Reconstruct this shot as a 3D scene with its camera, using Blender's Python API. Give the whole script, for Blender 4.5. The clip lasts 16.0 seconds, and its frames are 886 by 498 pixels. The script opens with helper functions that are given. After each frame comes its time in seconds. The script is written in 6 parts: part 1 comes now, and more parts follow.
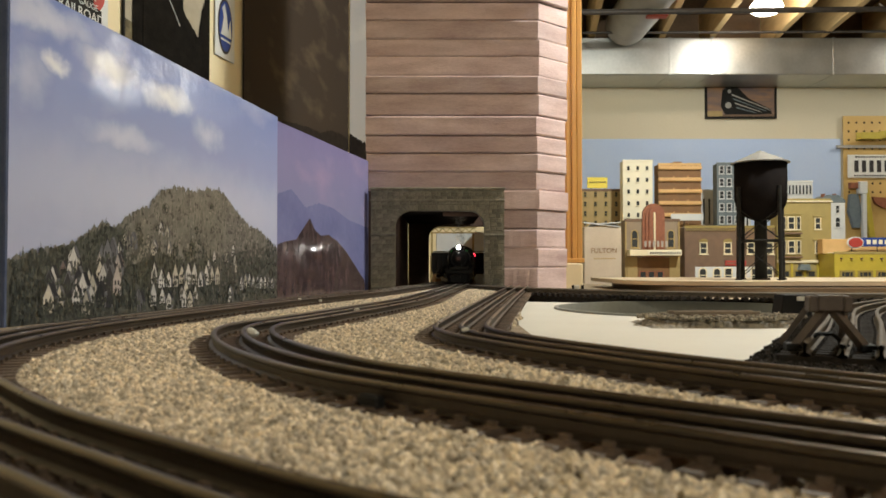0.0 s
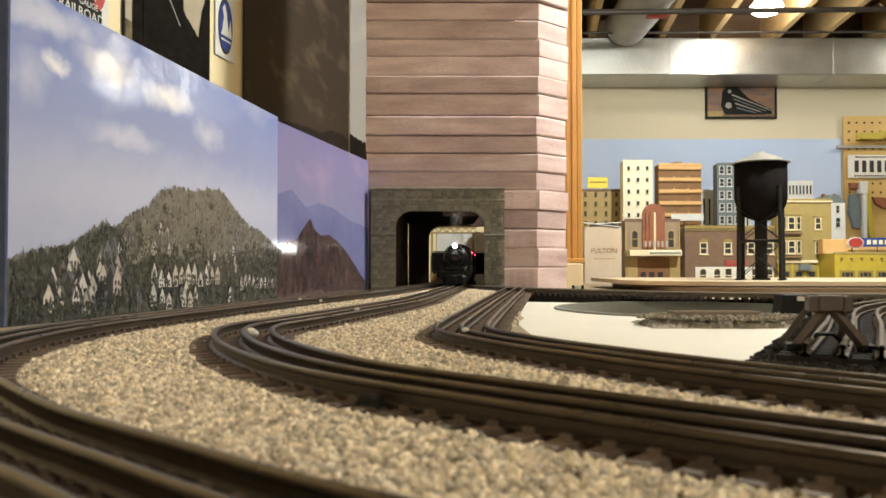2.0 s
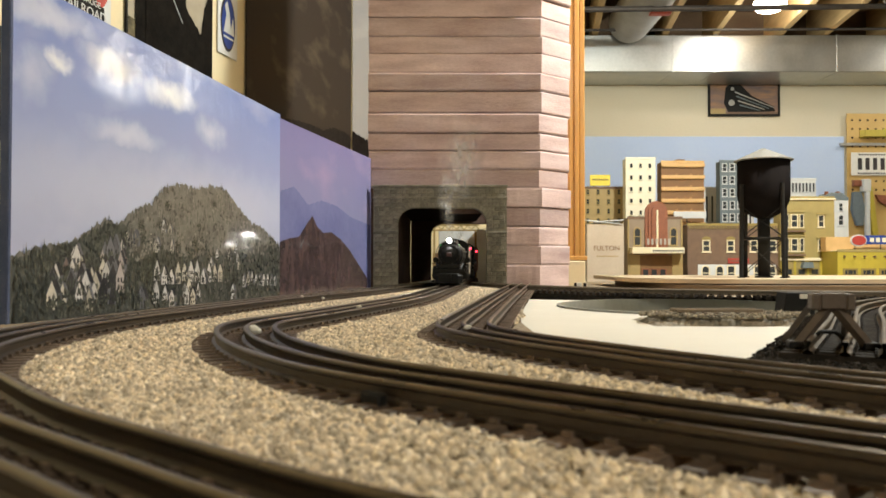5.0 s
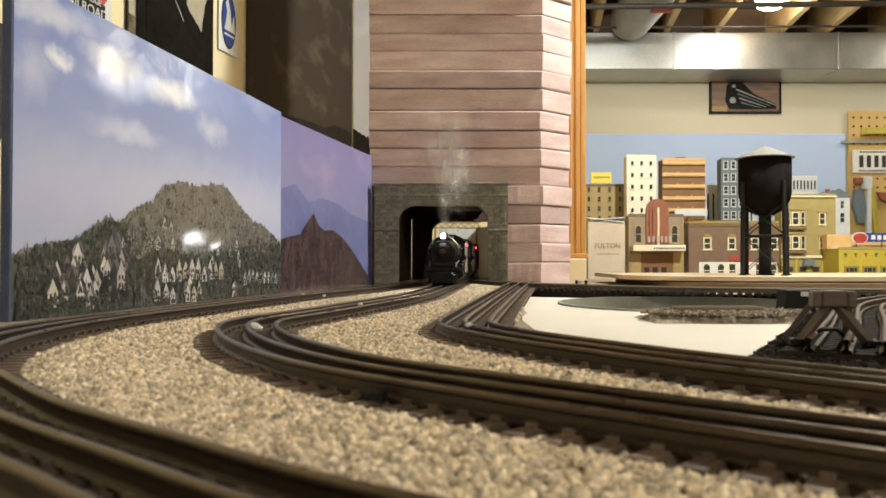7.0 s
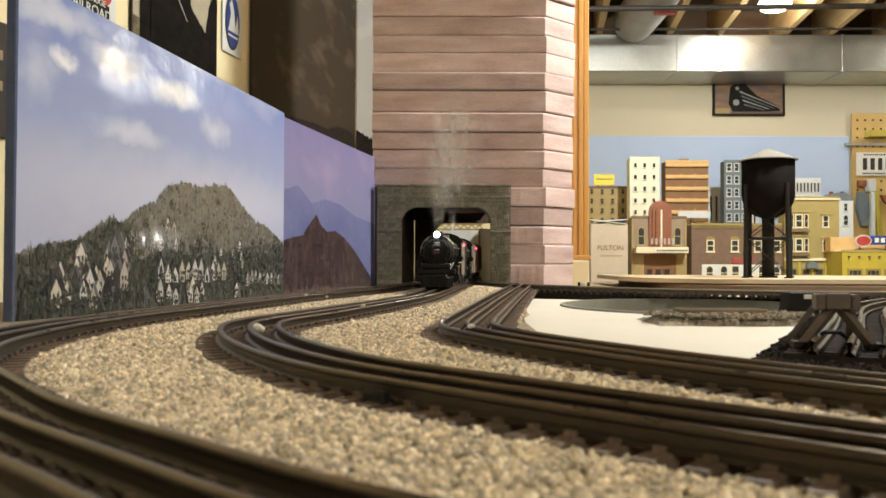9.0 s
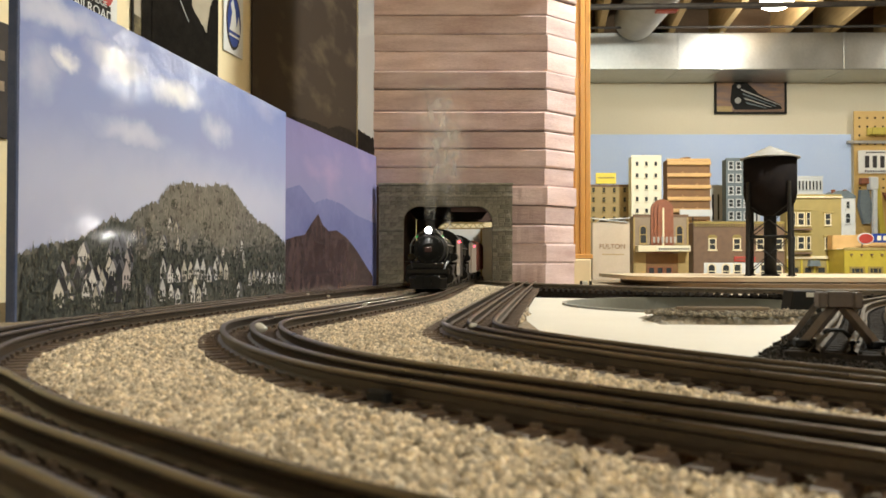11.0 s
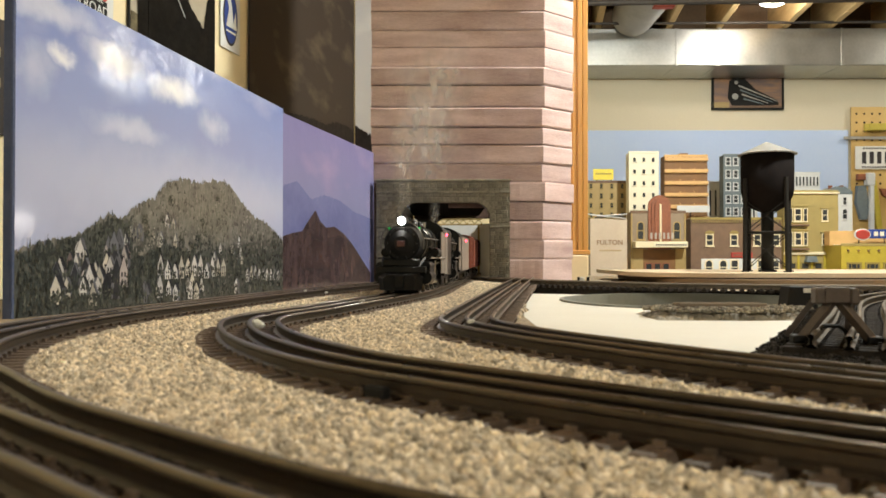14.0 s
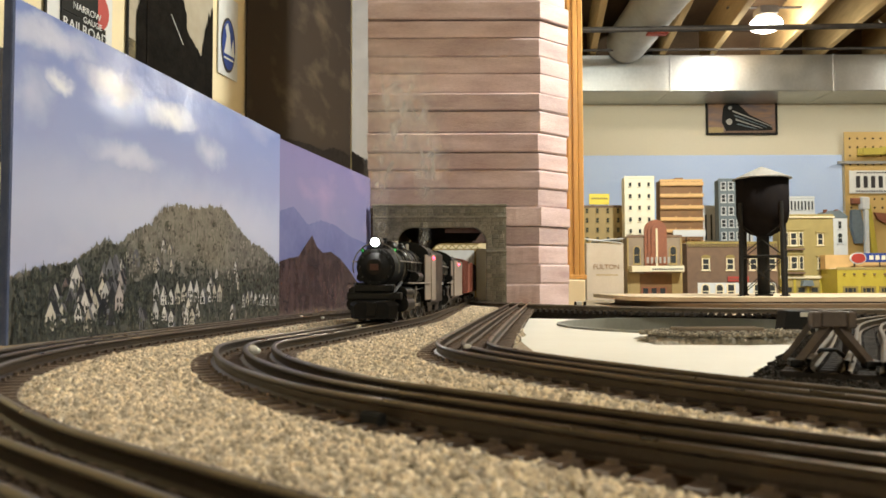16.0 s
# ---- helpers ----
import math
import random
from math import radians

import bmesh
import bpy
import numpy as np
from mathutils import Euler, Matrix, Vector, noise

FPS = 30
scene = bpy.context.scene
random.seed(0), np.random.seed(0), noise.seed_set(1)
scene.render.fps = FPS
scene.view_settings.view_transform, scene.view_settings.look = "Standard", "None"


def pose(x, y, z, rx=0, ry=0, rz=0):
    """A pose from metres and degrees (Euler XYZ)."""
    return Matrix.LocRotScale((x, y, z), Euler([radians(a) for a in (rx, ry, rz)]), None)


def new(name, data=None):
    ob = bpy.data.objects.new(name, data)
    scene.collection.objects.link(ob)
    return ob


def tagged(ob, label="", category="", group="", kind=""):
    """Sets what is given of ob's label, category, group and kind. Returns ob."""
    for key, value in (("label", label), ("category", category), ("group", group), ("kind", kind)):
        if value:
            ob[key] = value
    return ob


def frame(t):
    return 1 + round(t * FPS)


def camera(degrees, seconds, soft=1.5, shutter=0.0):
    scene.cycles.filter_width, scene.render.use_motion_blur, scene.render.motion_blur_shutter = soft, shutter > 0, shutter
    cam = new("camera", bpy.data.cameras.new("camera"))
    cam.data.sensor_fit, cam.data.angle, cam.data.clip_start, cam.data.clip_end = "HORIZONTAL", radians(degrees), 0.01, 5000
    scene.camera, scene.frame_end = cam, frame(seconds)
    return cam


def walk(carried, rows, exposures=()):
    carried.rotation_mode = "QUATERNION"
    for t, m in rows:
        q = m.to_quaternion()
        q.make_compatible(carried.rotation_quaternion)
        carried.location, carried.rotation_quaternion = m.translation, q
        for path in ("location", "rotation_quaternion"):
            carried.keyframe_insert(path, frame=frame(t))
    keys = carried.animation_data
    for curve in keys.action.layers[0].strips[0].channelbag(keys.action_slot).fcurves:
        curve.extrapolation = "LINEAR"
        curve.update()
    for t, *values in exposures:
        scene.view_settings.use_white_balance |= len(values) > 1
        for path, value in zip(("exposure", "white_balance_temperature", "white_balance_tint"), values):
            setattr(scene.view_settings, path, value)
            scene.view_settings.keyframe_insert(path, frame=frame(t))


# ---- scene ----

# ---------------------------------------------------------------- camera
H = 0.040                      # height of the lens over the rail heads (z = 0)
cam = camera(60.0, 16.0, soft=1.6)
cam.data.dof.use_dof = True
cam.data.dof.focus_distance = 1.25
cam.data.dof.aperture_fstop = 24.0
walk(cam, [
    (0, pose(0, 0, H, 91.245, 0.004, -0.006)),
    (0.5, pose(0, 0, H, 91.327, -0.059, -0.012)),
    (1, pose(0, 0, H, 91.371, 0.001, 0.001)),
    (1.5, pose(0, 0, H, 91.308, 0, 0)),
    (2, pose(0, 0, H, 91.249, -0.012, 0.005)),
    (2.5, pose(0, 0, H, 91.181, -0.001, 0.057)),
    (3, pose(0, 0, H, 91.182, -0.069, 0.109)),
    (3.5, pose(0, 0, H, 91.143, -0.104, 0.150)),
    (4, pose(0, 0, H, 91.106, -0.073, 0.160)),
    (6.5, pose(0, 0, H, 90.930, -0.035, 0.209)),
    (7, pose(0, 0, H, 90.879, -0.043, 0.253)),
    (7.5, pose(0, 0, H, 90.912, -0.100, 0.290)),
    (8, pose(0, 0, H, 90.952, -0.094, 0.297)),
    (8.5, pose(0, 0, H, 90.954, -0.160, 0.447)),
    (9, pose(0, 0, H, 90.986, -0.229, 0.451)),
    (11.5, pose(0, 0, H, 90.848, -0.045, 0.593)),
    (12, pose(0, 0, H, 90.691, -0.024, 0.476)),
    (12.5, pose(0, 0, H, 90.541, 0.002, 0.374)),
    (13, pose(0, 0, H, 90.621, 0.017, 0.390)),
    (13.5, pose(0, 0, H, 90.607, 0.007, 0.413)),
    (14, pose(0, 0, H, 90.635, -0.007, 0.405)),
    (14.5, pose(0, 0, H, 90.752, -0.024, 0.406)),
    (15, pose(0, 0, H, 90.989, 0.014, 0.391)),
    (15.5, pose(0, 0, H, 91.372, 0.101, 0.275)),
    (16, pose(0, 0, H, 92.493, 0.148, 0.155)),
], exposures=[(0, -0.34), (0.5, 0.0), (1.0, 0.08), (16, 0.08)])

# ---------------------------------------------------------------- light
world = bpy.data.worlds.new("basement_world")
scene.world = world
world.use_nodes = True
world.node_tree.nodes["Background"].inputs[0].default_value = (1.0, 0.97, 0.92, 1)
world.node_tree.nodes["Background"].inputs[1].default_value = 0.05
CEIL = 1.42                    # underside of the joists
# the last one is an added fill light behind the camera, never in view
LAMPS = [(1.74, 4.10, 4.2), (3.20, 4.25, 7), (1.12, 1.60, 128), (0.7, -1.7, 47)]


def lamp(x, y, watts):
    data = bpy.data.lights.new("bulb_light", "POINT")
    data.energy, data.color, data.shadow_soft_size = watts, (0.95, 0.965, 0.88), 0.05
    ob = new("bulb_light", data)
    ob.location = (x, y, CEIL - 0.16)
    return ob


for lx, ly, lw in LAMPS:
    lamp(lx, ly, lw)


# ---------------------------------------------------------------- materials
def material(name, a, b=None, rough=0.6, scale=40.0, fine=400.0, bump=0.2, depth=0.001, metal=0.0, spread=0.0, coat=0.0,
             stretch=(1, 1, 1), glow=None, islands=0.0, spec=0.5, wave=0.0):
    """Two noises, coarse and fine, mix colours a and b; the fine one also gives relief. spread: lightness from piece to piece."""
    m = bpy.data.materials.new(name)
    m.use_nodes = True
    nt = m.node_tree
    n, link = nt.nodes, nt.links.new
    bsdf = n["Principled BSDF"]
    b = b or tuple(c * 0.7 for c in a)
    co = n.new("ShaderNodeTexCoord")
    mp = n.new("ShaderNodeMapping")
    mp.inputs["Scale"].default_value = stretch
    link(co.outputs["Object"], mp.inputs["Vector"])
    coarse, grain = n.new("ShaderNodeTexNoise"), n.new("ShaderNodeTexNoise")
    coarse.inputs["Scale"].default_value, grain.inputs["Scale"].default_value = scale, fine
    coarse.inputs["Detail"].default_value, grain.inputs["Detail"].default_value = 4, 3
    link(mp.outputs[0], coarse.inputs["Vector"])
    link(mp.outputs[0], grain.inputs["Vector"])
    add = n.new("ShaderNodeMath")
    add.operation = "MULTIPLY_ADD"
    link(grain.outputs["Fac"], add.inputs[0])
    add.inputs[1].default_value = 0.45
    link(coarse.outputs["Fac"], add.inputs[2])
    ramp = n.new("ShaderNodeMapRange")
    ramp.inputs["From Min"].default_value, ramp.inputs["From Max"].default_value = 0.45, 1.0
    link(add.outputs[0], ramp.inputs["Value"])
    mix = n.new("ShaderNodeMix")
    mix.data_type = "RGBA"
    mix.inputs[6].default_value, mix.inputs[7].default_value = (*b, 1), (*a, 1)
    link(ramp.outputs[0], mix.inputs[0])
    out = mix.outputs[2]
    for amount, node, socket in ((spread, "ShaderNodeObjectInfo", "Random"), (islands, "ShaderNodeNewGeometry", "Random Per Island")):
        if amount:
            src, mr, hsv = n.new(node), n.new("ShaderNodeMapRange"), n.new("ShaderNodeHueSaturation")
            mr.inputs["To Min"].default_value, mr.inputs["To Max"].default_value = 1 - amount, 1 + amount
            link(src.outputs[socket], mr.inputs["Value"])
            link(mr.outputs[0], hsv.inputs["Value"])
            link(out, hsv.inputs["Color"])
            out = hsv.outputs[0]
    link(out, bsdf.inputs["Base Color"])
    bsdf.inputs["Metallic"].default_value = metal
    bsdf.inputs["Specular IOR Level"].default_value = spec
    bsdf.inputs["Coat Weight"].default_value = coat
    bsdf.inputs["Coat Roughness"].default_value = 0.08
    rr = n.new("ShaderNodeMapRange")
    rr.inputs["To Min"].default_value, rr.inputs["To Max"].default_value = max(rough - 0.1, 0.03), min(rough + 0.1, 1)
    link(coarse.outputs["Fac"], rr.inputs["Value"])
    link(rr.outputs[0], bsdf.inputs["Roughness"])
    if bump:
        bp = n.new("ShaderNodeBump")
        bp.inputs["Strength"].default_value, bp.inputs["Distance"].default_value = bump, depth
        link(grain.outputs["Fac"], bp.inputs["Height"])
        link(bp.outputs[0], bsdf.inputs["Normal"])
    if wave:
        # the slack of a sheet: long, low waves
        wv, wb = n.new("ShaderNodeTexNoise"), n.new("ShaderNodeBump")
        wv.inputs["Scale"].default_value, wv.inputs["Detail"].default_value = 9, 1
        wv.inputs["Distortion"].default_value = 0.6
        wb.inputs["Strength"].default_value, wb.inputs["Distance"].default_value = 1.0, wave
        link(co.outputs["Object"], wv.inputs["Vector"])
        link(wv.outputs["Fac"], wb.inputs["Height"])
        link(wb.outputs[0], bsdf.inputs["Normal"])
    if glow:
        bsdf.inputs["Emission Color"].default_value = (*glow[:3], 1)
        bsdf.inputs["Emission Strength"].default_value = glow[3]
    return m


M_ROCK = material("ballast_stone", (0.84, 0.74, 0.58), (0.56, 0.47, 0.345), 0.85, 300, 1500, 0.3, 0.0005, islands=0.46)
M_BED = material("ballast_bed", (0.42, 0.34, 0.24), (0.22, 0.17, 0.11), 0.9, 200, 600, 0.8, 0.002)
M_RAIL = material("rail_steel", (0.075, 0.056, 0.038), (0.04, 0.029, 0.02), 0.42, 30, 700, 0.15, 0.0003, metal=0.55)
M_HEAD = material("rail_head", (0.165, 0.13, 0.09), (0.10, 0.077, 0.052), 0.30, 30, 700, 0.08, 0.0002, metal=0.9)
M_OLDRAIL = material("old_rail", (0.17, 0.14, 0.105), (0.09, 0.072, 0.052), 0.75, 60, 700, 0.2, 0.0003, spec=0.2)
M_OLDTIE = material("old_tie", (0.05, 0.04, 0.032), (0.02, 0.016, 0.013), 0.85, 120, 900, 0.4, 0.0005, spread=0.3, spec=0.12)
M_TIE = material("tie_plastic", (0.16, 0.115, 0.082), (0.085, 0.058, 0.040), 0.62, 120, 900, 0.3, 0.0004, spread=0.3, spec=0.3)
M_WHITE = material("white_board", (0.74, 0.72, 0.65), (0.68, 0.65, 0.57), 0.7, 12, 300, 0.1, 0.0005)
M_PIT = material("pit_grey", (0.33, 0.33, 0.29), (0.26, 0.26, 0.23), 0.6, 20, 200, 0.1)
M_PINK = material("pink_foam", (0.70, 0.56, 0.555), (0.42, 0.295, 0.29), 0.8, 9, 110, 0.35, 0.002, spread=0.15, stretch=(1, 1, 5))
M_STONE = material("portal_stone", (0.30, 0.285, 0.225), (0.13, 0.12, 0.095), 0.85, 90, 500, 0.5, 0.001, spread=0.25)
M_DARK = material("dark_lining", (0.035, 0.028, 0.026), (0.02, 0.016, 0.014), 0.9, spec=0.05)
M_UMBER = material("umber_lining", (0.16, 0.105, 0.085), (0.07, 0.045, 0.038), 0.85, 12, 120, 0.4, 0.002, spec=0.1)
M_CREAM = material("cream_paint", (0.78, 0.68, 0.45), (0.72, 0.62, 0.40), 0.75, 3, 120, 0.1)
M_FARWALL = material("far_wall_paint", (0.70, 0.64, 0.49), (0.64, 0.58, 0.44), 0.8, 2, 80, 0.1)
M_BLUE = material("blue_backdrop", (0.47, 0.60, 0.88), (0.53, 0.65, 0.88), 0.6, 3, 60, 0.03)
M_OAK = material("varnished_wood", (0.66, 0.36, 0.09), (0.50, 0.24, 0.055), 0.4, 6, 60, 0.15, 0.001, stretch=(8, 8, 0.5), coat=0.4)
M_JOIST = material("raw_joist", (0.66, 0.47, 0.22), (0.48, 0.32, 0.14), 0.8, 6, 80, 0.3, stretch=(8, 0.5, 8))
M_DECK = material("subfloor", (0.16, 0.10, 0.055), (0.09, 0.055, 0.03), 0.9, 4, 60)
M_DUCT = material("galvanised_duct", (0.56, 0.57, 0.55), (0.40, 0.41, 0.40), 0.36, 5, 60, 0.1, 0.002, metal=0.9)
M_PLY = material("plywood", (0.62, 0.47, 0.28), (0.40, 0.27, 0.14), 0.75, 10, 90, 0.2, stretch=(1, 1, 30))
M_BLACK = material("matt_black", (0.014, 0.013, 0.012), (0.008, 0.0075, 0.007), 0.7, 60, 500, 0.15, spec=0.25)
M_IRON = material("black_pipe", (0.10, 0.09, 0.08), (0.06, 0.05, 0.045), 0.5, metal=0.6)
M_FLOOR = material("concrete_floor", (0.35, 0.32, 0.28), (0.25, 0.23, 0.2), 0.7, 3, 60)


# ---------------------------------------------------------------- mesh tools
def link_mesh(name, bm, mat, parent=None, label="", smooth=False):
    me = bpy.data.meshes.new(name)
    bm.normal_update()
    bm.to_mesh(me)
    bm.free()
    for mt in (mat if isinstance(mat, (list, tuple)) else [mat]):
        me.materials.append(mt)
    if smooth:
        me.shade_smooth()
    ob = new(name, me)
    if parent:
        ob.parent = parent
    if label:
        ob["label"] = label
    return ob


def part(name, bm, mat, parent, label="", smooth=False):
    return link_mesh(name, bm, mat, parent, label, smooth)


def empty(name, label, category, group="", at=(0, 0, 0), rz=0):
    ob = new(name)
    ob.empty_display_size = 0.02
    ob.matrix_basis = pose(*at, 0, 0, rz)
    return tagged(ob, label, category, group)


def share(name, ob, parent, m):
    o = new(name, ob.data)
    o.parent = parent
    o.matrix_basis = m
    return o


def box(bm, x0, y0, z0, x1, y1, z1, bevel=0.0, m=None, slot=0):
    g = bmesh.ops.create_cube(bm, size=1)
    vs = g["verts"]
    for v in vs:
        v.co = Vector((x0 if v.co.x < 0 else x1, y0 if v.co.y < 0 else y1, z0 if v.co.z < 0 else z1))
    if bevel:
        es = list({e for v in vs for e in v.link_edges})
        r = bmesh.ops.bevel(bm, geom=es, offset=bevel, segments=1, affect="EDGES")
        vs = list({v for f in r["faces"] for v in f.verts} | {v for v in vs if v.is_valid})
    if m:
        bmesh.ops.transform(bm, matrix=m, verts=vs)
    if slot:
        for f in {f for v in vs for f in v.link_faces}:
            f.material_index = slot
    return vs


def rod(bm, p, q, r, sides=8, r2=None, slot=0):
    p, q = Vector(p), Vector(q)
    d = q - p
    m = Matrix.Translation((p + q) / 2) @ d.to_track_quat("Z", "Y").to_matrix().to_4x4()
    g = bmesh.ops.create_cone(bm, cap_ends=True, segments=sides, radius1=r, radius2=r if r2 is None else r2, depth=d.length, matrix=m)
    if slot:
        for f in {f for v in g["verts"] for f in v.link_faces}:
            f.material_index = slot
    return g["verts"]


def block(name, parent, x0, y0, z0, x1, y1, z1, mat, bevel=0.0008, label=""):
    bm = bmesh.new()
    box(bm, x0, y0, z0, x1, y1, z1, bevel)
    return part(name, bm, mat, parent, label)


def prism(bm, outline, depth, m=None, slot=0):
    """A flat outline in x and z, given thickness along +y."""
    vs = [bm.verts.new((x, 0, z)) for x, z in outline]
    f = bm.faces.new(vs)
    r = bmesh.ops.extrude_face_region(bm, geom=[f])
    new_vs = [e for e in r["geom"] if isinstance(e, bmesh.types.BMVert)]
    bmesh.ops.translate(bm, vec=(0, depth, 0), verts=new_vs)
    allv = vs + new_vs
    faces = list({f for v in allv for f in v.link_faces})
    bmesh.ops.recalc_face_normals(bm, faces=faces)
    for f in faces:
        f.material_index = slot
    if m:
        bmesh.ops.transform(bm, matrix=m, verts=allv)
    return allv


# ---------------------------------------------------------------- the lines of the tracks
class Line:
    """A smooth line in the plan through a few turning points, walked by length."""

    def __init__(self, pts):
        p = np.array(pts, float)
        p = np.vstack([2 * p[0] - p[1], p, 2 * p[-1] - p[-2]])
        out = []
        for i in range(1, len(p) - 2):
            a, b, c, d = p[i - 1:i + 3]
            ta, tb, tc = [np.linalg.norm(v) ** 0.5 for v in (b - a, c - b, d - c)]
            m1 = (c - b) + tb * ((b - a) / ta - (c - a) / (ta + tb))
            m2 = (c - b) + tb * ((d - c) / tc - (d - b) / (tb + tc))
            for s in np.linspace(0, 1, 24, endpoint=False):
                out.append((2 * s**3 - 3 * s**2 + 1) * b + (s**3 - 2 * s**2 + s) * m1 + (3 * s**2 - 2 * s**3) * c + (s**3 - s**2) * m2)
        out.append(p[-2])
        q = np.array(out)
        for _ in range(6):
            q[1:-1] = (q[:-2] + 2 * q[1:-1] + q[2:]) / 4
        self.q = q
        self.s = np.concatenate([[0], np.cumsum(np.linalg.norm(np.diff(q, axis=0), axis=1))])
        self.length = self.s[-1]

    def at(self, s):
        x, y = np.interp(s, self.s, self.q[:, 0]), np.interp(s, self.s, self.q[:, 1])
        e = 0.004
        dx = np.interp(s + e, self.s, self.q[:, 0]) - np.interp(s - e, self.s, self.q[:, 0])
        dy = np.interp(s + e, self.s, self.q[:, 1]) - np.interp(s - e, self.s, self.q[:, 1])
        return x, y, math.atan2(dy, dx)

    def near(self, x, y):
        """The distance of points x, y from the line."""
        return self.nearest(x, y)[0]

    def nearest(self, x, y):
        """Distance from the line, and the length walked to the nearest point of it."""
        best, s = np.full(len(x), 9.0), np.zeros(len(x))
        for a, sa in zip(self.q[::2], self.s[::2]):
            d = np.hypot(x - a[0], y - a[1])
            s = np.where(d < best, sa, s)
            best = np.minimum(best, d)
        return best, s


LINE_A = Line([(0.02, 2.05), (-0.045, 1.62), (-0.118, 1.20), (-0.191, 0.915), (-0.234, 0.68), (-0.252, 0.57), (-0.255, 0.48), (-0.239, 0.38),
               (-0.205, 0.305), (-0.170, 0.262), (-0.125, 0.211), (-0.073, 0.165), (-0.022, 0.123), (0.05, 0.085), (0.16, 0.045)])
LINE_B = Line([(0.072, 2.45), (0.050, 1.95), (0.029, 1.65), (-0.018, 1.155), (-0.041, 0.937), (-0.083, 0.74), (-0.112, 0.617), (-0.131, 0.54),
               (-0.127, 0.49), (-0.097, 0.405), (-0.043, 0.316), (0.014, 0.258), (0.09, 0.19), (0.2, 0.105), (0.3, 0.05)])
LINE_C = Line([(0.19, 1.85), (0.16, 1.60), (0.12, 1.325), (0.062, 0.91), (0.027, 0.65), (0.0155, 0.56), (0.0125, 0.515), (0.02, 0.475), (0.05, 0.41),
               (0.072, 0.374), (0.101, 0.330), (0.158, 0.259), (0.26, 0.16), (0.4, 0.05)])
LINE_D = Line([(0.045, 1.95), (0.075, 1.62), (0.14, 1.43), (0.216, 1.33), (0.31, 1.23), (0.42, 1.17), (0.56, 1.13), (0.9, 1.08)])
LINE_S = Line([(0.205, 0.395), (0.285, 0.535), (0.42, 0.77), (0.62, 1.0)])
TIE_Z = -0.0075


def rail(line, off, parent, s0=0.0, s1=None, old=False):
    s1 = s1 or line.length
    n = int((s1 - s0) / 0.008)
    bm = bmesh.new()
    head = [(-0.0017 * math.cos(a), -0.0014 + 0.0014 * math.sin(a)) for a in [math.pi * k / 8 for k in range(9)]]
    prof = [(-0.0028, TIE_Z), (-0.0028, TIE_Z + 0.001), (-0.0008, TIE_Z + 0.002), (-0.0008, -0.0028), (-0.0017, -0.0022)] + head
    prof += [(0.0017, -0.0022), (0.0008, -0.0028), (0.0008, TIE_Z + 0.002), (0.0028, TIE_Z + 0.001), (0.0028, TIE_Z)]
    rows = []
    for i in range(n + 1):
        x, y, a = line.at(s0 + (s1 - s0) * i / n)
        nx, ny = -math.sin(a), math.cos(a)
        rows.append([bm.verts.new((x + nx * (off + u), y + ny * (off + u), z)) for u, z in prof])
    for r, q in zip(rows, rows[1:]):
        for k in range(len(prof) - 1):
            f = bm.faces.new((r[k], q[k], q[k + 1], r[k + 1]))
            f.material_index = 1 if 6 <= k <= 11 else 0
            f.smooth = 4 <= k <= 13
    bmesh.ops.recalc_face_normals(bm, faces=bm.faces)
    return part("rail", bm, [M_OLDRAIL, M_OLDRAIL] if old else [M_RAIL, M_HEAD], parent)


def tie_mesh():
    bm = bmesh.new()
    box(bm, -0.0034, -0.0318, TIE_Z - 0.005, 0.0034, 0.0318, TIE_Z, 0.0006)
    for y in (-0.0175, 0, 0.0175):
        for sy in (-1, 1):
            box(bm, -0.0016, y + sy * 0.0036 - 0.0009, TIE_Z, 0.0016, y + sy * 0.0036 + 0.0009, TIE_Z + 0.0016)
    return bm


def track(name, line, label, gauge=0.0175, step=0.0128, s0=0.0, s1=None, tie_mat=None):
    t = empty(name, label, "railway track", "tracks of the layout")
    s1 = s1 or line.length
    for off in (-gauge, 0, gauge):
        rail(line, off, t, s0, s1, tie_mat is not None)
    first = None
    for i in range(int((s1 - s0) / step)):
        x, y, a = line.at(s0 + (i + 0.5) * step)
        m = pose(x, y, 0, 0, 0, math.degrees(a) + random.uniform(-1.5, 1.5))
        if first is None:
            first = part("tie", tie_mesh(), tie_mat or M_TIE, t)
            first.matrix_basis = m
        else:
            share("tie", first, t, m)
    return t

# ---------------------------------------------------------------- the shell of the two rooms
def wall(name, label, x0, y0, z0, x1, y1, z1, mat, parent=None):
    bm = bmesh.new()
    box(bm, x0, y0, z0, x1, y1, z1)
    return tagged(link_mesh(name, bm, mat, parent), label, "wall" if "wall" in name else name.split("_")[0], "", "structure")


SLANT = 78.14                  # the run of the long side of the room, degrees from x
wall("floor", "grey concrete basement floor under the layout", -3.5, -3.2, -1.0, 5.3, 5.2, -0.95, M_FLOOR)
w = wall("wall_left", "cream painted wall behind the printed scenery", -3.4, 0.0, -0.95, 3.055, 0.12, 1.70, M_CREAM)
w.matrix_basis = pose(-1.0, 0, 0, 0, 0, SLANT)
wall("wall_back", "cream painted wall closing the train room", -0.50, 2.99, -0.95, 0.36, 3.09, 1.70, M_CREAM)
wall("wall_side", "cream painted wall of the far room", 0.36, 2.99, -0.95, 0.46, 4.95, 1.70, M_FARWALL)
wall("wall_far", "pale cream wall behind the model town", 0.36, 4.95, -0.95, 5.2, 5.05, 1.70, M_FARWALL)
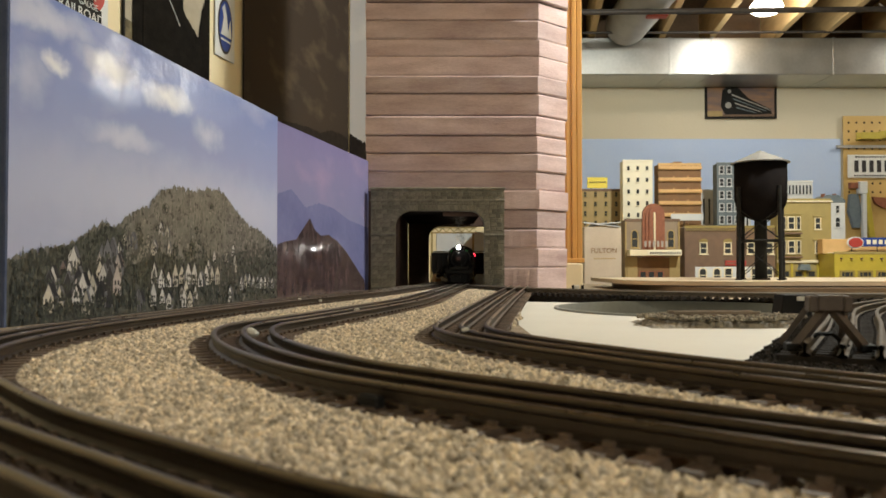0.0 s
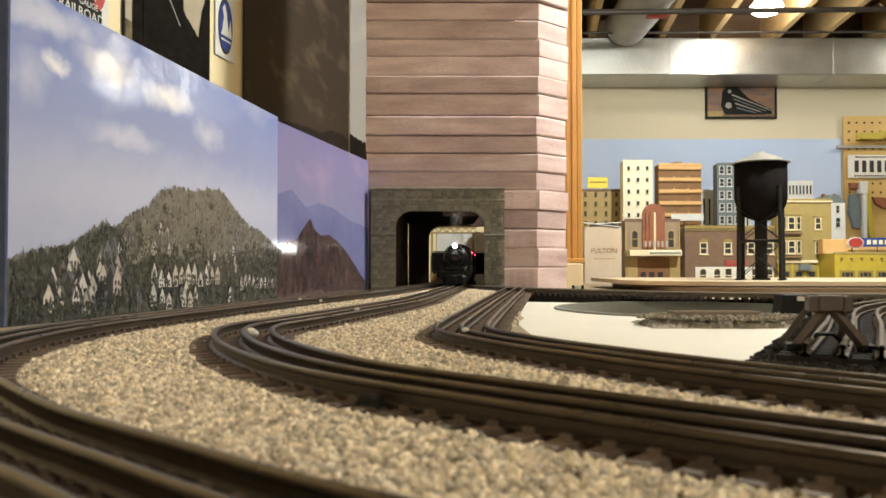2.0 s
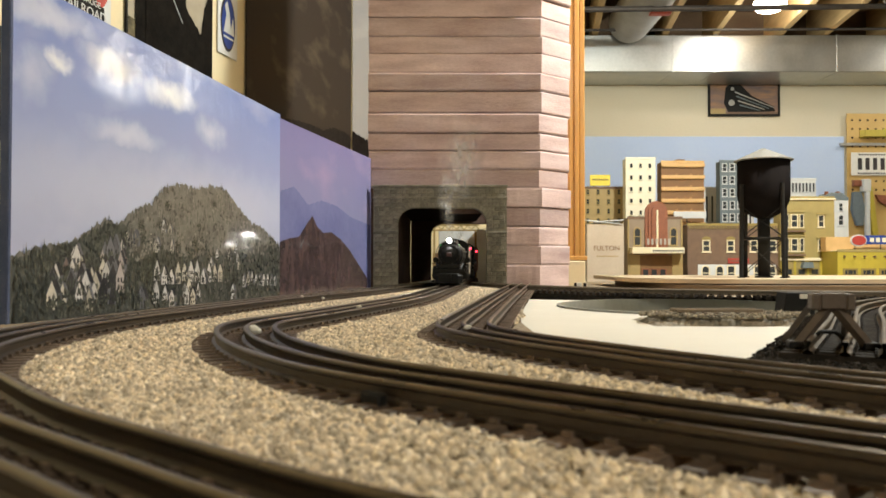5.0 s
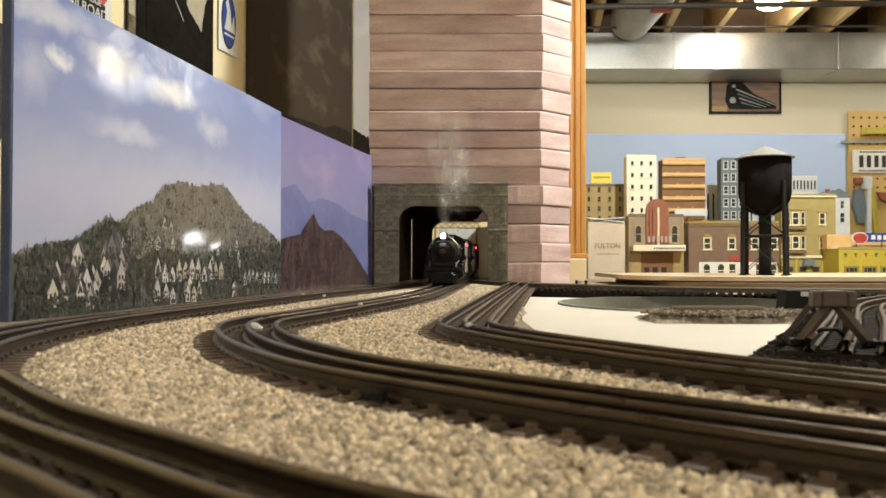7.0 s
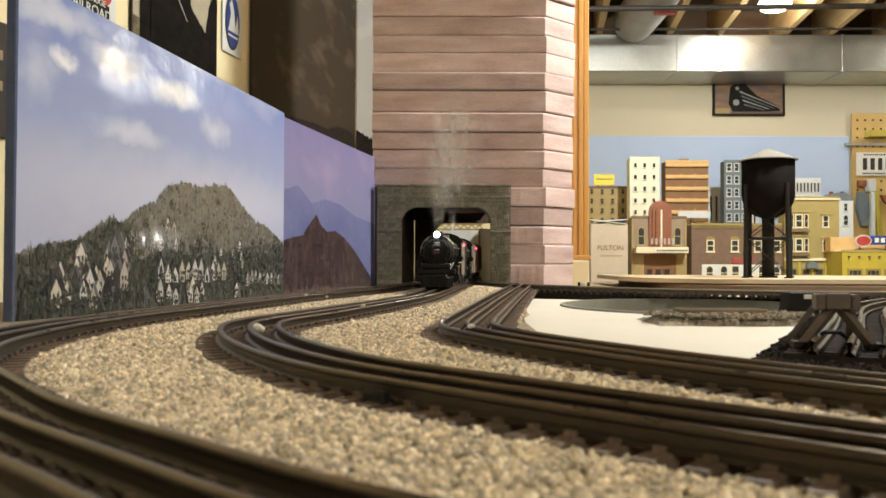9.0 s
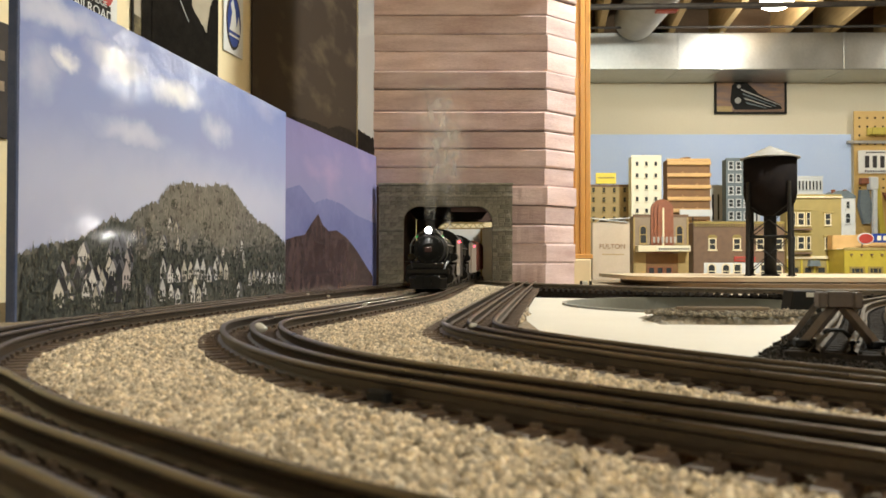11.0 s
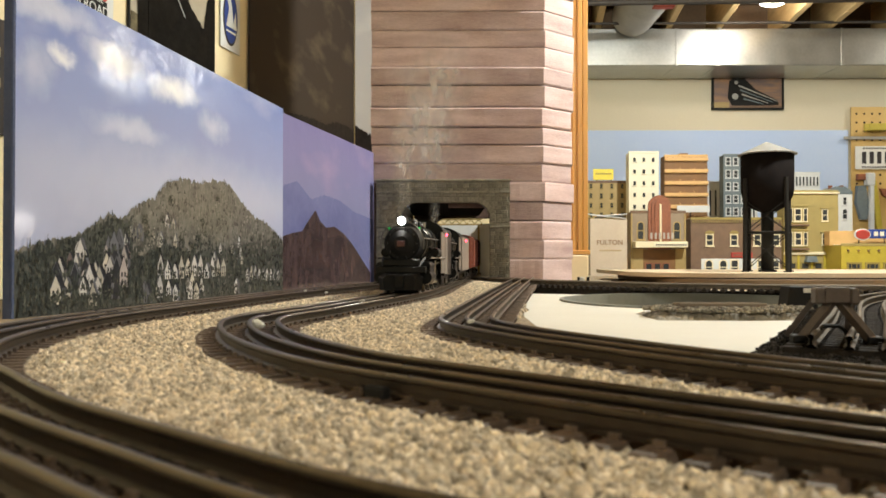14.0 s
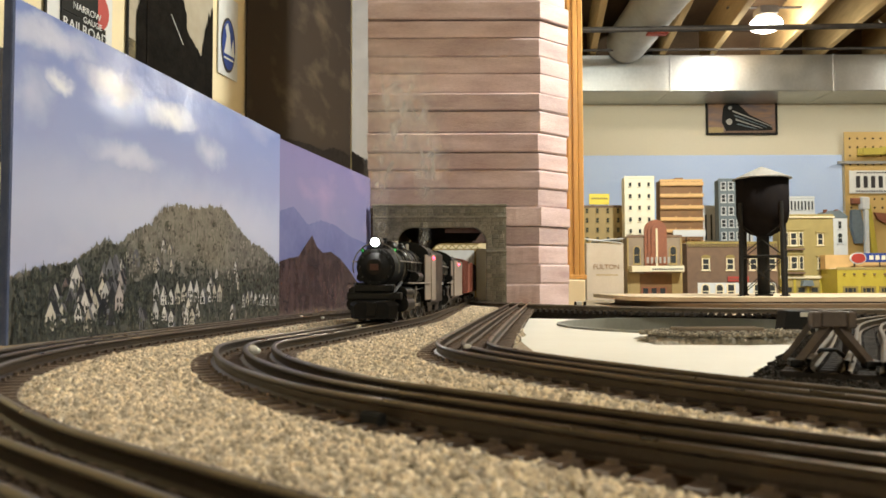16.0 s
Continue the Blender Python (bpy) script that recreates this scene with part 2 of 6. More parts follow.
wall("wall_right", "cream painted wall across the room", 5.1, -3.1, -0.95, 5.2, 4.95, 1.70, M_FARWALL)
wall("wall_rear", "cream painted wall behind the layout", -2.2, -3.2, -0.95, 5.2, -3.1, 1.70, M_CREAM)


def ceiling():
    bm = bmesh.new()
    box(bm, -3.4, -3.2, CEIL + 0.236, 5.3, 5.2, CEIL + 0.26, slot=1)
    x0 = [-2.2, -1.8, -1.4, -1.0, -0.6, -0.2, 0.30, 0.72, 1.02, 1.41, 1.68, 2.06, 2.45, 2.85, 3.25, 3.65, 4.05, 4.45, 4.85]
    for x in x0:
        box(bm, x - 0.019, -3.3, CEIL, x + 0.019, 5.3, CEIL + 0.235, 0.003, m=Matrix.Shear("XZ", 4, (0, 0)) @ pose(0, 0, 0, 0, 0, -7.4))
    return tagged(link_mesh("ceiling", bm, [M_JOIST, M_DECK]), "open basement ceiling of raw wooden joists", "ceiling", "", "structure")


ceiling()


def bulb(x, y):
    t = empty("ceiling_bulb", "glowing frosted dome light on a white ceiling holder", "lamp", "ceiling bulbs", (x, y, 0))
    bm = bmesh.new()
    rod(bm, (0, 0, CEIL + 0.055), (0, 0, CEIL + 0.02), 0.06, 20, 0.07)
    part("holder", bm, M_WHITE, t, "white porcelain holder")
    block("junction_box", t, -0.05, -0.05, CEIL + 0.055, 0.05, 0.05, CEIL + 0.10, M_IRON, 0.004)
    block("hanger_bar", t, -0.21, -0.012, CEIL + 0.10, 0.21, 0.012, CEIL + 0.106, M_IRON, 0.001)
    bm = bmesh.new()
    bmesh.ops.create_uvsphere(bm, u_segments=24, v_segments=12, radius=0.085, matrix=Matrix.Translation((0, 0, CEIL + 0.010)) @ Matrix.Diagonal((1, 1, 0.5, 1)))
    g = part("globe", bm, M_BULB, t, "glowing frosted glass", True)
    g.visible_shadow = False
    return t


M_BULB = material("lit_bulb", (1, 0.95, 0.85), (1, 0.95, 0.85), 0.3, bump=0, glow=(1.0, 0.94, 0.84, 40))
# the fill light gets the same fixture, though no bulb is known there
for lx, ly, lw in LAMPS:
    bulb(lx, ly)


def duct():
    t = empty("air_duct", "galvanised sheet metal air duct under the joists", "duct")
    y = 4.60
    xs = [0.46, 1.369, 1.619, 2.358, 3.4, 4.3, 5.1]
    for a, b in zip(xs, xs[1:]):
        bm = bmesh.new()
        box(bm, a + 0.002, y, 1.192, b - 0.002, 4.95, 1.415, 0.004)
        part("duct_section", bm, M_DUCT, t)
        bm = bmesh.new()
        box(bm, b - 0.007, y - 0.003, 1.189, b + 0.007, 4.95, 1.417, 0.001)
        part("drive_cleat", bm, M_DUCT, t)
    bm = bmesh.new()
    box(bm, 1.619, y - 0.006, 1.192, 1.633, y - 0.002, 1.449)
    part("hanger_strap", bm, M_DUCT, t)


duct()
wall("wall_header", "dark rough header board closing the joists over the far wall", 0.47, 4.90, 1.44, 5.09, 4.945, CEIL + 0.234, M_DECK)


def round_duct():
    t = empty("round_duct", "grey insulated round duct hung between the joists", "duct")
    bm = bmesh.new()
    x, z = 1.096, 1.478
    rings = []
    for i in range(33):
        r = 0.118 + 0.006 * (i % 2) + 0.002 * noise.noise((i, 0, 0))
        rings.append([bm.verts.new((x + r * math.cos(2 * math.pi * k / 24), 3.3 + i * 0.04, z + r * math.sin(2 * math.pi * k / 24))) for k in range(24)])
    for p, q in zip(rings, rings[1:]):
        for k in range(24):
            bm.faces.new((p[k], p[(k + 1) % 24], q[(k + 1) % 24], q[k]))
    bmesh.ops.recalc_face_normals(bm, faces=bm.faces)
    part("duct_tube", bm, material("grey_wrap", (0.50, 0.49, 0.47), (0.38, 0.37, 0.35), 0.5, 10, 60, 0.3), t, "", True)
    bm = bmesh.new()
    box(bm, x - 0.02, 4.0, z - 0.128, x + 0.09, 4.05, z + 0.12, 0.004)
    part("duct_band", bm, material("red_tape", (0.55, 0.10, 0.06)), t, "red printed tape band")


round_duct()


def pipe(x0, y0, z0, x1, y1, z1, r, mat, label):
    bm = bmesh.new()
    rod(bm, (x0, y0, z0), (x1, y1, z1), r, 10)
    return tagged(link_mesh("ceiling_pipe", bm, mat), label, "pipe", "pipes under the joists")


pipe(0.5, 3.9, 1.332, 4.9, 3.9, 1.381, 0.013, M_IRON, "dark iron gas pipe along the joists")
pipe(0.5, 3.93, 1.354, 4.9, 3.93, 1.399, 0.006, M_IRON, "thin dark cable run along the gas pipe")
pipe(0.46, 4.5, 1.412, 4.9, 4.5, 1.432, 0.008, M_IRON, "thin dark conduit over the duct")
for k in range(4):
    pipe(2.35 + 0.07 * k, 4.1, 1.45 + 0.02 * k, 2.75 + 0.05 * k, 4.5, 1.42 - 0.01 * k, 0.004, M_WHITE, "loose white cable looped under the joists")


def table():
    """The layout's table: one sheet with a round pit."""
    bm = bmesh.new()
    box(bm, -0.56, -0.25, -0.06, 2.4, 2.98, -0.024)
    ob = link_mesh("layout_table", bm, M_BED)
    cut = bmesh.new()
    rod(cut, (PIT[0], PIT[1], -0.048), (PIT[0], PIT[1], 0.02), PIT[2], 64)
    c = link_mesh("pit_cutter", cut, M_PIT)
    mod = ob.modifiers.new("pit", "BOOLEAN")
    mod.object, mod.solver = c, "EXACT"
    bpy.context.view_layer.update()
    me = bpy.data.meshes.new_from_object(ob.evaluated_get(bpy.context.evaluated_depsgraph_get()))
    ob.modifiers.clear()
    ob.data = me
    bpy.data.objects.remove(c)
    return tagged(ob, "model railway table top covered with tan ballast", "layout table", "", "structure")


PIT = (0.335, 1.03, 0.185)
table()


def white_board():
    """White foam board with the round pit cut through it."""
    out = [(0.056, 0.62), (0.070, 0.70), (0.118, 1.255), (0.40, 1.135), (0.9, 1.03), (0.9, 0.86), (0.48, 0.86), (0.30, 0.66), (0.193, 0.463), (0.158, 0.40), (0.132, 0.345), (0.080, 0.43), (0.048, 0.52)]
    bm = bmesh.new()
    vs = [bm.verts.new((x, y, -0.0185)) for x, y in out]
    f = bm.faces.new(vs)
    if f.normal.z < 0:
        f.normal_flip()
    r = bmesh.ops.extrude_face_region(bm, geom=[f])
    bmesh.ops.translate(bm, vec=(0, 0, -0.0054), verts=[e for e in r["geom"] if isinstance(e, bmesh.types.BMVert)])
    bmesh.ops.recalc_face_normals(bm, faces=bm.faces)
    ob = link_mesh("scenery_board", bm, M_WHITE)
    cut = bmesh.new()
    rod(cut, (PIT[0], PIT[1], -0.048), (PIT[0], PIT[1], 0.02), PIT[2] - 0.004, 64)
    c = link_mesh("pit_cutter", cut, M_PIT)
    mod = ob.modifiers.new("pit", "BOOLEAN")
    mod.object, mod.solver = c, "EXACT"
    bpy.context.view_layer.update()
    ob.data = bpy.data.meshes.new_from_object(ob.evaluated_get(bpy.context.evaluated_depsgraph_get()))
    ob.modifiers.clear()
    bpy.data.objects.remove(c)
    tagged(ob, "bare white foam board lying beside the curved track", "board")
    bm = bmesh.new()
    n = 72
    ring = []
    for i in range(n):
        a = 2 * math.pi * i / n
        ring.append([bm.verts.new((PIT[0] + rr * math.cos(a), PIT[1] + rr * math.sin(a), z)) for rr, z in
                     ((PIT[2] - 0.006, -0.046), (PIT[2] - 0.006, -0.016), (PIT[2] - 0.001, -0.016), (PIT[2] - 0.001, -0.046))])
    for p, q in zip(ring, ring[1:] + ring[:1]):
        for k in range(4):
            bm.faces.new((p[k], q[k], q[(k + 1) % 4], p[(k + 1) % 4]))
    rod(bm, (PIT[0], PIT[1], -0.0475), (PIT[0], PIT[1], -0.0455), PIT[2] - 0.006, 64)
    bmesh.ops.recalc_face_normals(bm, faces=bm.faces)
    tagged(link_mesh("turntable_pit", bm, M_PIT), "round grey turntable pit sunk in the white board", "turntable pit")


white_board()


# ---------------------------------------------------------------- printed scenery along the wall
def pattern(name, sky_low, sky_high, cloud, amount, zlow, zhigh, rough=0.16, warp=0.0, spec=0.5, puffs=()):
    """A glossy print: a sky that changes with height, with soft clouds."""
    m = bpy.data.materials.new(name)
    m.use_nodes = True
    n, link = m.node_tree.nodes, m.node_tree.links.new
    bsdf = n["Principled BSDF"]
    co = n.new("ShaderNodeTexCoord")
    sep = n.new("ShaderNodeSeparateXYZ")
    link(co.outputs["Object"], sep.inputs[0])
    mr = n.new("ShaderNodeMapRange")
    mr.inputs["From Min"].default_value, mr.inputs["From Max"].default_value = zlow, zhigh
    link(sep.outputs["Z"], mr.inputs["Value"])
    mix = n.new("ShaderNodeMix")
    mix.data_type = "RGBA"
    mix.inputs[6].default_value, mix.inputs[7].default_value = (*sky_low, 1), (*sky_high, 1)
    link(mr.outputs[0], mix.inputs[0])
    mp = n.new("ShaderNodeMapping")
    mp.inputs["Scale"].default_value = (4.5, 4.5, 9)
    link(co.outputs["Object"], mp.inputs["Vector"])
    tex = n.new("ShaderNodeTexNoise")
    tex.inputs["Scale"].default_value, tex.inputs["Detail"].default_value = 1.0, 5
    link(mp.outputs[0], tex.inputs["Vector"])
    cr = n.new("ShaderNodeMapRange")
    cr.inputs["From Min"].default_value, cr.inputs["From Max"].default_value = 0.52, 0.75
    cr.inputs["To Max"].default_value = amount
    link(tex.outputs["Fac"], cr.inputs["Value"])
    mask = cr.outputs[0]
    for px, pz, rx, rz, strong in puffs:
        # a pale patch of its own: an ellipse with a frayed rim
        wob = n.new("ShaderNodeTexNoise")
        wob.inputs["Scale"].default_value, wob.inputs["Detail"].default_value = 34, 5
        link(co.outputs["Object"], wob.inputs["Vector"])
        off = n.new("ShaderNodeVectorMath")
        off.operation = "MULTIPLY_ADD"
        off.inputs[1].default_value = (0.050, 0, 0.034)
        link(wob.outputs["Color"], off.inputs[0])
        link(co.outputs["Object"], off.inputs[2])
        sub = n.new("ShaderNodeVectorMath")
        sub.operation = "SUBTRACT"
        sub.inputs[1].default_value = (px + 0.025, 0, pz + 0.017)
        link(off.outputs[0], sub.inputs[0])
        scl = n.new("ShaderNodeVectorMath")
        scl.operation = "MULTIPLY"
        scl.inputs[1].default_value = (1 / rx, 0, 1 / rz)
        link(sub.outputs[0], scl.inputs[0])
        dist = n.new("ShaderNodeVectorMath")
        dist.operation = "LENGTH"
        link(scl.outputs[0], dist.inputs[0])
        fall = n.new("ShaderNodeMapRange")
        fall.interpolation_type = "SMOOTHSTEP"
        fall.inputs["From Min"].default_value, fall.inputs["From Max"].default_value = 1.65, 0.05
        fall.inputs["To Max"].default_value = strong
        link(dist.outputs["Value"], fall.inputs["Value"])
        mx = n.new("ShaderNodeMath")
        mx.operation = "MAXIMUM"
        link(mask, mx.inputs[0])
        link(fall.outputs[0], mx.inputs[1])
        mask = mx.outputs[0]
    mix2 = n.new("ShaderNodeMix")
    mix2.data_type = "RGBA"
    mix2.inputs[7].default_value = (*cloud, 1)
    link(mask, mix2.inputs[0])
    link(mix.outputs[2], mix2.inputs[6])
    link(mix2.outputs[2], bsdf.inputs["Base Color"])
    bsdf.inputs["Roughness"].default_value = rough
    bsdf.inputs["Specular IOR Level"].default_value = spec
    if warp:
        wv = n.new("ShaderNodeTexNoise")
        wv.inputs["Scale"].default_value, wv.inputs["Detail"].default_value = 6, 2
        link(co.outputs["Object"], wv.inputs["Vector"])
        bp = n.new("ShaderNodeBump")
        bp.inputs["Strength"].default_value, bp.inputs["Distance"].default_value = 1.0, warp
        link(wv.outputs["Fac"], bp.inputs["Height"])
        # creases where the sheet is taped along its upper edge
        cw = n.new("ShaderNodeTexNoise")
        cw.inputs["Scale"].default_value, cw.inputs["Detail"].default_value = 26, 3
        link(co.outputs["Object"], cw.inputs["Vector"])
        zr = n.new("ShaderNodeMapRange")
        zr.inputs["From Min"].default_value, zr.inputs["From Max"].default_value = 0.19, 0.265
        link(sep.outputs["Z"], zr.inputs["Value"])
        mul = n.new("ShaderNodeMath")
        mul.operation = "MULTIPLY"
        link(cw.outputs["Fac"], mul.inputs[0])
        link(zr.outputs[0], mul.inputs[1])
        b2 = n.new("ShaderNodeBump")
        b2.inputs["Strength"].default_value, b2.inputs["Distance"].default_value = 1.0, 0.0016
        link(mul.outputs[0], b2.inputs["Height"])
        link(bp.outputs[0], b2.inputs["Normal"])
        link(b2.outputs[0], bsdf.inputs["Normal"])
    return m


# printed clouds, with some of the sheet's lamp reflections painted in among them
CLOUDS_AND_GLARE = [(0.137, 0.243, 0.040, 0.017, 1.0), (0.241, 0.232, 0.042, 0.013, 0.95), (0.052, 0.224, 0.018, 0.008, 0.9), (0.160, 0.172, 0.055, 0.013, 0.45),
         (0.045, 0.262, 0.060, 0.012, 0.55), (0.330, 0.205, 0.030, 0.016, 0.45), (0.02, 0.205, 0.02, 0.022, 0.35), (0.30, 0.115, 0.34, 0.045, 0.30)]
M_SKY1 = pattern("printed_sky", (0.45, 0.48, 0.67), (0.21, 0.28, 0.59), (0.84, 0.86, 0.92), 0.35, 0.05, 0.27, warp=0.006, puffs=CLOUDS_AND_GLARE)
M_SKY2 = pattern("printed_dusk", (0.27, 0.28, 0.46), (0.20, 0.19, 0.40), (0.36, 0.29, 0.48), 0.8, 0.06, 0.27, warp=0.004)
M_EDGE = material("blue_board_edge", (0.10, 0.12, 0.20), (0.06, 0.08, 0.15), 0.7, spec=0.1)
M_HILL = material("printed_trees", (0.25, 0.236, 0.215), (0.12, 0.115, 0.105), 0.12, 55, 520, 0, wave=0.005, stretch=(1, 1, 0.6))
M_PEAK = material("printed_peak", (0.115, 0.075, 0.075), (0.028, 0.022, 0.026), 0.12, 45, 330, 0, stretch=(1, 1, 0.5), wave=0.004)
HILL = [(-0.003, 0.045), (0.035, 0.055), (0.075, 0.060), (0.128, 0.086), (0.14, 0.078), (0.179, 0.100), (0.20, 0.104), (0.225, 0.124), (0.26, 0.133), (0.296, 0.130), (0.335, 0.138),
        (0.371, 0.136), (0.40, 0.118), (0.444, 0.097), (0.479, 0.091), (0.52, 0.075), (0.5415, 0.066)]
PEAK = [(0.5415, 0.072), (0.575, 0.078), (0.62, 0.083), (0.645, 0.100), (0.6785, 0.121), (0.70, 0.103), (0.73, 0.093), (0.77, 0.096), (0.82, 0.085), (0.87, 0.066), (0.93, 0.036), (0.985, 0.008)]


def printed(outline, rough_amount, name, mat, parent, base, step=0.0016, seed=1, y=-0.0007):
    """A printed silhouette on the sheet: a ragged upper edge over a straight foot."""
    rnd = random.Random(seed)
    xs, zs = zip(*outline)
    bm = bmesh.new()
    u, prev = xs[0], None
    while u < xs[-1]:
        z = np.interp(u, xs, zs) + rough_amount * (noise.noise((u * 160, seed, 0)) + 0.6 * noise.noise((u * 420, seed, 3)))
        a, b = bm.verts.new((u, y, base)), bm.verts.new((u, y, z))
        if prev:
            bm.faces.new((prev[0], a, b, prev[1]))
        prev = (a, b)
        u += step
    return part(name, bm, mat, parent)


def backdrop():
    t = empty("scenery_backdrop", "glossy printed backdrop of sky, wooded hill and houses standing along the track", "backdrop", "", (-0.365, 0.643, 0), SLANT)
    bm = bmesh.new()
    for v in box(bm, -0.0, 0.0, -0.024, 0.5415, 0.006, 0.261):
        if v.co.z > 0:
            v.co.z = 0.284 if v.co.x < 0.1 else 0.268
    part("sky_panel", bm, M_SKY1, t, "blue printed sky with white clouds and painted-in glare")
    bm = bmesh.new()
    box(bm, 0.542, 0.002, -0.024, 1.0125, 0.008, 0.263)
    part("dusk_panel", bm, M_SKY2, t, "violet printed dusk sky")
    bm = bmesh.new()
    box(bm, -0.005, -0.001, -0.024, -0.0005, 0.008, 0.286, 0.001)
    part("edge_strip", bm, M_EDGE, t, "dark blue edge strip")
    printed(HILL, 0.006, "hill", M_HILL, t, -0.023, step=0.0009, seed=2)
    printed([(-0.003, 0.042), (0.07, 0.058), (0.13, 0.080), (0.165, 0.078), (0.20, 0.062), (0.27, 0.046), (0.34, 0.052), (0.42, 0.060), (0.50, 0.066), (0.5415, 0.058)], 0.006,
            "lower_woods", material("printed_woods", (0.125, 0.127, 0.115), (0.058, 0.061, 0.056), 0.12, 90, 520, 0, wave=0.005), t, -0.023, step=0.0009, seed=21, y=-0.0008)
    printed([(0.5415, 0.150), (0.60, 0.163), (0.66, 0.138), (0.72, 0.150), (0.80, 0.146), (0.88, 0.130), (1.01, 0.120)], 0.003, "far_ridge",
            material("printed_ridge", (0.19, 0.20, 0.40), (0.14, 0.155, 0.33), 0.2, 12, 90, 0), t, -0.023, seed=6, y=0.0016)
    printed(PEAK, 0.0012, "mountain", M_PEAK, t, -0.023, seed=5, y=0.0012)
    house = [material("printed_house", c, tuple(v * 0.75 for v in c), 0.12, 200, 900, 0, islands=0.22, wave=0.005) for c in
             ((0.58, 0.56, 0.55), (0.44, 0.39, 0.38), (0.045, 0.045, 0.052), (0.56, 0.52, 0.45), (0.20, 0.15, 0.145), (0.15, 0.15, 0.17))]
    leaf = [material("printed_tree", c, tuple(v * 0.45 for v in c), 0.12, 500, 1400, 0, islands=0.4, wave=0.005) for c in
            ((0.072, 0.078, 0.072), (0.125, 0.128, 0.106), (0.26, 0.245, 0.222), (0.175, 0.166, 0.15))]
    rnd = random.Random(8)
    hx, hz = zip(*HILL)
    marks = []
    for i in range(4200):
        u = rnd.uniform(0.003, 0.537)
        top = np.interp(u, hx, hz)
        marks.append((top - 0.003 - rnd.random() ** 0.85 * (top + 0.018), u, "tree", 0))
    # a terrace of white gabled houses, a smaller one beyond it, and a loose village on the slope
    for i in range(11):
        u = 0.212 + 0.0142 * i
        marks.append((0.018 - 0.0005 * i + rnd.uniform(-0.003, 0.003), u, "house", 0.0056))
    for i in range(9):
        marks.append((0.008 + rnd.uniform(-0.003, 0.003), 0.42 + 0.0125 * i, "house", 0.0042))
    for i in range(40):
        u = 0.045 + 0.115 * rnd.random()
        marks.append((rnd.uniform(-0.008, 0.016 + 0.30 * (u - 0.02)), u, "house", rnd.uniform(0.0038, 0.0068)))
    for i in range(12):
        marks.append((rnd.uniform(-0.012, 0.002), rnd.uniform(0.17, 0.40), "house", rnd.uniform(0.004, 0.006)))
    for i in range(9):
        marks.append((rnd.uniform(0.048, 0.074), rnd.uniform(0.15, 0.25), "house", rnd.uniform(0.003, 0.0045)))
    for i in range(6):
        marks.append((rnd.uniform(0.030, 0.055), rnd.uniform(0.33, 0.42), "house", rnd.uniform(0.003, 0.004)))
    for i in range(70):
        u = rnd.uniform(0.02, 0.53)
        marks.append((rnd.uniform(-0.015, np.interp(u, hx, hz) - 0.022), u, "broadleaf", rnd.uniform(0.0035, 0.0075)))
    marks.sort(key=lambda q: -q[0] + (0.010 if q[2] == "tree" and rnd.random() < 0.75 else 0))
    trees, homes = bmesh.new(), bmesh.new()

    def flat(bm, pts, y, slot):
        f = bm.faces.new([bm.verts.new((a, y, b)) for a, b in pts])
        f.material_index = slot

    for k, (z, u, what, w) in enumerate(marks):
        y = -0.0009 - 0.0000004 * k
        if what == "tree":
            fir = rnd.random() < 0.45
            w, h = (rnd.uniform(0.0007, 0.0017), rnd.uniform(0.005, 0.011)) if fir else (rnd.uniform(0.0012, 0.0034), rnd.uniform(0.0025, 0.006))
            pale = 0.16 < u < 0.50 and z > 0.050 + 0.02 * noise.noise((u * 30, z * 30, 2))
            slot = rnd.choice((2, 2, 3)) if pale else rnd.choice((0, 0, 1, 3) if u > 0.25 else (0, 0, 0, 1))
            pts = []
            for i in range(9):
                a = 2 * math.pi * i / 9
                r = 1 + rnd.uniform(-0.3, 0.25)
                taper = (0.35 if fir else 0.7) if math.sin(a) > 0.3 else 1
                pts.append((u + w * r * math.cos(a) * taper, z + h * 0.5 + h * 0.5 * r * math.sin(a)))
            flat(trees, pts, y, slot)
        elif what == "broadleaf":
            # a broad crown of many small leaf clumps, lighter at the top
            for i in range(46):
                a, q = rnd.uniform(0, 6.283), rnd.random() ** 0.5
                cx, cz = u + w * q * math.cos(a), z + 0.9 * w * (1 + q * math.sin(a))
                r = rnd.uniform(0.0006, 0.0016)
                lit = math.sin(a) * q + rnd.uniform(-0.5, 0.5) > 0.1
                flat(trees, [(cx + r * rnd.uniform(0.6, 1.2) * math.cos(b), cz + r * rnd.uniform(0.6, 1.2) * math.sin(b)) for b in [1.05 * j for j in range(6)]], y - 0.000000004 * i, 1 if lit else 0)
        else:
            h, e = w * rnd.uniform(1.7, 2.8), w * 1.12
            terrace = 0.2 < u
            wallc = rnd.choice((0, 0, 3)) if terrace else rnd.choice((0, 1, 3, 4, 5, 5, 2))
            gable = w * rnd.uniform(1.5, 2.3)
            flat(homes, [(u - w, z), (u + w, z), (u + w, z + h), (u, z + h + gable), (u - w, z + h)], y, wallc)
            flat(homes, [(u - e, z + h - w * 0.1), (u - w * 0.94, z + h - w * 0.1), (u, z + h + gable - w * 0.12), (u + w * 0.94, z + h - w * 0.1), (u + e, z + h - w * 0.1),
                         (u, z + h + gable + w * 0.2)], y - 0.0000001, rnd.choice((2, 5)))
            if rnd.random() < 0.75:
                side = w * rnd.uniform(0.5, 1.0)
                flat(homes, [(u + w, z), (u + w + side, z), (u + w + side, z + h), (u + w, z + h)], y + 0.00000005, 4 if wallc == 4 else 5)
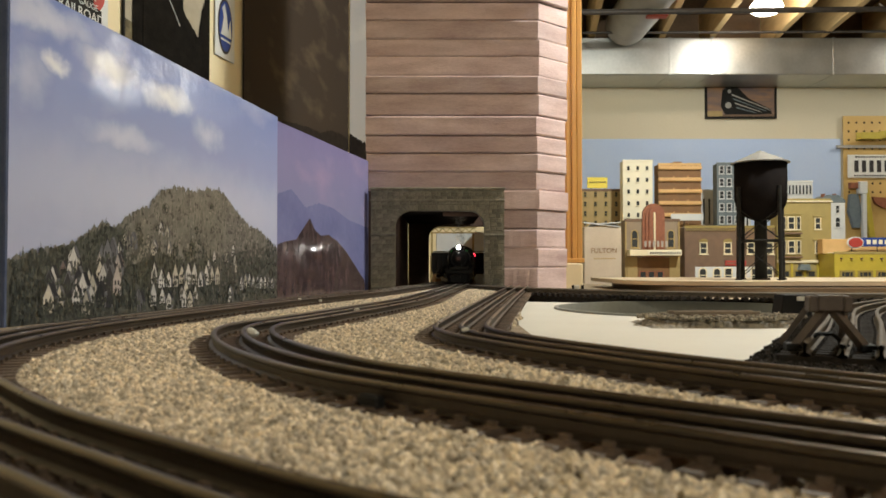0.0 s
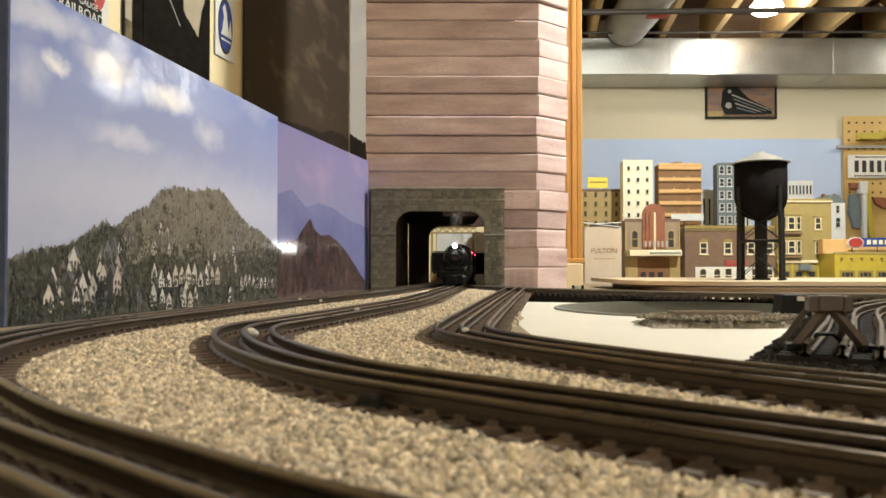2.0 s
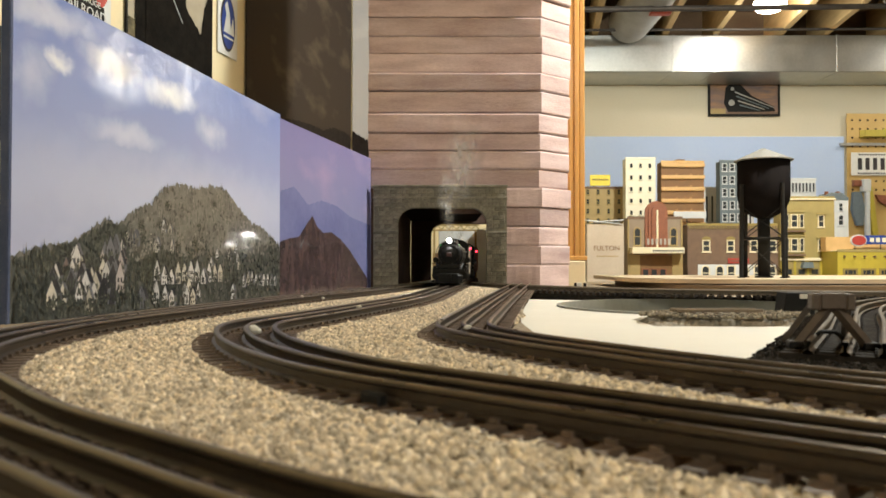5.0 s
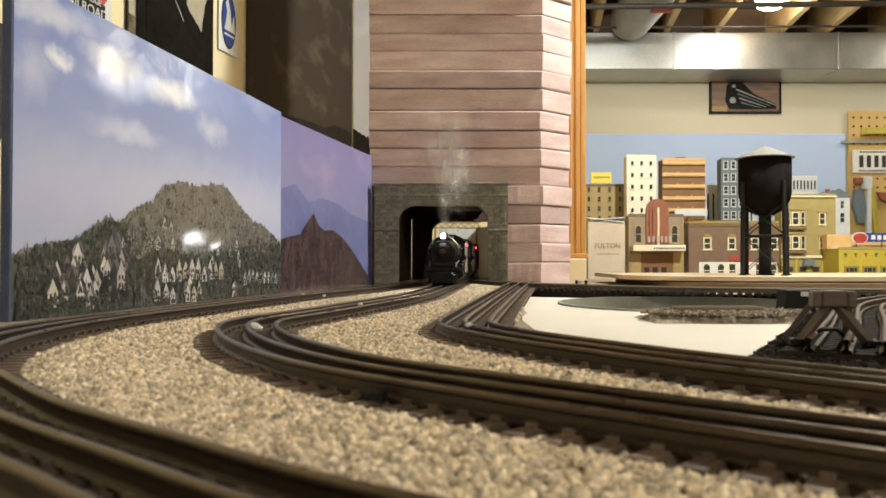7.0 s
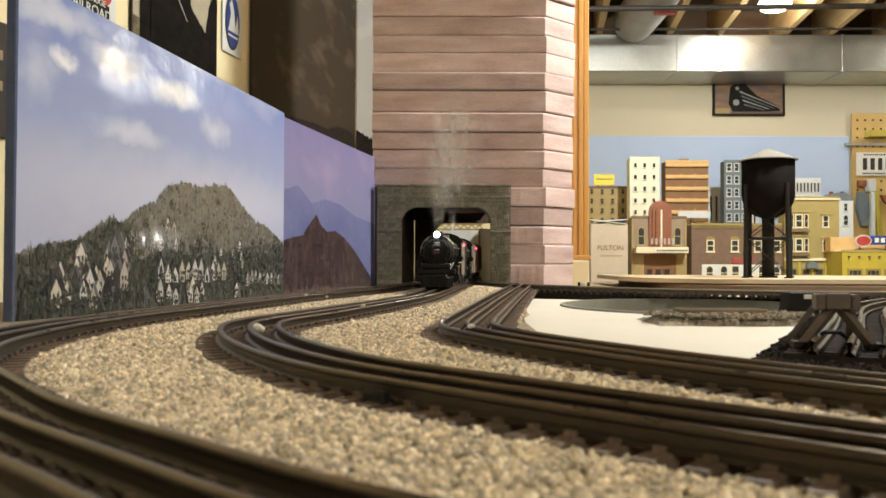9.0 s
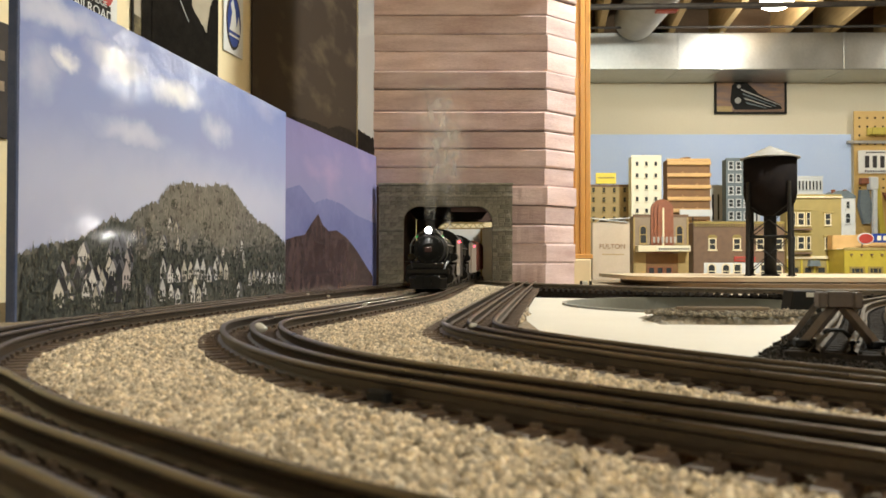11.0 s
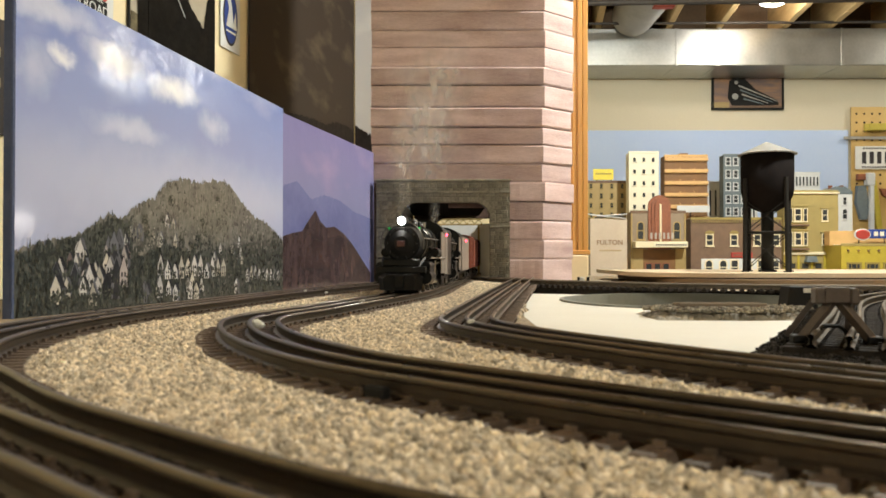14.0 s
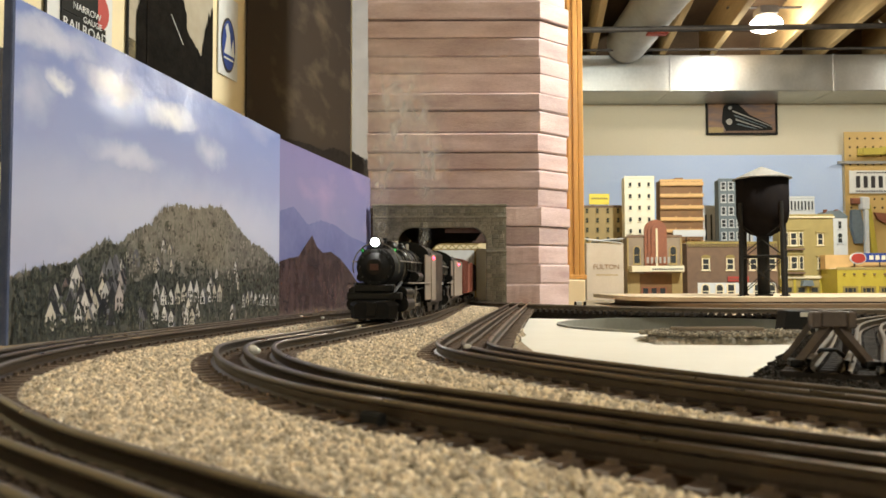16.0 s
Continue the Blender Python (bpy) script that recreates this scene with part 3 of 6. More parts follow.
                flat(homes, [(u + e, z + h), (u + w + side, z + h), (u + side, z + h + gable), (u, z + h + gable)], y - 0.00000012, rnd.choice((2, 5)))
            for c in range(2):
                for r in range(2):
                    x0, z0 = u - w * 0.62 + c * w * 0.75, z + h * (0.14 + 0.46 * r)
                    flat(homes, [(x0, z0), (x0 + w * 0.4, z0), (x0 + w * 0.4, z0 + h * 0.26), (x0, z0 + h * 0.26)], y - 0.0000002, 2)
    tagged(part("printed_woods", trees, leaf, t), kind="stuff")
    tagged(part("printed_houses", homes, house, t), kind="stuff")


backdrop()


# ---------------------------------------------------------------- pink foam pillar and tunnel
FOAM_TOPS = [(0.0362 + 0.0), 0.078, 0.118, 0.160, 0.201, 0.2405, 0.280, 0.3185, 0.360, 0.4085, 0.447, 0.489, 0.526, 0.567, 0.606, 0.648, 0.690]


def foam():
    t = empty("foam_pillar", "pillar of stacked pink foam planks around the tunnel mouth", "foam pillar")
    rnd = random.Random(3)
    z0 = -0.024
    for i, z1 in enumerate(FOAM_TOPS):
        bm = bmesh.new()
        low = z1 < 0.205
        ins, gap = rnd.uniform(0.0004, 0.0030), rnd.choice((0.0002, 0.0003, 0.0007, 0.0016))
        dx, dy = rnd.uniform(-0.005, 0.004), rnd.uniform(-0.003, 0.003)
        left = 0.098 if low else -0.166 + rnd.uniform(0, 0.003)
        pts = [(left, 1.634 + dy)]
        n = 12
        for k in range(1, n):
            pts.append((left + (0.203 + dx - left) * k / n, 1.634 + dy + 0.0012 * noise.noise((k * 1.7, i, 0))))
        pts += [(0.203 + dx + 0.0705 * k / 4, 1.634 + dy + 0.058 * k / 4) for k in range(5)] + [(0.2735 + dx, 2.05), (left + (0.034 if low else 0), 2.05)]
        bot = [bm.verts.new((x, y + 0.001 * noise.noise((x * 30, i, 5)), z0 + gap)) for x, y in pts]
        mid1 = [bm.verts.new((x, y - ins, z0 + 0.004)) for x, y in pts]
        mid2 = [bm.verts.new((x, y - ins + 0.0015 * noise.noise((x * 20, i, 9)), z1 - 0.004)) for x, y in pts]
        top = [bm.verts.new((x, y, z1 - gap)) for x, y in pts]
        for a, b in ((bot, mid1), (mid1, mid2), (mid2, top)):
            for k in range(len(pts)):
                j = (k + 1) % len(pts)
                bm.faces.new((a[k], a[j], b[j], b[k]))
        bm.faces.new(top)
        bm.faces.new(bot[::-1])
        bmesh.ops.recalc_face_normals(bm, faces=bm.faces)
        part("foam_plank", bm, M_PINK, t)
        z0 = z1
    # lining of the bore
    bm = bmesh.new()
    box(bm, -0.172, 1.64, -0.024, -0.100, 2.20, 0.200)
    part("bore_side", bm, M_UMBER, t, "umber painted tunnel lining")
    # roof and right side: the darkness of the bore is put into the colour
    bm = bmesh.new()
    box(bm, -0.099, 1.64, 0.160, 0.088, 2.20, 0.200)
    part("bore_roof", bm, M_DARK, t, "tunnel lining coloured near black for the bore's shade")
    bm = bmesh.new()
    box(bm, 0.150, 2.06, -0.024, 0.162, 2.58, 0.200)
    part("bore_side", bm, M_DARK, t, "tunnel lining coloured near black for the bore's shade")
    # a second, rounded mouth at the far end of the bore
    l, top, rad = -0.041, 0.1535, 0.034
    out = [(-0.099, -0.024), (l, -0.024), (l, top - rad)] + [(l + rad - rad * math.cos(a), top - rad + rad * math.sin(a)) for a in [math.pi / 2 * k / 8 for k in range(1, 9)]]
    out += [(0.149, top), (0.149, 0.199), (-0.099, 0.199)]
    bm = bmesh.new()
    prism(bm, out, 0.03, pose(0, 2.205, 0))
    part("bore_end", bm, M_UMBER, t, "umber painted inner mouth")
    # a foam edge in the umber colour, so that it reads as shaded
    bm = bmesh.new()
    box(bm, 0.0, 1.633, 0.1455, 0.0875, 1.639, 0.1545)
    part("bore_lip", bm, M_UMBER, t, "foam edge over the bore, darkened to umber as in shade")


foam()


def portal():
    """Cast stone tunnel mouth, block by block."""
    t = empty("tunnel_portal", "dark grey cast stone tunnel portal with a wide rounded opening", "tunnel portal", "", (0, 1.612, 0))
    L, R, TOP, l, r, arch, rad = -0.1515, 0.129, 0.2005, -0.100, 0.087, 0.1555, 0.034
    out = [(L, -0.024), (l, -0.024), (l, arch - rad)]
    for k in range(1, 9):
        a = math.pi - k * math.pi / 16
        out.append((l + rad + rad * math.cos(a), arch - rad + rad * math.sin(a)))
    for k in range(1, 9):
        a = math.pi / 2 - k * math.pi / 16
        out.append((r - rad + rad * math.cos(a), arch - rad + rad * math.sin(a)))
    out += [(r, -0.024), (R, -0.024), (R, TOP), (L, TOP)]
    bm = bmesh.new()
    prism(bm, out, 0.016)
    part("backing", bm, M_STONE, t)
    kinds = []
    rnd = random.Random(5)
    for w in (0.0075, 0.0105, 0.0135):
        bm = bmesh.new()
        vs = box(bm, -w / 2, -0.0022, -0.0042, w / 2, 0.002, 0.0042, 0.0009)
        for v in bm.verts:
            v.co += 0.0006 * Vector((noise.noise(v.co * 900), noise.noise(v.co * 800 + Vector((3, 0, 0))), noise.noise(v.co * 700)))
        kinds.append((w, bm))
    proto = [None, None, None]

    def stone(i, m):
        if proto[i] is None:
            proto[i] = part("stone", kinds[i][1], M_STONE, t)
            proto[i].matrix_basis = m
        else:
            share("stone", proto[i], t, m)

    def clear(x, z):
        if l + 0.0005 < x < r - 0.0005 and z < arch - rad:
            return False
        if l - 0.001 < x < r + 0.001 and z < arch + 0.0135:
            cx = min(max(x, l + rad), r - rad)
            return math.hypot(x - cx, z - (arch - rad)) > rad + 0.0125
        return True

    z = -0.019
    while z < TOP - 0.004:
        if abs(z - 0.104) > 0.0045 and abs(z - 0.177) > 0.0035:
            x = L + rnd.uniform(0.001, 0.004)
            while x < R - 0.005:
                i = rnd.randrange(3)
                w = kinds[i][0]
                xc = x + w / 2
                if xc + w / 2 < R and clear(xc - w / 2, z) and clear(xc + w / 2, z):
                    stone(i, pose(xc, rnd.uniform(-0.0006, 0.0006), z, 0, 0, 0))
                    x += w + 0.0007
                else:
                    x += 0.0012
        z += 0.0091
    # ring of wedge stones round the opening
    path = []
    for k in range(0, 9):
        a = math.pi - k * math.pi / 16
        path.append((l + rad, arch - rad, a))
    for k in range(1, 14):
        path.append((l + rad + (r - l - 2 * rad) * k / 14, arch - rad, math.pi / 2))
    for k in range(0, 9):
        path.append((r - rad, arch - rad, math.pi / 2 - k * math.pi / 16))
    for x, z, a in path:
        rr = rad + 0.006
        stone(0 if rnd.random() < 0.6 else 0, pose(x + rr * math.cos(a), -0.001, z + rr * math.sin(a), 0, 0, 0) @ Matrix.Rotation(-a + math.pi, 4, "Y") @ Matrix.Diagonal((1.4, 1.0, 0.95, 1)))
    for name, x0, x1, z0, z1, d in (("string_course", L - 0.001, R + 0.001, 0.1745, 0.1795, 0.005), ("coping", L - 0.002, R + 0.002, TOP - 0.001, TOP + 0.004, 0.006),
                                    ("pier_cap", L - 0.001, l + 0.001, 0.1015, 0.1065, 0.005), ("pier_cap", r - 0.001, R + 0.001, 0.1015, 0.1065, 0.005)):
        bm = bmesh.new()
        box(bm, x0, -d, z0, x1, 0.004, z1, 0.001)
        part(name, bm, M_STONE, t)


portal()


def casing():
    """Varnished post closing the partition."""
    t = empty("door_casing", "varnished orange pine casing at the end of the partition", "door casing")
    x0, x1, y = 0.2903, 0.3274, 1.80
    bm = bmesh.new()
    box(bm, x0 - 0.04, y + 0.006, 0.048, x1 - 0.002, y + 0.10, 1.41)
    part("jamb", bm, M_OAK, t)
    for a, b, d in ((0.0, 0.325, 0.000), (0.335, 0.645, -0.002), (0.655, 1.0, -0.001)):
        bm = bmesh.new()
        box(bm, x0 + (x1 - x0) * a, y + d, 0.0533, x0 + (x1 - x0) * b, y + 0.012, 1.40, 0.002)
        part("moulding", bm, M_OAK, t)
    bm = bmesh.new()
    box(bm, x0 - 0.03, y - 0.006, 0.0466, x1 + 0.004, y + 0.02, 0.0572, 0.0015)
    part("foot_block", bm, M_OAK, t)
    wall("wall_partition", "plastered partition between the two rooms", -0.10, 1.92, 0.30, x1 - 0.01, 2.00, 1.42, M_CREAM)
    bm = bmesh.new()
    box(bm, 0.2831, 1.79, -0.024, 0.3264, 1.93, 0.0452, 0.002)
    tagged(link_mesh("sill_block", bm, M_CREAM), "cream sill block under the pine casing", "sill")


casing()


# ---------------------------------------------------------------- tracks
T_A = track("outer_track", LINE_A, "three-rail track with brown ties curving along the backdrop")
T_B = track("main_track", LINE_B, "three-rail track with brown ties coming out of the tunnel")
T_C = track("inner_track", LINE_C, "three-rail track with brown ties curving past the white board", s0=0.27)
T_D = track("yard_track", LINE_D, "dark three-rail track branching from the tunnel mouth", s0=0.30, tie_mat=M_OLDTIE)
T_S = track("spur_track", LINE_S, "short spur track lying in black cinders", tie_mat=M_OLDTIE)


def rocks(name, count, region, size, mat, label, category, seed, zbase=-0.0108, keep=None, full=False, rise=None):
    """Loose stones as one mesh: jittered octahedra, thrown over a region of the plan."""
    rg = np.random.RandomState(seed)
    x = rg.uniform(region[0], region[1], count)
    y = rg.uniform(region[2], region[3], count)
    ok = keep(x, y)
    x, y = x[ok], y[ok]
    n = len(x)
    base = np.array([(1, 0, 0), (-1, 0, 0), (0, 1, 0), (0, -1, 0), (0, 0, 1), (0, 0, -1)], float)
    faces = np.array([(0, 2, 4), (2, 1, 4), (1, 3, 4), (3, 0, 4), (2, 0, 5), (1, 2, 5), (3, 1, 5), (0, 3, 5)])
    if full:
        # a rounder stone: cube corners pushed over the faces of the octahedron
        base = np.vstack([base, np.array([(a, b, c) for a in (-1, 1) for b in (-1, 1) for c in (-1, 1)]) * 0.66])
        faces = []
        for c in range(8):
            s = base[6 + c]
            ax, ay, az = (0 if s[0] > 0 else 1), (2 if s[1] > 0 else 3), (4 if s[2] > 0 else 5)
            tri = [(ax, ay, 6 + c), (ay, az, 6 + c), (az, ax, 6 + c)]
            if s[0] * s[1] * s[2] < 0:
                tri = [q[::-1] for q in tri]
            faces += tri
        faces = np.array(faces)
    k = len(base)
    v = base[None] * (1 + rg.uniform(-0.28, 0.28, (n, k, 1))) + rg.uniform(-0.12, 0.12, (n, k, 3))
    r = size * rg.uniform(0.6, 1.25, (n, 1, 1)) * np.stack([rg.uniform(0.8, 1.25, n), rg.uniform(0.8, 1.25, n), rg.uniform(0.65, 1.0, n)], 1)[:, None]
    v = v * r
    q = rg.normal(size=(n, 4))
    q /= np.linalg.norm(q, axis=1, keepdims=True)
    w, a, b, c = q.T
    rot = np.stack([1 - 2 * (b * b + c * c), 2 * (a * b - c * w), 2 * (a * c + b * w), 2 * (a * b + c * w), 1 - 2 * (a * a + c * c), 2 * (b * c - a * w),
                    2 * (a * c - b * w), 2 * (b * c + a * w), 1 - 2 * (a * a + b * b)], 1).reshape(n, 3, 3)
    v = np.einsum("nij,nkj->nki", rot, v)
    v += np.stack([x, y, zbase + size * rg.uniform(-0.6, 0.75, n) + (rise(x, y) if rise else 0.0)], 1)[:, None]
    idx = (faces[None] + (np.arange(n) * k)[:, None, None]).reshape(-1, 3)
    me = bpy.data.meshes.new(name)
    me.from_pydata(v.reshape(-1, 3), [], idx)
    me.materials.append(mat)
    return tagged(new(name, me), label, category, "", "stuff")


MAIN = (LINE_A, LINE_B, LINE_C)


def white_x(y):
    """Where the ballast ends against the white board."""
    return np.where(y < 0.62, np.interp(y, LINE_C.q[::-1, 1], LINE_C.q[::-1, 0]), np.interp(y, [0.62, 0.70, 1.255, 1.4], [0.054, 0.070, 0.118, 0.16]))


def ballast_keep(gap):
    def keep(x, y):
        ok = x > -0.5003 + 0.21 * y + 0.008
        ok &= x < white_x(y) + 0.003 * np.sin(y * 90)
        for ln, s0 in zip(MAIN, (0.0, 0.0, 0.27)):
            d, s = ln.nearest(x, y)
            on_tie = np.abs(((s - s0) / 0.0128) % 1.0 - 0.5) < 0.30
            ok &= (d > gap) | ((d > 0.0205) & ~on_tie)
        ok &= LINE_D.near(x, y) > 0.034
        ok &= np.hypot(x, y) > 0.05
        ok &= (y < 0.35) | (x > np.interp(y, LINE_A.q[::-1, 1], LINE_A.q[::-1, 0]) - 0.031)
        return ok
    return keep


def mound(x, y):
    """The ballast lies a little higher away from the ties."""
    d = np.minimum(np.minimum(LINE_A.near(x, y), LINE_B.near(x, y)), LINE_C.near(x, y))
    return 0.0026 * np.clip((d - 0.028) / 0.010, 0, 1)


rocks("ballast", 190000, (-0.34, 0.40, 0.06, 0.62), 0.00120, M_ROCK, "tan crushed stone ballast between the tracks", "ballast", 11, keep=ballast_keep(0.0282), full=True, rise=mound)
rocks("ballast", 6000, (-0.34, 0.40, 0.06, 0.62), 0.0015, M_ROCK, "coarser tan stones lying on the ballast", "ballast", 13, zbase=-0.0100, keep=ballast_keep(0.0330), full=True, rise=mound)
rocks("ballast", 120000, (-0.34, 0.16, 0.62, 1.60), 0.0014, M_ROCK, "tan crushed stone ballast in front of the tunnel", "ballast", 12, keep=ballast_keep(0.0282), rise=mound)
tagged(link_mesh("ballast_bed", (lambda bm: (box(bm, -0.55, -0.2, -0.024, 0.066, 1.61, -0.0115), bm)[1])(bmesh.new()), M_BED), "bed of fine tan grit under the ballast", "ballast bed", "", "structure")


# ---------------------------------------------------------------- the model town
M_GLASS = material("dark_window", (0.05, 0.055, 0.06), (0.03, 0.032, 0.035), 0.15, 40, 100, 0)
M_CREAMTRIM = material("cream_trim", (0.78, 0.70, 0.50), (0.70, 0.62, 0.42), 0.6)
M_IVORY = material("ivory_plastic", (0.80, 0.76, 0.60), (0.74, 0.70, 0.54), 0.55, 30, 200, 0.05)
M_STUCCO = material("grey_stucco", (0.30, 0.235, 0.165), (0.23, 0.175, 0.12), 0.7, 30, 300, 0.1)
M_TAN = material("tan_plastic", (0.40, 0.29, 0.12), (0.32, 0.23, 0.09), 0.6, 30, 300, 0.1)
M_BROWN = material("brown_brick", (0.20, 0.125, 0.08), (0.13, 0.083, 0.055), 0.75, 40, 600, 0.3)
M_ORANGE = material("orange_band", (0.66, 0.42, 0.18), (0.58, 0.36, 0.14), 0.55)
M_BAND = material("brown_band", (0.23, 0.115, 0.04), (0.17, 0.085, 0.03), 0.6)
M_YELLOW = material("yellow_clapboard", (0.36, 0.285, 0.105), (0.29, 0.23, 0.085), 0.6, 30, 300, 0.1)
M_OLIVE = material("olive_trim", (0.30, 0.23, 0.07), (0.24, 0.18, 0.05), 0.6)
M_BRIGHT = material("bright_yellow", (0.50, 0.40, 0.05), (0.42, 0.33, 0.04), 0.5, bump=0.05)
M_SLATE = material("slate_blue", (0.17, 0.21, 0.23), (0.12, 0.15, 0.17), 0.6)
M_PALE = material("pale_grey", (0.66, 0.68, 0.68), (0.58, 0.60, 0.61), 0.7)
M_RUST = material("terracotta", (0.30, 0.105, 0.05), (0.20, 0.068, 0.034), 0.55)
M_REDSIGN = material("red_sign", (0.42, 0.05, 0.04), (0.35, 0.04, 0.03), 0.5)
M_INK = material("dark_ink", (0.06, 0.055, 0.055), (0.045, 0.04, 0.04), 0.8, bump=0, spec=0.15)
M_SIGNBLUE = material("blue_sign", (0.03, 0.06, 0.28), (0.02, 0.05, 0.22), 0.7, spec=0.2)
M_STEEL = material("bare_metal", (0.50, 0.49, 0.46), (0.40, 0.39, 0.37), 0.4, metal=0.7)
CITY_Z = -0.035
bm = bmesh.new()
box(bm, 0.42, 2.40, -0.06, 2.6, 3.75, CITY_Z)
tagged(link_mesh("town_base", bm, M_PLY), "plywood base of the model town", "table", "", "structure")
CACHE = {}


def pane_pair(w, h, frame_mat, arched=False, sash=True):
    """Meshes of a window: its frame with sash bar and sill, and the pane set back in it."""
    key = (round(w, 4), round(h, 4), frame_mat.name, arched, sash)
    if key not in CACHE:
        f, t = bmesh.new(), min(w, h) * 0.14
        out = [(-w / 2, 0), (w / 2, 0)]
        inn = [(-w / 2 + t, t), (w / 2 - t, t)]
        if arched:
            for k in range(9):
                a = math.pi * k / 8
                out.append((w / 2 * math.cos(a), h - w / 2 + w / 2 * math.sin(a)))
                inn.append(((w / 2 - t) * math.cos(a), h - w / 2 + (w / 2 - t) * math.sin(a)))
        else:
            out += [(w / 2, h), (-w / 2, h)]
            inn += [(w / 2 - t, h - t), (-w / 2 + t, h - t)]
        vo = [[f.verts.new((x, y, z)) for x, z in out] for y in (-0.0025, 0.001)]
        vi = [[f.verts.new((x, y, z)) for x, z in inn] for y in (-0.0025, 0.001)]
        n = len(out)
        for k in range(n):
            j = (k + 1) % n
            f.faces.new((vo[0][k], vo[0][j], vi[0][j], vi[0][k]))
            f.faces.new((vo[0][j], vo[0][k], vo[1][k], vo[1][j]))
            f.faces.new((vi[0][k], vi[0][j], vi[1][j], vi[1][k]))
        bmesh.ops.recalc_face_normals(f, faces=f.faces)
        if sash:
            box(f, -w / 2 + t, -0.0018, h * 0.5 - t * 0.35, w / 2 - t, 0.001, h * 0.5 + t * 0.35)
        box(f, -w / 2 - t * 0.7, -0.0045, -t * 0.6, w / 2 + t * 0.7, 0, t * 0.3)
        g = bmesh.new()
        vs = [g.verts.new((x, -0.0006, z)) for x, z in inn]
        g.faces.new(vs)
        r = bmesh.ops.extrude_face_region(g, geom=g.faces[:])
        bmesh.ops.translate(g, vec=(0, 0.0012, 0), verts=[e for e in r["geom"] if isinstance(e, bmesh.types.BMVert)])
        bmesh.ops.recalc_face_normals(g, faces=g.faces)
        made = []
        for nm, b, mt in (("window", f, frame_mat), ("pane", g, M_GLASS)):
            me = bpy.data.meshes.new(nm)
            b.to_mesh(me)
            b.free()
            me.materials.append(mt)
            made.append(me)
        CACHE[key] = made
    return CACHE[key]


def window(parent, x, z, w, h, frame_mat, y=0.0, arched=False, sash=True):
    fm, gm = pane_pair(w, h, frame_mat, arched, sash)
    o = new("window", fm)
    o.parent = parent
    o.matrix_basis = pose(x, y, z)
    g = new("pane", gm)
    g.parent = o
    return o


def building(name, label, x0, x1, y, top, depth, mat, cornice=None, category="model building"):
    """A hollow-looking block with a parapet, its base on the town's table. Local x from the middle of the front, z from the base."""
    t = empty(name, label, category, "buildings of the model town", ((x0 + x1) / 2, y, CITY_Z))
    w, h = (x1 - x0) / 2, top - CITY_Z
    block("wall", t, -w, 0.0, 0, w, depth, h - 0.006, mat)
    block("parapet", t, -w - 0.001, -0.0015, h - 0.010, w + 0.001, 0.004, h, cornice or mat)
    block("roof", t, -w + 0.003, 0.004, h - 0.0075, w - 0.003, depth - 0.003, h - 0.004, M_PALE)
    return t, w, h


def text_on(parent, name, words, size, mat, m):
    c = bpy.data.curves.new(name, "FONT")
    c.body, c.size, c.extrude, c.align_x, c.align_y = words, size, 0.0004, "CENTER", "CENTER"
    tmp = new(name + "_curve", c)
    bpy.context.view_layer.update()
    me = bpy.data.meshes.new_from_object(tmp.evaluated_get(bpy.context.evaluated_depsgraph_get()))
    bpy.data.objects.remove(tmp)
    me.materials.clear()
    me.materials.append(mat)
    o = new(name, me)
    o.parent = parent
    o.matrix_basis = m
    return o


def bars(parent, name, x0, x1, z, h, n, mat, y=-0.001, gap=0.35):
    """A row of plain bars that stands for lettering."""
    bm = bmesh.new()
    step = (x1 - x0) / n
    for i in range(n):
        box(bm, x0 + step * (i + gap / 2), y, z - h / 2, x0 + step * (i + 1 - gap / 2), y + 0.001, z + h / 2)
    return part(name, bm, mat, parent)


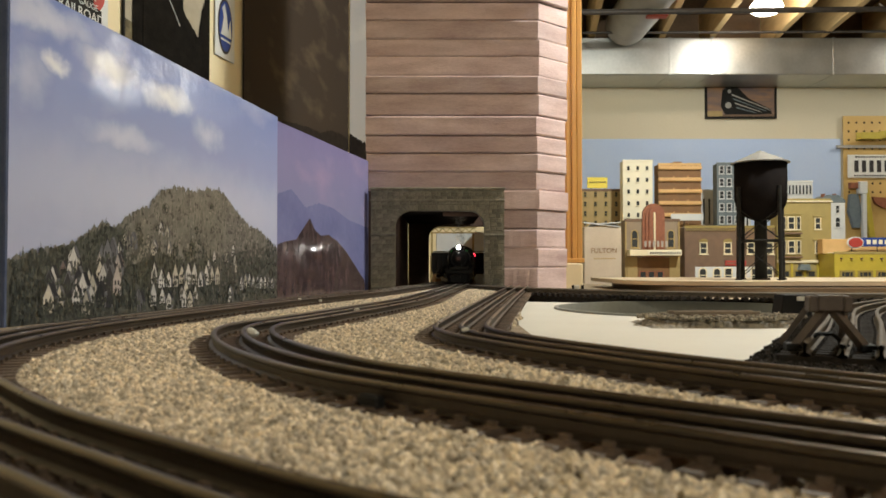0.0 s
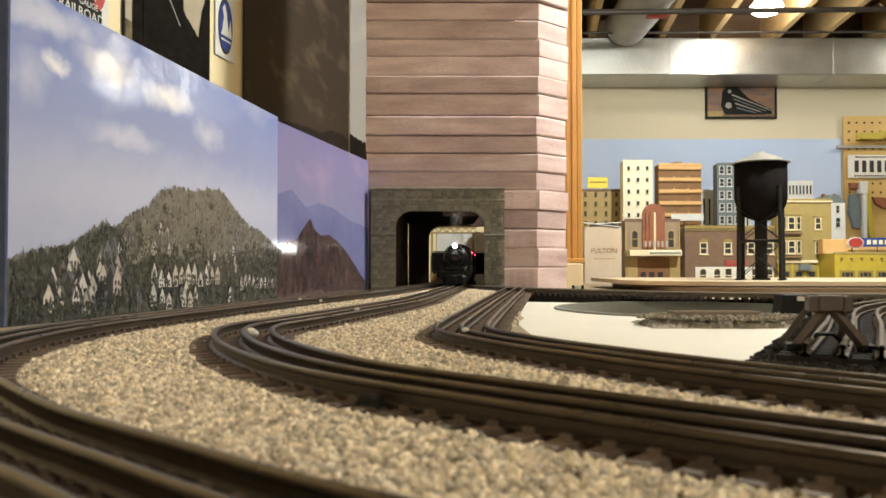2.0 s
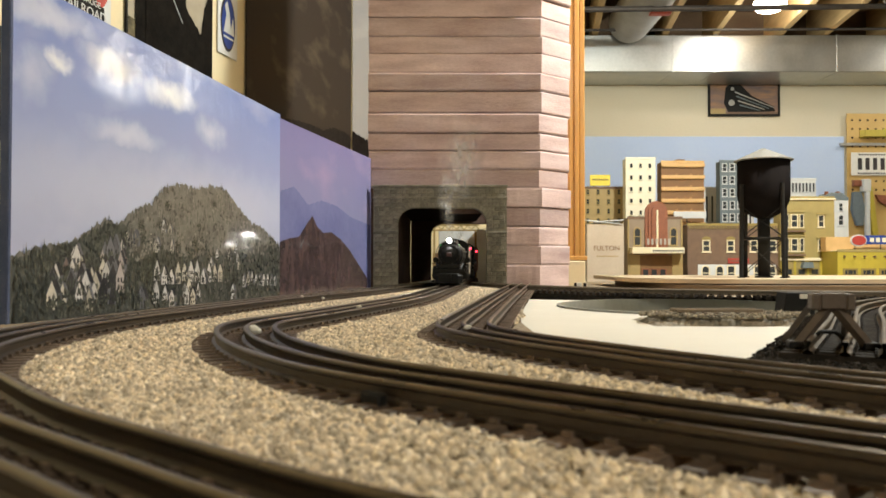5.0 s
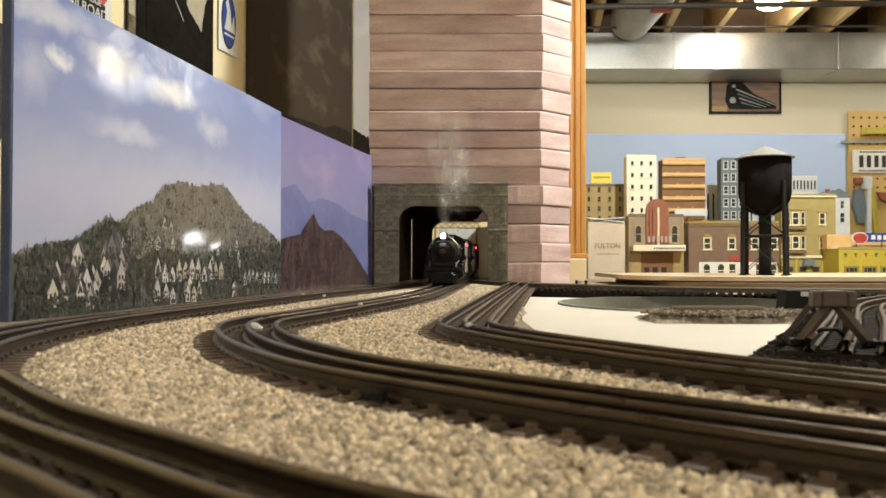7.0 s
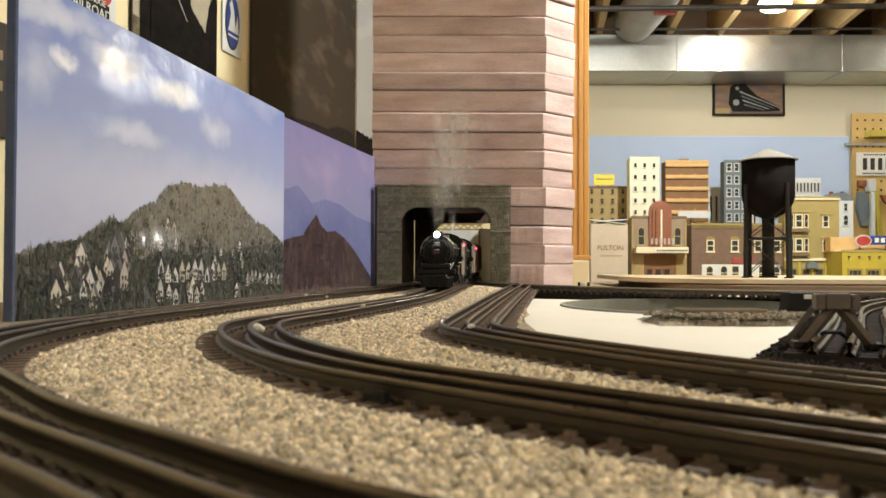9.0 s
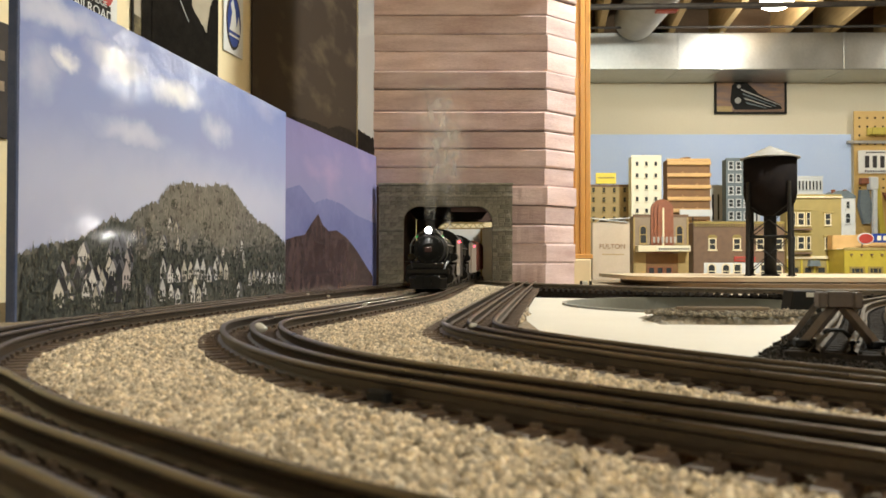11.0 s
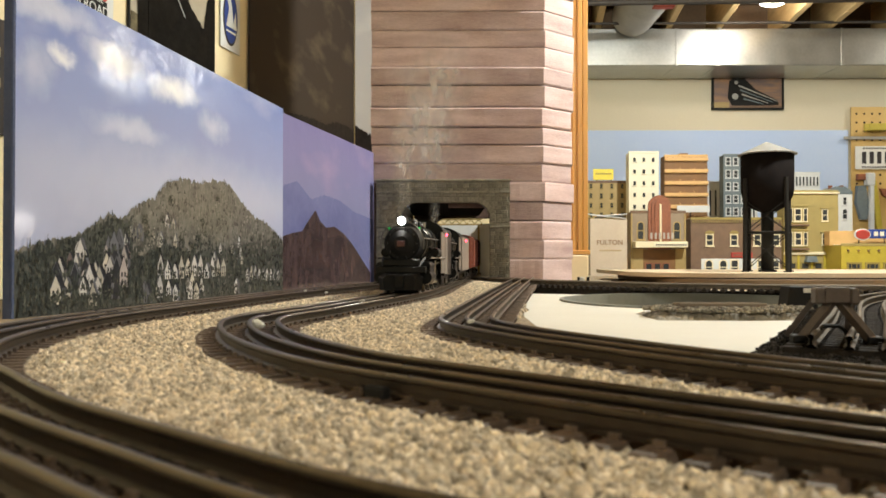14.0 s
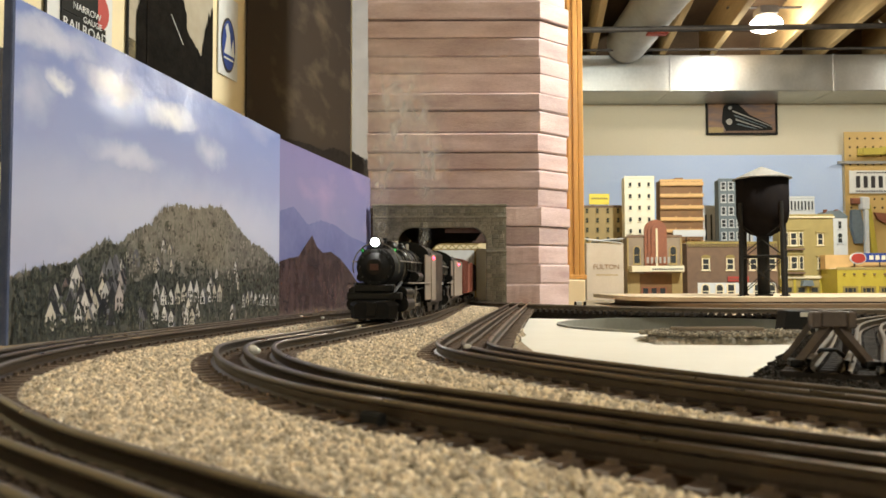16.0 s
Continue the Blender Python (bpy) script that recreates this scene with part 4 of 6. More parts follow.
def town():
    # tan block with a billboard
    t, w, h = building("tan_block", "tan brick model building with a yellow billboard on its roof", 0.5703, 0.7517, 3.2, 0.3605, 0.06, M_TAN, M_BROWN)
    for r in range(4):
        for c in range(4):
            window(t, -w + w * 2 * (c + 0.55) / 4.2, h - 0.034 - r * 0.040, 0.013, 0.022, M_OLIVE)
    s = block("billboard", t, 0.6056 - 0.661, 0.01, h + 0.004, 0.6904 - 0.661, 0.016, h + 0.050, material("billboard_yellow", (0.80, 0.66, 0.06), (0.72, 0.58, 0.05), 0.5), 0.001, "bright yellow billboard")
    bars(s, "lettering", -0.047, 0.022, h + 0.030, 0.007, 8, M_OLIVE, 0.008)
    for x in (-0.04, 0.02):
        block("billboard_leg", t, x - 0.002, 0.012, h - 0.004, x + 0.002, 0.015, h + 0.006, M_BLACK)
    # ivory tower
    t, w, h = building("ivory_tower", "tall ivory model office tower with small square windows", 0.7282, 0.8492, 3.1, 0.4692, 0.05, M_IVORY)
    for r in range(9):
        for c in range(3):
            window(t, -w * 0.62 + c * w * 0.62, h - 0.045 - r * 0.0475, 0.0145, 0.021, M_IVORY, sash=False)
    block("aerial", t, -0.001, 0.05, h - 0.01, 0.001, 0.052, h + 0.010, M_BLACK)
    # banded block of flats
    t, w, h = building("banded_flats", "orange and brown banded model block of flats", 0.8861, 1.062, 3.15, 0.4622, 0.06, M_BAND, M_ORANGE)
    for r in range(6):
        z = h - 0.012 - r * 0.0485
        b = block("balcony", t, -w - 0.001, -0.010, z - 0.013, w + 0.001, 0.001, z, M_ORANGE)
        block("balcony_floor", t, -w, -0.009, z - 0.016, w, 0.0, z - 0.0135, M_ORANGE)
        for c in range(2):
            block("divider", t, -w * 0.30 + c * w * 0.66, -0.006, z, -w * 0.30 + c * w * 0.66 + 0.003, 0.0005, z + 0.006, M_ORANGE)
    block("roof_house", t, -0.016, 0.03, h - 0.006, 0.018, 0.07, h + 0.010, M_BAND)
    block("banner", t, 0.8894 - 0.9433, -0.06, 0.2219 - CITY_Z, 1.02 - 0.9433, -0.055, 0.2489 - CITY_Z, M_PALE, 0.0005, "pale printed banner")
    block("banner_post", t, -0.002, -0.055, 0, 0.002, -0.052, 0.2466 - CITY_Z, M_BLACK)
    # slate tower
    t, w, h = building("slate_tower", "narrow slate blue model tower with bay windows", 1.181, 1.286, 3.3, 0.4847, 0.05, M_SLATE)
    for r in range(8):
        for c in range(3):
            window(t, -w * 0.62 + c * w * 0.62, h - 0.05 - r * 0.054, 0.022, 0.036, M_PALE)
    # pale blocks behind
    for nm, a, b, top, y in (("pale_block", 1.175, 1.258, 0.3879, 3.5), ("pale_annex", 1.338, 1.427, 0.3589, 3.55)):
        t, w, h = building(nm, "pale grey model building far behind the street", a, b, y, top, 0.1, M_PALE)
        for c in range(3):
            window(t, -w * 0.6 + c * w * 0.6, h - 0.16, 0.012, 0.12, M_PALE, sash=False)
    t, w, h = building("colonnade_block", "white model building with a row of columns", 1.512, 1.642, 3.4, 0.4181, 0.1, M_PALE)
    for c in range(8):
        window(t, -w * 0.82 + c * w * 0.235, h - 0.062, 0.011, 0.042, M_PALE, sash=False)
    t, w, h = building("grey_house", "grey model house with a dark hipped roof and chimneys", 1.581, 1.68, 3.2, 0.3133, 0.1, M_PALE, M_SLATE)
    window(t, w * 0.35, h - 0.055, 0.018, 0.034, M_PALE)
    window(t, w * 0.35, h - 0.115, 0.024, 0.046, M_PALE, arched=True)
    bm = bmesh.new()
    prism(bm, [(-w - 0.003, h), (w + 0.003, h), (w * 0.4, h + 0.022), (-w * 0.4, h + 0.022)], 0.1)
    part("hipped_roof", bm, M_SLATE, t)
    for x in (-w * 0.6, w * 0.35):
        block("chimney", t, x, 0.03, h, x + 0.012, 0.045, h + 0.030, M_RUST)
    # theatre
    t, w, h = building("theatre", "brown model cinema with a terracotta arch and a white marquee", 0.6687, 0.8701, 2.82, 0.2124, 0.06, M_STUCCO, M_BROWN)
    for x0, x1 in ((-w, -w + 0.006), (w - 0.006, w)):
        block("pilaster", t, x0, -0.004, 0, x1, 0.001, h - 0.011, M_TAN)
    for nm, hw, top, d in (("outer_arch", 0.041, 0.2684, -0.006), ("middle_arch", 0.030, 0.2601, -0.011), ("inner_arch", 0.019, 0.2497, -0.016)):
        zt = top - CITY_Z
        out = [(-hw, 0.105), (hw, 0.105)] + [(hw * math.cos(math.pi * i / 12), zt - hw + hw * math.sin(math.pi * i / 12)) for i in range(13)]
        bm = bmesh.new()
        prism(bm, out, 0.010, pose(0.004, d, 0))
        part(nm, bm, M_RUST, t, "terracotta arch")
    block("centre_fin", t, 0.001, -0.019, 0.115, 0.008, -0.014, 0.2352 - CITY_Z, M_CREAMTRIM)
    for x in (-w * 0.64, w * 0.68):
        window(t, x, 0.1044 - CITY_Z, 0.028, 0.068, M_TAN, arched=True)
    m = block("marquee", t, -w * 0.93, -0.045, 0.0753 - CITY_Z, w * 0.95, 0.0, 0.0981 - CITY_Z, M_CREAMTRIM, 0.001, "white marquee board")
    block("marquee_face", m, -w * 0.3, -0.048, 0.0753 - CITY_Z + 0.002, w * 0.93, -0.0455, 0.0961 - CITY_Z, M_IVORY)
    bars(m, "lettering", -w * 0.22, w * 0.9, 0.0857 - CITY_Z, 0.006, 14, M_INK, -0.0490)
    bars(t, "sign_letters", -0.040, 0.052, 0.1189 - CITY_Z, 0.022, 6, M_STEEL, -0.030, 0.5)
    block("entrance", t, -w * 0.55, -0.001, 0.0, w * 0.62, 0.003, 0.0691 - CITY_Z, M_BAND)
    for x in (-0.035, -0.004, 0.028):
        window(t, x, 0.004, 0.027, 0.052, M_RUST, -0.002, sash=False)
    for x0, x1 in ((-w * 0.93, -w * 0.55), (w * 0.62, w * 0.95)):
        block("side_panel", t, x0, -0.003, 0.0, x1, 0.001, 0.0732 - CITY_Z, M_TAN)
    # brick shops
    t, w, h = building("brick_shops", "two-storey brown brick model shops with arched windows", 0.9077, 1.256, 2.88, 0.1906, 0.06, M_BROWN, M_OLIVE)
    for i in range(34):
        block("dentil", t, -w + 0.006 + i * (2 * w - 0.012) / 34, -0.006, h - 0.020, -w + 0.010 + i * (2 * w - 0.012) / 34, 0.0005, h - 0.012, M_OLIVE, 0)
    for x in (-0.1039, -0.0127, 0.0742, 0.1442):
        window(t, x, 0.0824 - CITY_Z, 0.030, 0.046, M_CREAMTRIM)
        out = [(0.018 * math.cos(math.pi * i / 8), 0.013 * math.sin(math.pi * i / 8)) for i in range(9)]
        bm = bmesh.new()
        prism(bm, out, 0.005, pose(x, -0.004, 0.0824 - CITY_Z + 0.046))
        part("arch_hood", bm, M_OLIVE, t)
    block("fascia", t, -0.024, -0.006, 0.04 - CITY_Z, 0.055, 0.001, 0.0591 - CITY_Z, M_REDSIGN, 0.0008, "dark red shop fascia")
    bars(t, "lettering", -0.018, 0.05, 0.0495 - CITY_Z, 0.006, 9, M_BROWN, -0.007)
    block("shop_front", t, -w * 0.78, -0.003, 0.0, w * 0.9, 0.001, 0.0358 - CITY_Z, M_PALE)
    for x, ar in ((-0.1082, True), (-0.0551, True), (-0.0127, False), (0.0382, True), (0.087, False), (0.14, True)):
        window(t, x, 0.010, 0.032, 0.058, M_CREAMTRIM, -0.004, ar)
    # yellow bay window building
    t, w, h = building("bay_window_house", "three-storey yellow model house with bay windows", 1.247, 1.449, 2.86, 0.2906, 0.06, M_YELLOW, M_YELLOW)
    block("cornice", t, -w - 0.003, -0.007, h - 0.014, w + 0.003, 0.001, h - 0.008, M_CREAMTRIM)
    for zr in (0.1685, 0.08):
        z = zr - CITY_Z
        b = block("bay", t, -w + 0.006, -0.018, z - 0.008, -w + 0.082, 0.001, z + 0.062, M_OLIVE)
        block("bay_cap", t, -w + 0.003, -0.021, z + 0.060, -w + 0.085, 0.002, z + 0.066, M_YELLOW)
        block("bay_sill", t, -w + 0.003, -0.021, z - 0.012, -w + 0.085, 0.002, z - 0.005, M_BROWN)
        for x, ww in ((-w + 0.017, 0.016), (-w + 0.044, 0.028), (-w + 0.071, 0.016)):
            window(t, x, z + 0.004, ww, 0.050, M_CREAMTRIM, -0.0185)
        window(t, w * 0.50, z + 0.006, 0.024, 0.046, M_CREAMTRIM)
        block("window_hood", t, w * 0.50 - 0.018, -0.006, z + 0.052, w * 0.50 + 0.018, 0.001, z + 0.058, M_YELLOW)
    block("shop_cornice", t, -w - 0.002, -0.008, 0.0505 - CITY_Z, w + 0.002, 0.001, 0.0611 - CITY_Z, M_CREAMTRIM)
    for i in range(5):
        block("shop_pier", t, -w + i * (2 * w - 0.008) / 4, -0.005, 0, -w + 0.008 + i * (2 * w - 0.008) / 4, 0.001, 0.0484 - CITY_Z, M_BRIGHT)
    for i in range(4):
        window(t, -w + 0.004 + (i + 0.5) * (2 * w - 0.008) / 4, 0.008, 0.034, 0.050, M_OLIVE, -0.002)
    bm = bmesh.new()
    prism(bm, [(-0.022, 0.0), (0.022, 0.0), (0.016, 0.022), (-0.016, 0.022)], 0.02, pose(-0.006, -0.020, 0.0232 - CITY_Z))
    part("awning", bm, M_SLATE, t, "pale blue awning")
    # yellow grocery
    t, w, h = building("corner_store", "low yellow model grocery store with a sign on its roof", 1.398, 1.727, 2.74, 0.0904, 0.12, M_BRIGHT, M_YELLOW)
    for x in (-0.1201, -0.0555, 0.0091, 0.0837):
        window(t, x, 0.010, 0.052, 0.048, M_OLIVE, -0.001)
        for dx in (-0.009, 0.009):
            block("glazing_bar", t, x + dx - 0.001, -0.003, 0.014, x + dx + 0.001, 0.0, 0.052, M_OLIVE, 0)
    for i in range(9):
        block("lamp_stub", t, -w + 0.02 + i * 0.036, -0.008, h - 0.028, -w + 0.026 + i * 0.036, 0.0, h - 0.022, M_BROWN, 0)
    block("upper_wall", t, -w - 0.012, 0.06, h - 0.006, w, 0.10, 0.1369 - CITY_Z, M_ORANGE)
    s = block("sign_board", t, 1.503 - 1.563, 0.012, 0.1086 - CITY_Z, w, 0.017, 0.1409 - CITY_Z, M_SIGNBLUE, 0.001, "blue sign board")
    bars(s, "lettering", 1.517 - 1.563, w * 0.9, 0.1247 - CITY_Z, 0.016, 9, M_IVORY, 0.0105)
    bm = bmesh.new()
    zc = 0.1227 - CITY_Z
    prism(bm, [(0.029 * math.cos(2 * math.pi * i / 24), 0.021 * math.sin(2 * math.pi * i / 24)) for i in range(24)], 0.005, pose(1.479 - 1.563, 0.008, zc))
    o = part("oval_sign", bm, M_PALE, t, "white and red oval sign")
    bm = bmesh.new()
    prism(bm, [(0.025 * math.cos(2 * math.pi * i / 24), 0.017 * math.sin(2 * math.pi * i / 24)) for i in range(24)], 0.005, pose(1.479 - 1.563, 0.0055, zc))
    part("oval_face", bm, M_REDSIGN, o)
    for x in (1.467 - 1.563, 1.558 - 1.563):
        block("sign_leg", t, x, 0.013, h - 0.012, x + 0.003, 0.016, 0.1126 - CITY_Z, M_BLACK)
    # carton
    t = empty("carton", "torn whitish cardboard carton with faded lettering", "carton", "", (0.5627, 2.70, CITY_Z))
    w, h = 0.6283 - 0.5627, 0.1772 - CITY_Z
    mc = material("faded_carton", (0.58, 0.50, 0.40), (0.46, 0.38, 0.29), 0.8, 12, 200, 0.2)
    block("box_body", t, -w, 0, 0, w, 0.12, h, mc, 0.002)
    for a, b, z0, z1, rx in ((-w, w * 0.9, h, h + 0.004, 6), (-w * 0.6, w, h + 0.004, h + 0.009, -4)):
        f = block("flap", t, a, -0.006, 0, b, 0.06, 0.003, M_PALE, 0.0005)
        f.matrix_basis = pose(0, 0, (z0 + z1) / 2 + 0.003, rx, rx, 0)
    text_on(t, "lettering", "FULTON", 0.024, M_BAND, pose(0.004, -0.0005, h * 0.60, 90, 0, 0))
    bars(t, "small_lettering", -0.032, 0.045, h * 0.47, 0.005, 10, M_TAN, -0.0006)


town()


M_TANK = material("tank_black", (0.012, 0.010, 0.010), (0.007, 0.006, 0.006), 0.95, 30, 300, 0.1, spec=0.02)
M_ZINC = material("dull_zinc", (0.24, 0.235, 0.22), (0.17, 0.165, 0.155), 0.7, 20, 200, 0.1, metal=0.3)


def water_tower():
    y = 1.95
    zb = 0.004
    t = empty("water_tower", "black model water tower with a pale conical roof", "water tower", "", (0.8084, y, zb))
    Rm, zt, zs, zn = 0.0632, 0.2999 - zb, 0.2123 - zb, 0.1534 - zb
    bm = bmesh.new()
    prof = [(Rm, zt), (Rm, zs)] + [(Rm * math.cos(a) * 0.99 + 0.0, zs - (zs - zn) * math.sin(a)) for a in [math.pi / 2 * i / 8 for i in range(1, 8)]]
    rings = [[bm.verts.new((r * math.cos(2 * math.pi * i / 40), r * math.sin(2 * math.pi * i / 40), z)) for i in range(40)] for r, z in prof]
    for p, q in zip(rings, rings[1:]):
        for i in range(40):
            bm.faces.new((p[i], q[i], q[(i + 1) % 40], p[(i + 1) % 40]))
    bm.faces.new(rings[0])
    bm.faces.new(rings[-1][::-1])
    bmesh.ops.recalc_face_normals(bm, faces=bm.faces)
    part("tank", bm, M_TANK, t, "", True)
    bm = bmesh.new()
    rod(bm, (0, 0, zt), (0, 0, zt + 0.002), Rm * 1.12, 40)
    rod(bm, (0, 0, zt + 0.002), (0, 0, 0.3329 - zb), Rm * 1.11, 40, 0.003)
    part("roof", bm, M_ZINC, t, "pale metal conical roof")
    bm = bmesh.new()
    rod(bm, (0, 0, 0.0), (0, 0, zn + 0.008), 0.0150, 20)
    part("riser_pipe", bm, M_BLACK, t, "", True)
    bm = bmesh.new()
    rod(bm, (0, 0, 0.0), (0, 0, 0.005), 0.022, 24)
    part("base_plate", bm, M_BLACK, t)
    ds = 0.0660
    legs = [(ds * math.cos(a), ds * math.sin(a)) for a in [math.radians(18 + 90 * i) for i in range(4)]]
    for x, yy in legs:
        bm = bmesh.new()
        rod(bm, (x * 1.05, yy * 1.05, 0), (x, yy, zs + 0.026), 0.0052, 10)
        part("leg", bm, M_BLACK, t)
        bm = bmesh.new()
        box(bm, x * 1.05 - 0.007, yy * 1.05 - 0.007, 0, x * 1.05 + 0.007, yy * 1.05 + 0.007, 0.003)
        part("foot", bm, M_BLACK, t)
    for i in range(4):
        a, b = legs[i], legs[(i + 1) % 4]
        for z in (0.1032 - zb,):
            bm = bmesh.new()
            rod(bm, (*a, z), (*b, z), 0.0028, 6)
            part("strut", bm, M_BLACK, t)
        for z0, z1 in ((0.01, 0.1003 - zb), (0.1061 - zb, zs - 0.03)):
            for p, q in ((a, b), (b, a)):
                bm = bmesh.new()
                rod(bm, (*p, z0), (*q, z1), 0.0013, 5)
                part("brace", bm, M_BLACK, t)


water_tower()


def shelf():
    """The raised plywood deck with rounded corner that carries the tower."""
    t = empty("plywood_deck", "raised deck of two plywood sheets with a rounded corner", "deck")
    for nm, x0, y0, y1, z0, z1, r, lab in (("upper_sheet", 0.455, 1.76, 2.36, -0.0065, 0.004, 0.25, "pale edged plywood sheet"), ("lower_sheet", 0.52, 1.715, 2.36, -0.024, -0.0100, 0.20, "brown plywood sheet")):
        out = [(1.9, y0), (1.9, y1), (x0, y1)]
        out += [(x0 + r - r * math.cos(a), y0 + r * 0.9 - r * 0.9 * math.sin(a)) for a in [math.pi / 2 * i / 14 for i in range(15)]]
        bm = bmesh.new()
        f = bm.faces.new([bm.verts.new((x, y, z0)) for x, y in out])
        r_ = bmesh.ops.extrude_face_region(bm, geom=[f])
        bmesh.ops.translate(bm, vec=(0, 0, z1 - z0), verts=[e for e in r_["geom"] if isinstance(e, bmesh.types.BMVert)])
        bmesh.ops.recalc_face_normals(bm, faces=bm.faces)
        part(nm, bm, M_DECKTOP if nm == "upper_sheet" else M_DARKPLY, t, lab)


M_DARKPLY = material("dark_plywood", (0.22, 0.15, 0.085), (0.13, 0.085, 0.05), 0.75, 10, 90, 0.2, stretch=(1, 1, 30))
M_DECKTOP = material("pale_plywood", (0.56, 0.47, 0.34), (0.47, 0.38, 0.26), 0.7, 10, 120, 0.1)
shelf()


# ---------------------------------------------------------------- on the far wall
def far_wall_things():
    t = empty("far_backdrop", "plain pale blue painted backdrop board behind the town", "backdrop")
    block("board", t, 0.8713, 4.935, -0.3, 2.567, 4.946, 0.8577, M_BLUE, 0.002)
    y = 4.935
    t = empty("train_picture", "framed picture of a black steam engine at dusk", "picture", "", (1.924, y, 0))
    w = 2.154 - 1.924
    z0, z1 = 0.9894, 1.23
    for nm, a, b, c, d in (("frame_side", -w, -w + 0.012, z0, z1), ("frame_side", w - 0.012, w, z0, z1), ("frame_rail", -w + 0.012, w - 0.012, z0, z0 + 0.012), ("frame_rail", -w + 0.012, w - 0.012, z1 - 0.012, z1)):
        block(nm, t, a, -0.008, c, b, 0.010, d, M_BLACK)
    block("print", t, -w + 0.012, -0.001, z0 + 0.012, w - 0.012, 0.008, z1 - 0.012, material("dusk_print", (0.36, 0.20, 0.10), (0.12, 0.10, 0.12), 0.5, 8, 30, 0, stretch=(0.6, 1, 3)))
    bm = bmesh.new()
    prism(bm, [(-0.10, z0 + 0.02), (0.20, z0 + 0.03), (0.19, z0 + 0.06), (0.05, z0 + 0.13), (-0.03, z1 - 0.03), (-0.09, z1 - 0.03), (-0.12, z1 - 0.06), (-0.13, z0 + 0.08)], 0.002, pose(0, -0.004, 0))
    o = part("printed_engine", bm, M_BLACK, t)
    for x, z, r, y0, y1 in ((-0.075, z1 - 0.065, 0.012, -0.006, -0.004), (-0.082, z0 + 0.085, 0.020, -0.006, -0.004)):
        bm = bmesh.new()
        rod(bm, (x, y0, z), (x, y1, z), r, 16)
        part("printed_lamp", bm, M_STEEL, o)
    for k in range(4):
        bm = bmesh.new()
        prism(bm, [(-0.06 + 0.01 * k, z0 + 0.150 - 0.028 * k), (0.19 - 0.03 * k, z0 + 0.052 - 0.006 * k), (0.19 - 0.03 * k, z0 + 0.056 - 0.006 * k), (-0.06 + 0.01 * k, z0 + 0.160 - 0.028 * k)], 0.001, pose(0, -0.0052, 0))
        part("printed_shine", bm, M_SLATE if k % 2 else M_STEEL, o)
    block("printed_snow", t, -w + 0.014, -0.0046, z0 + 0.014, -0.12, -0.0014, z0 + 0.048, M_TAN, 0)
    block("printed_ground", t, -0.12, -0.0048, z0 + 0.014, w - 0.014, -0.0016, z0 + 0.026, M_BROWN, 0)
    # pegboard
    peg = material("pegboard_brown", (0.62, 0.42, 0.15), (0.55, 0.36, 0.12), 0.6, 10, 100, 0.1)
    t = empty("pegboard", "brown pegboard with hooks on the far wall", "pegboard", "", (2.576, 4.92, 0))
    block("board", t, 0, 0, -0.2, 1.1, 0.006, 1.004, peg, 0.001)
    bm = bmesh.new()
    for i in range(13):
        for j in range(9):
            rod(bm, (0.035 + i * 0.05, -0.0006, 0.9602 - j * 0.056), (0.035 + i * 0.05, 0.001, 0.9602 - j * 0.056), 0.0075, 6)
    tagged(part("peg_holes", bm, M_DARK, t), kind="stuff")
    M_TOOLY = M_BRIGHT
    for x0, w, za, zb in ((2.717, 0.060, 0.8446, 0.8952), (2.876, 0.069, 0.8482, 0.906)):
        b = empty("parts_bin", "small yellow plastic bin hung on the pegboard", "bin", "bins on the pegboard", (x0, 4.9, 0))
        block("bin_front", b, -w, -0.05, za, w, -0.045, zb - 0.008, M_TOOLY)
        block("bin_back", b, -w, 0.012, za, w, 0.018, zb, M_TOOLY)
        block("bin_floor", b, -w, -0.045, za, w, 0.012, za + 0.004, M_TOOLY)
    b = empty("level_bar", "grey metal rod hung across the pegboard", "tool", "", (0, 4.9, 0))
    block("rod_bar", b, 2.526, 0, 0.7941, 3.089, 0.018, 0.8122, M_STEEL)
    t = empty("licence_plate", "white embossed metal licence plate on the pegboard", "licence plate", "", (2.746, 4.905, 0))
    w = 2.897 - 2.746
    z0, z1 = 0.6029, 0.7508
    block("plate", t, -w, 0, z0, w, 0.006, z1, material("plate_white", (0.80, 0.79, 0.74), (0.72, 0.71, 0.66), 0.45), 0.004)
    bars(t, "number_bars", -w * 0.80, w * 0.80, (z0 + z1) / 2, 0.075, 5, M_INK, -0.003, 0.45)
    bars(t, "small_lettering", -w * 0.7, w * 0.7, z1 - 0.014, 0.010, 12, M_INK, -0.002)
    bars(t, "small_lettering", -w * 0.75, w * 0.75, z0 + 0.014, 0.010, 14, M_INK, -0.002)
    # hanging tools
    t = empty("caulking_gun", "white and yellow handled tool hung on the pegboard", "tool", "", (2.664, 4.85, 0))
    block("head", t, -0.022, 0, 0.4936, 0.030, 0.05, 0.5757, M_PALE, 0.006)
    o = block("handle", t, -0.013, 0.0, 0, 0.014, 0.03, 0.4936 - 0.2079, M_PALE, 0.004)
    o.matrix_basis = pose(0.008, 0, 0.2079)
    o = block("handle", t, -0.018, 0.0, 0, 0.018, 0.03, 0.5293 - 0.2079, M_BRIGHT, 0.004, "yellow handle")
    o.matrix_basis = pose(0.060, 0.004, 0.2079, 0, -7, 0)
    t = empty("tape_roll", "orange and dark tool roll hung on the pegboard", "tool", "", (2.622, 4.87, 0))
    block("top", t, -0.03, 0, 0.5313, 0.03, 0.03, 0.5708, M_RUST, 0.004)
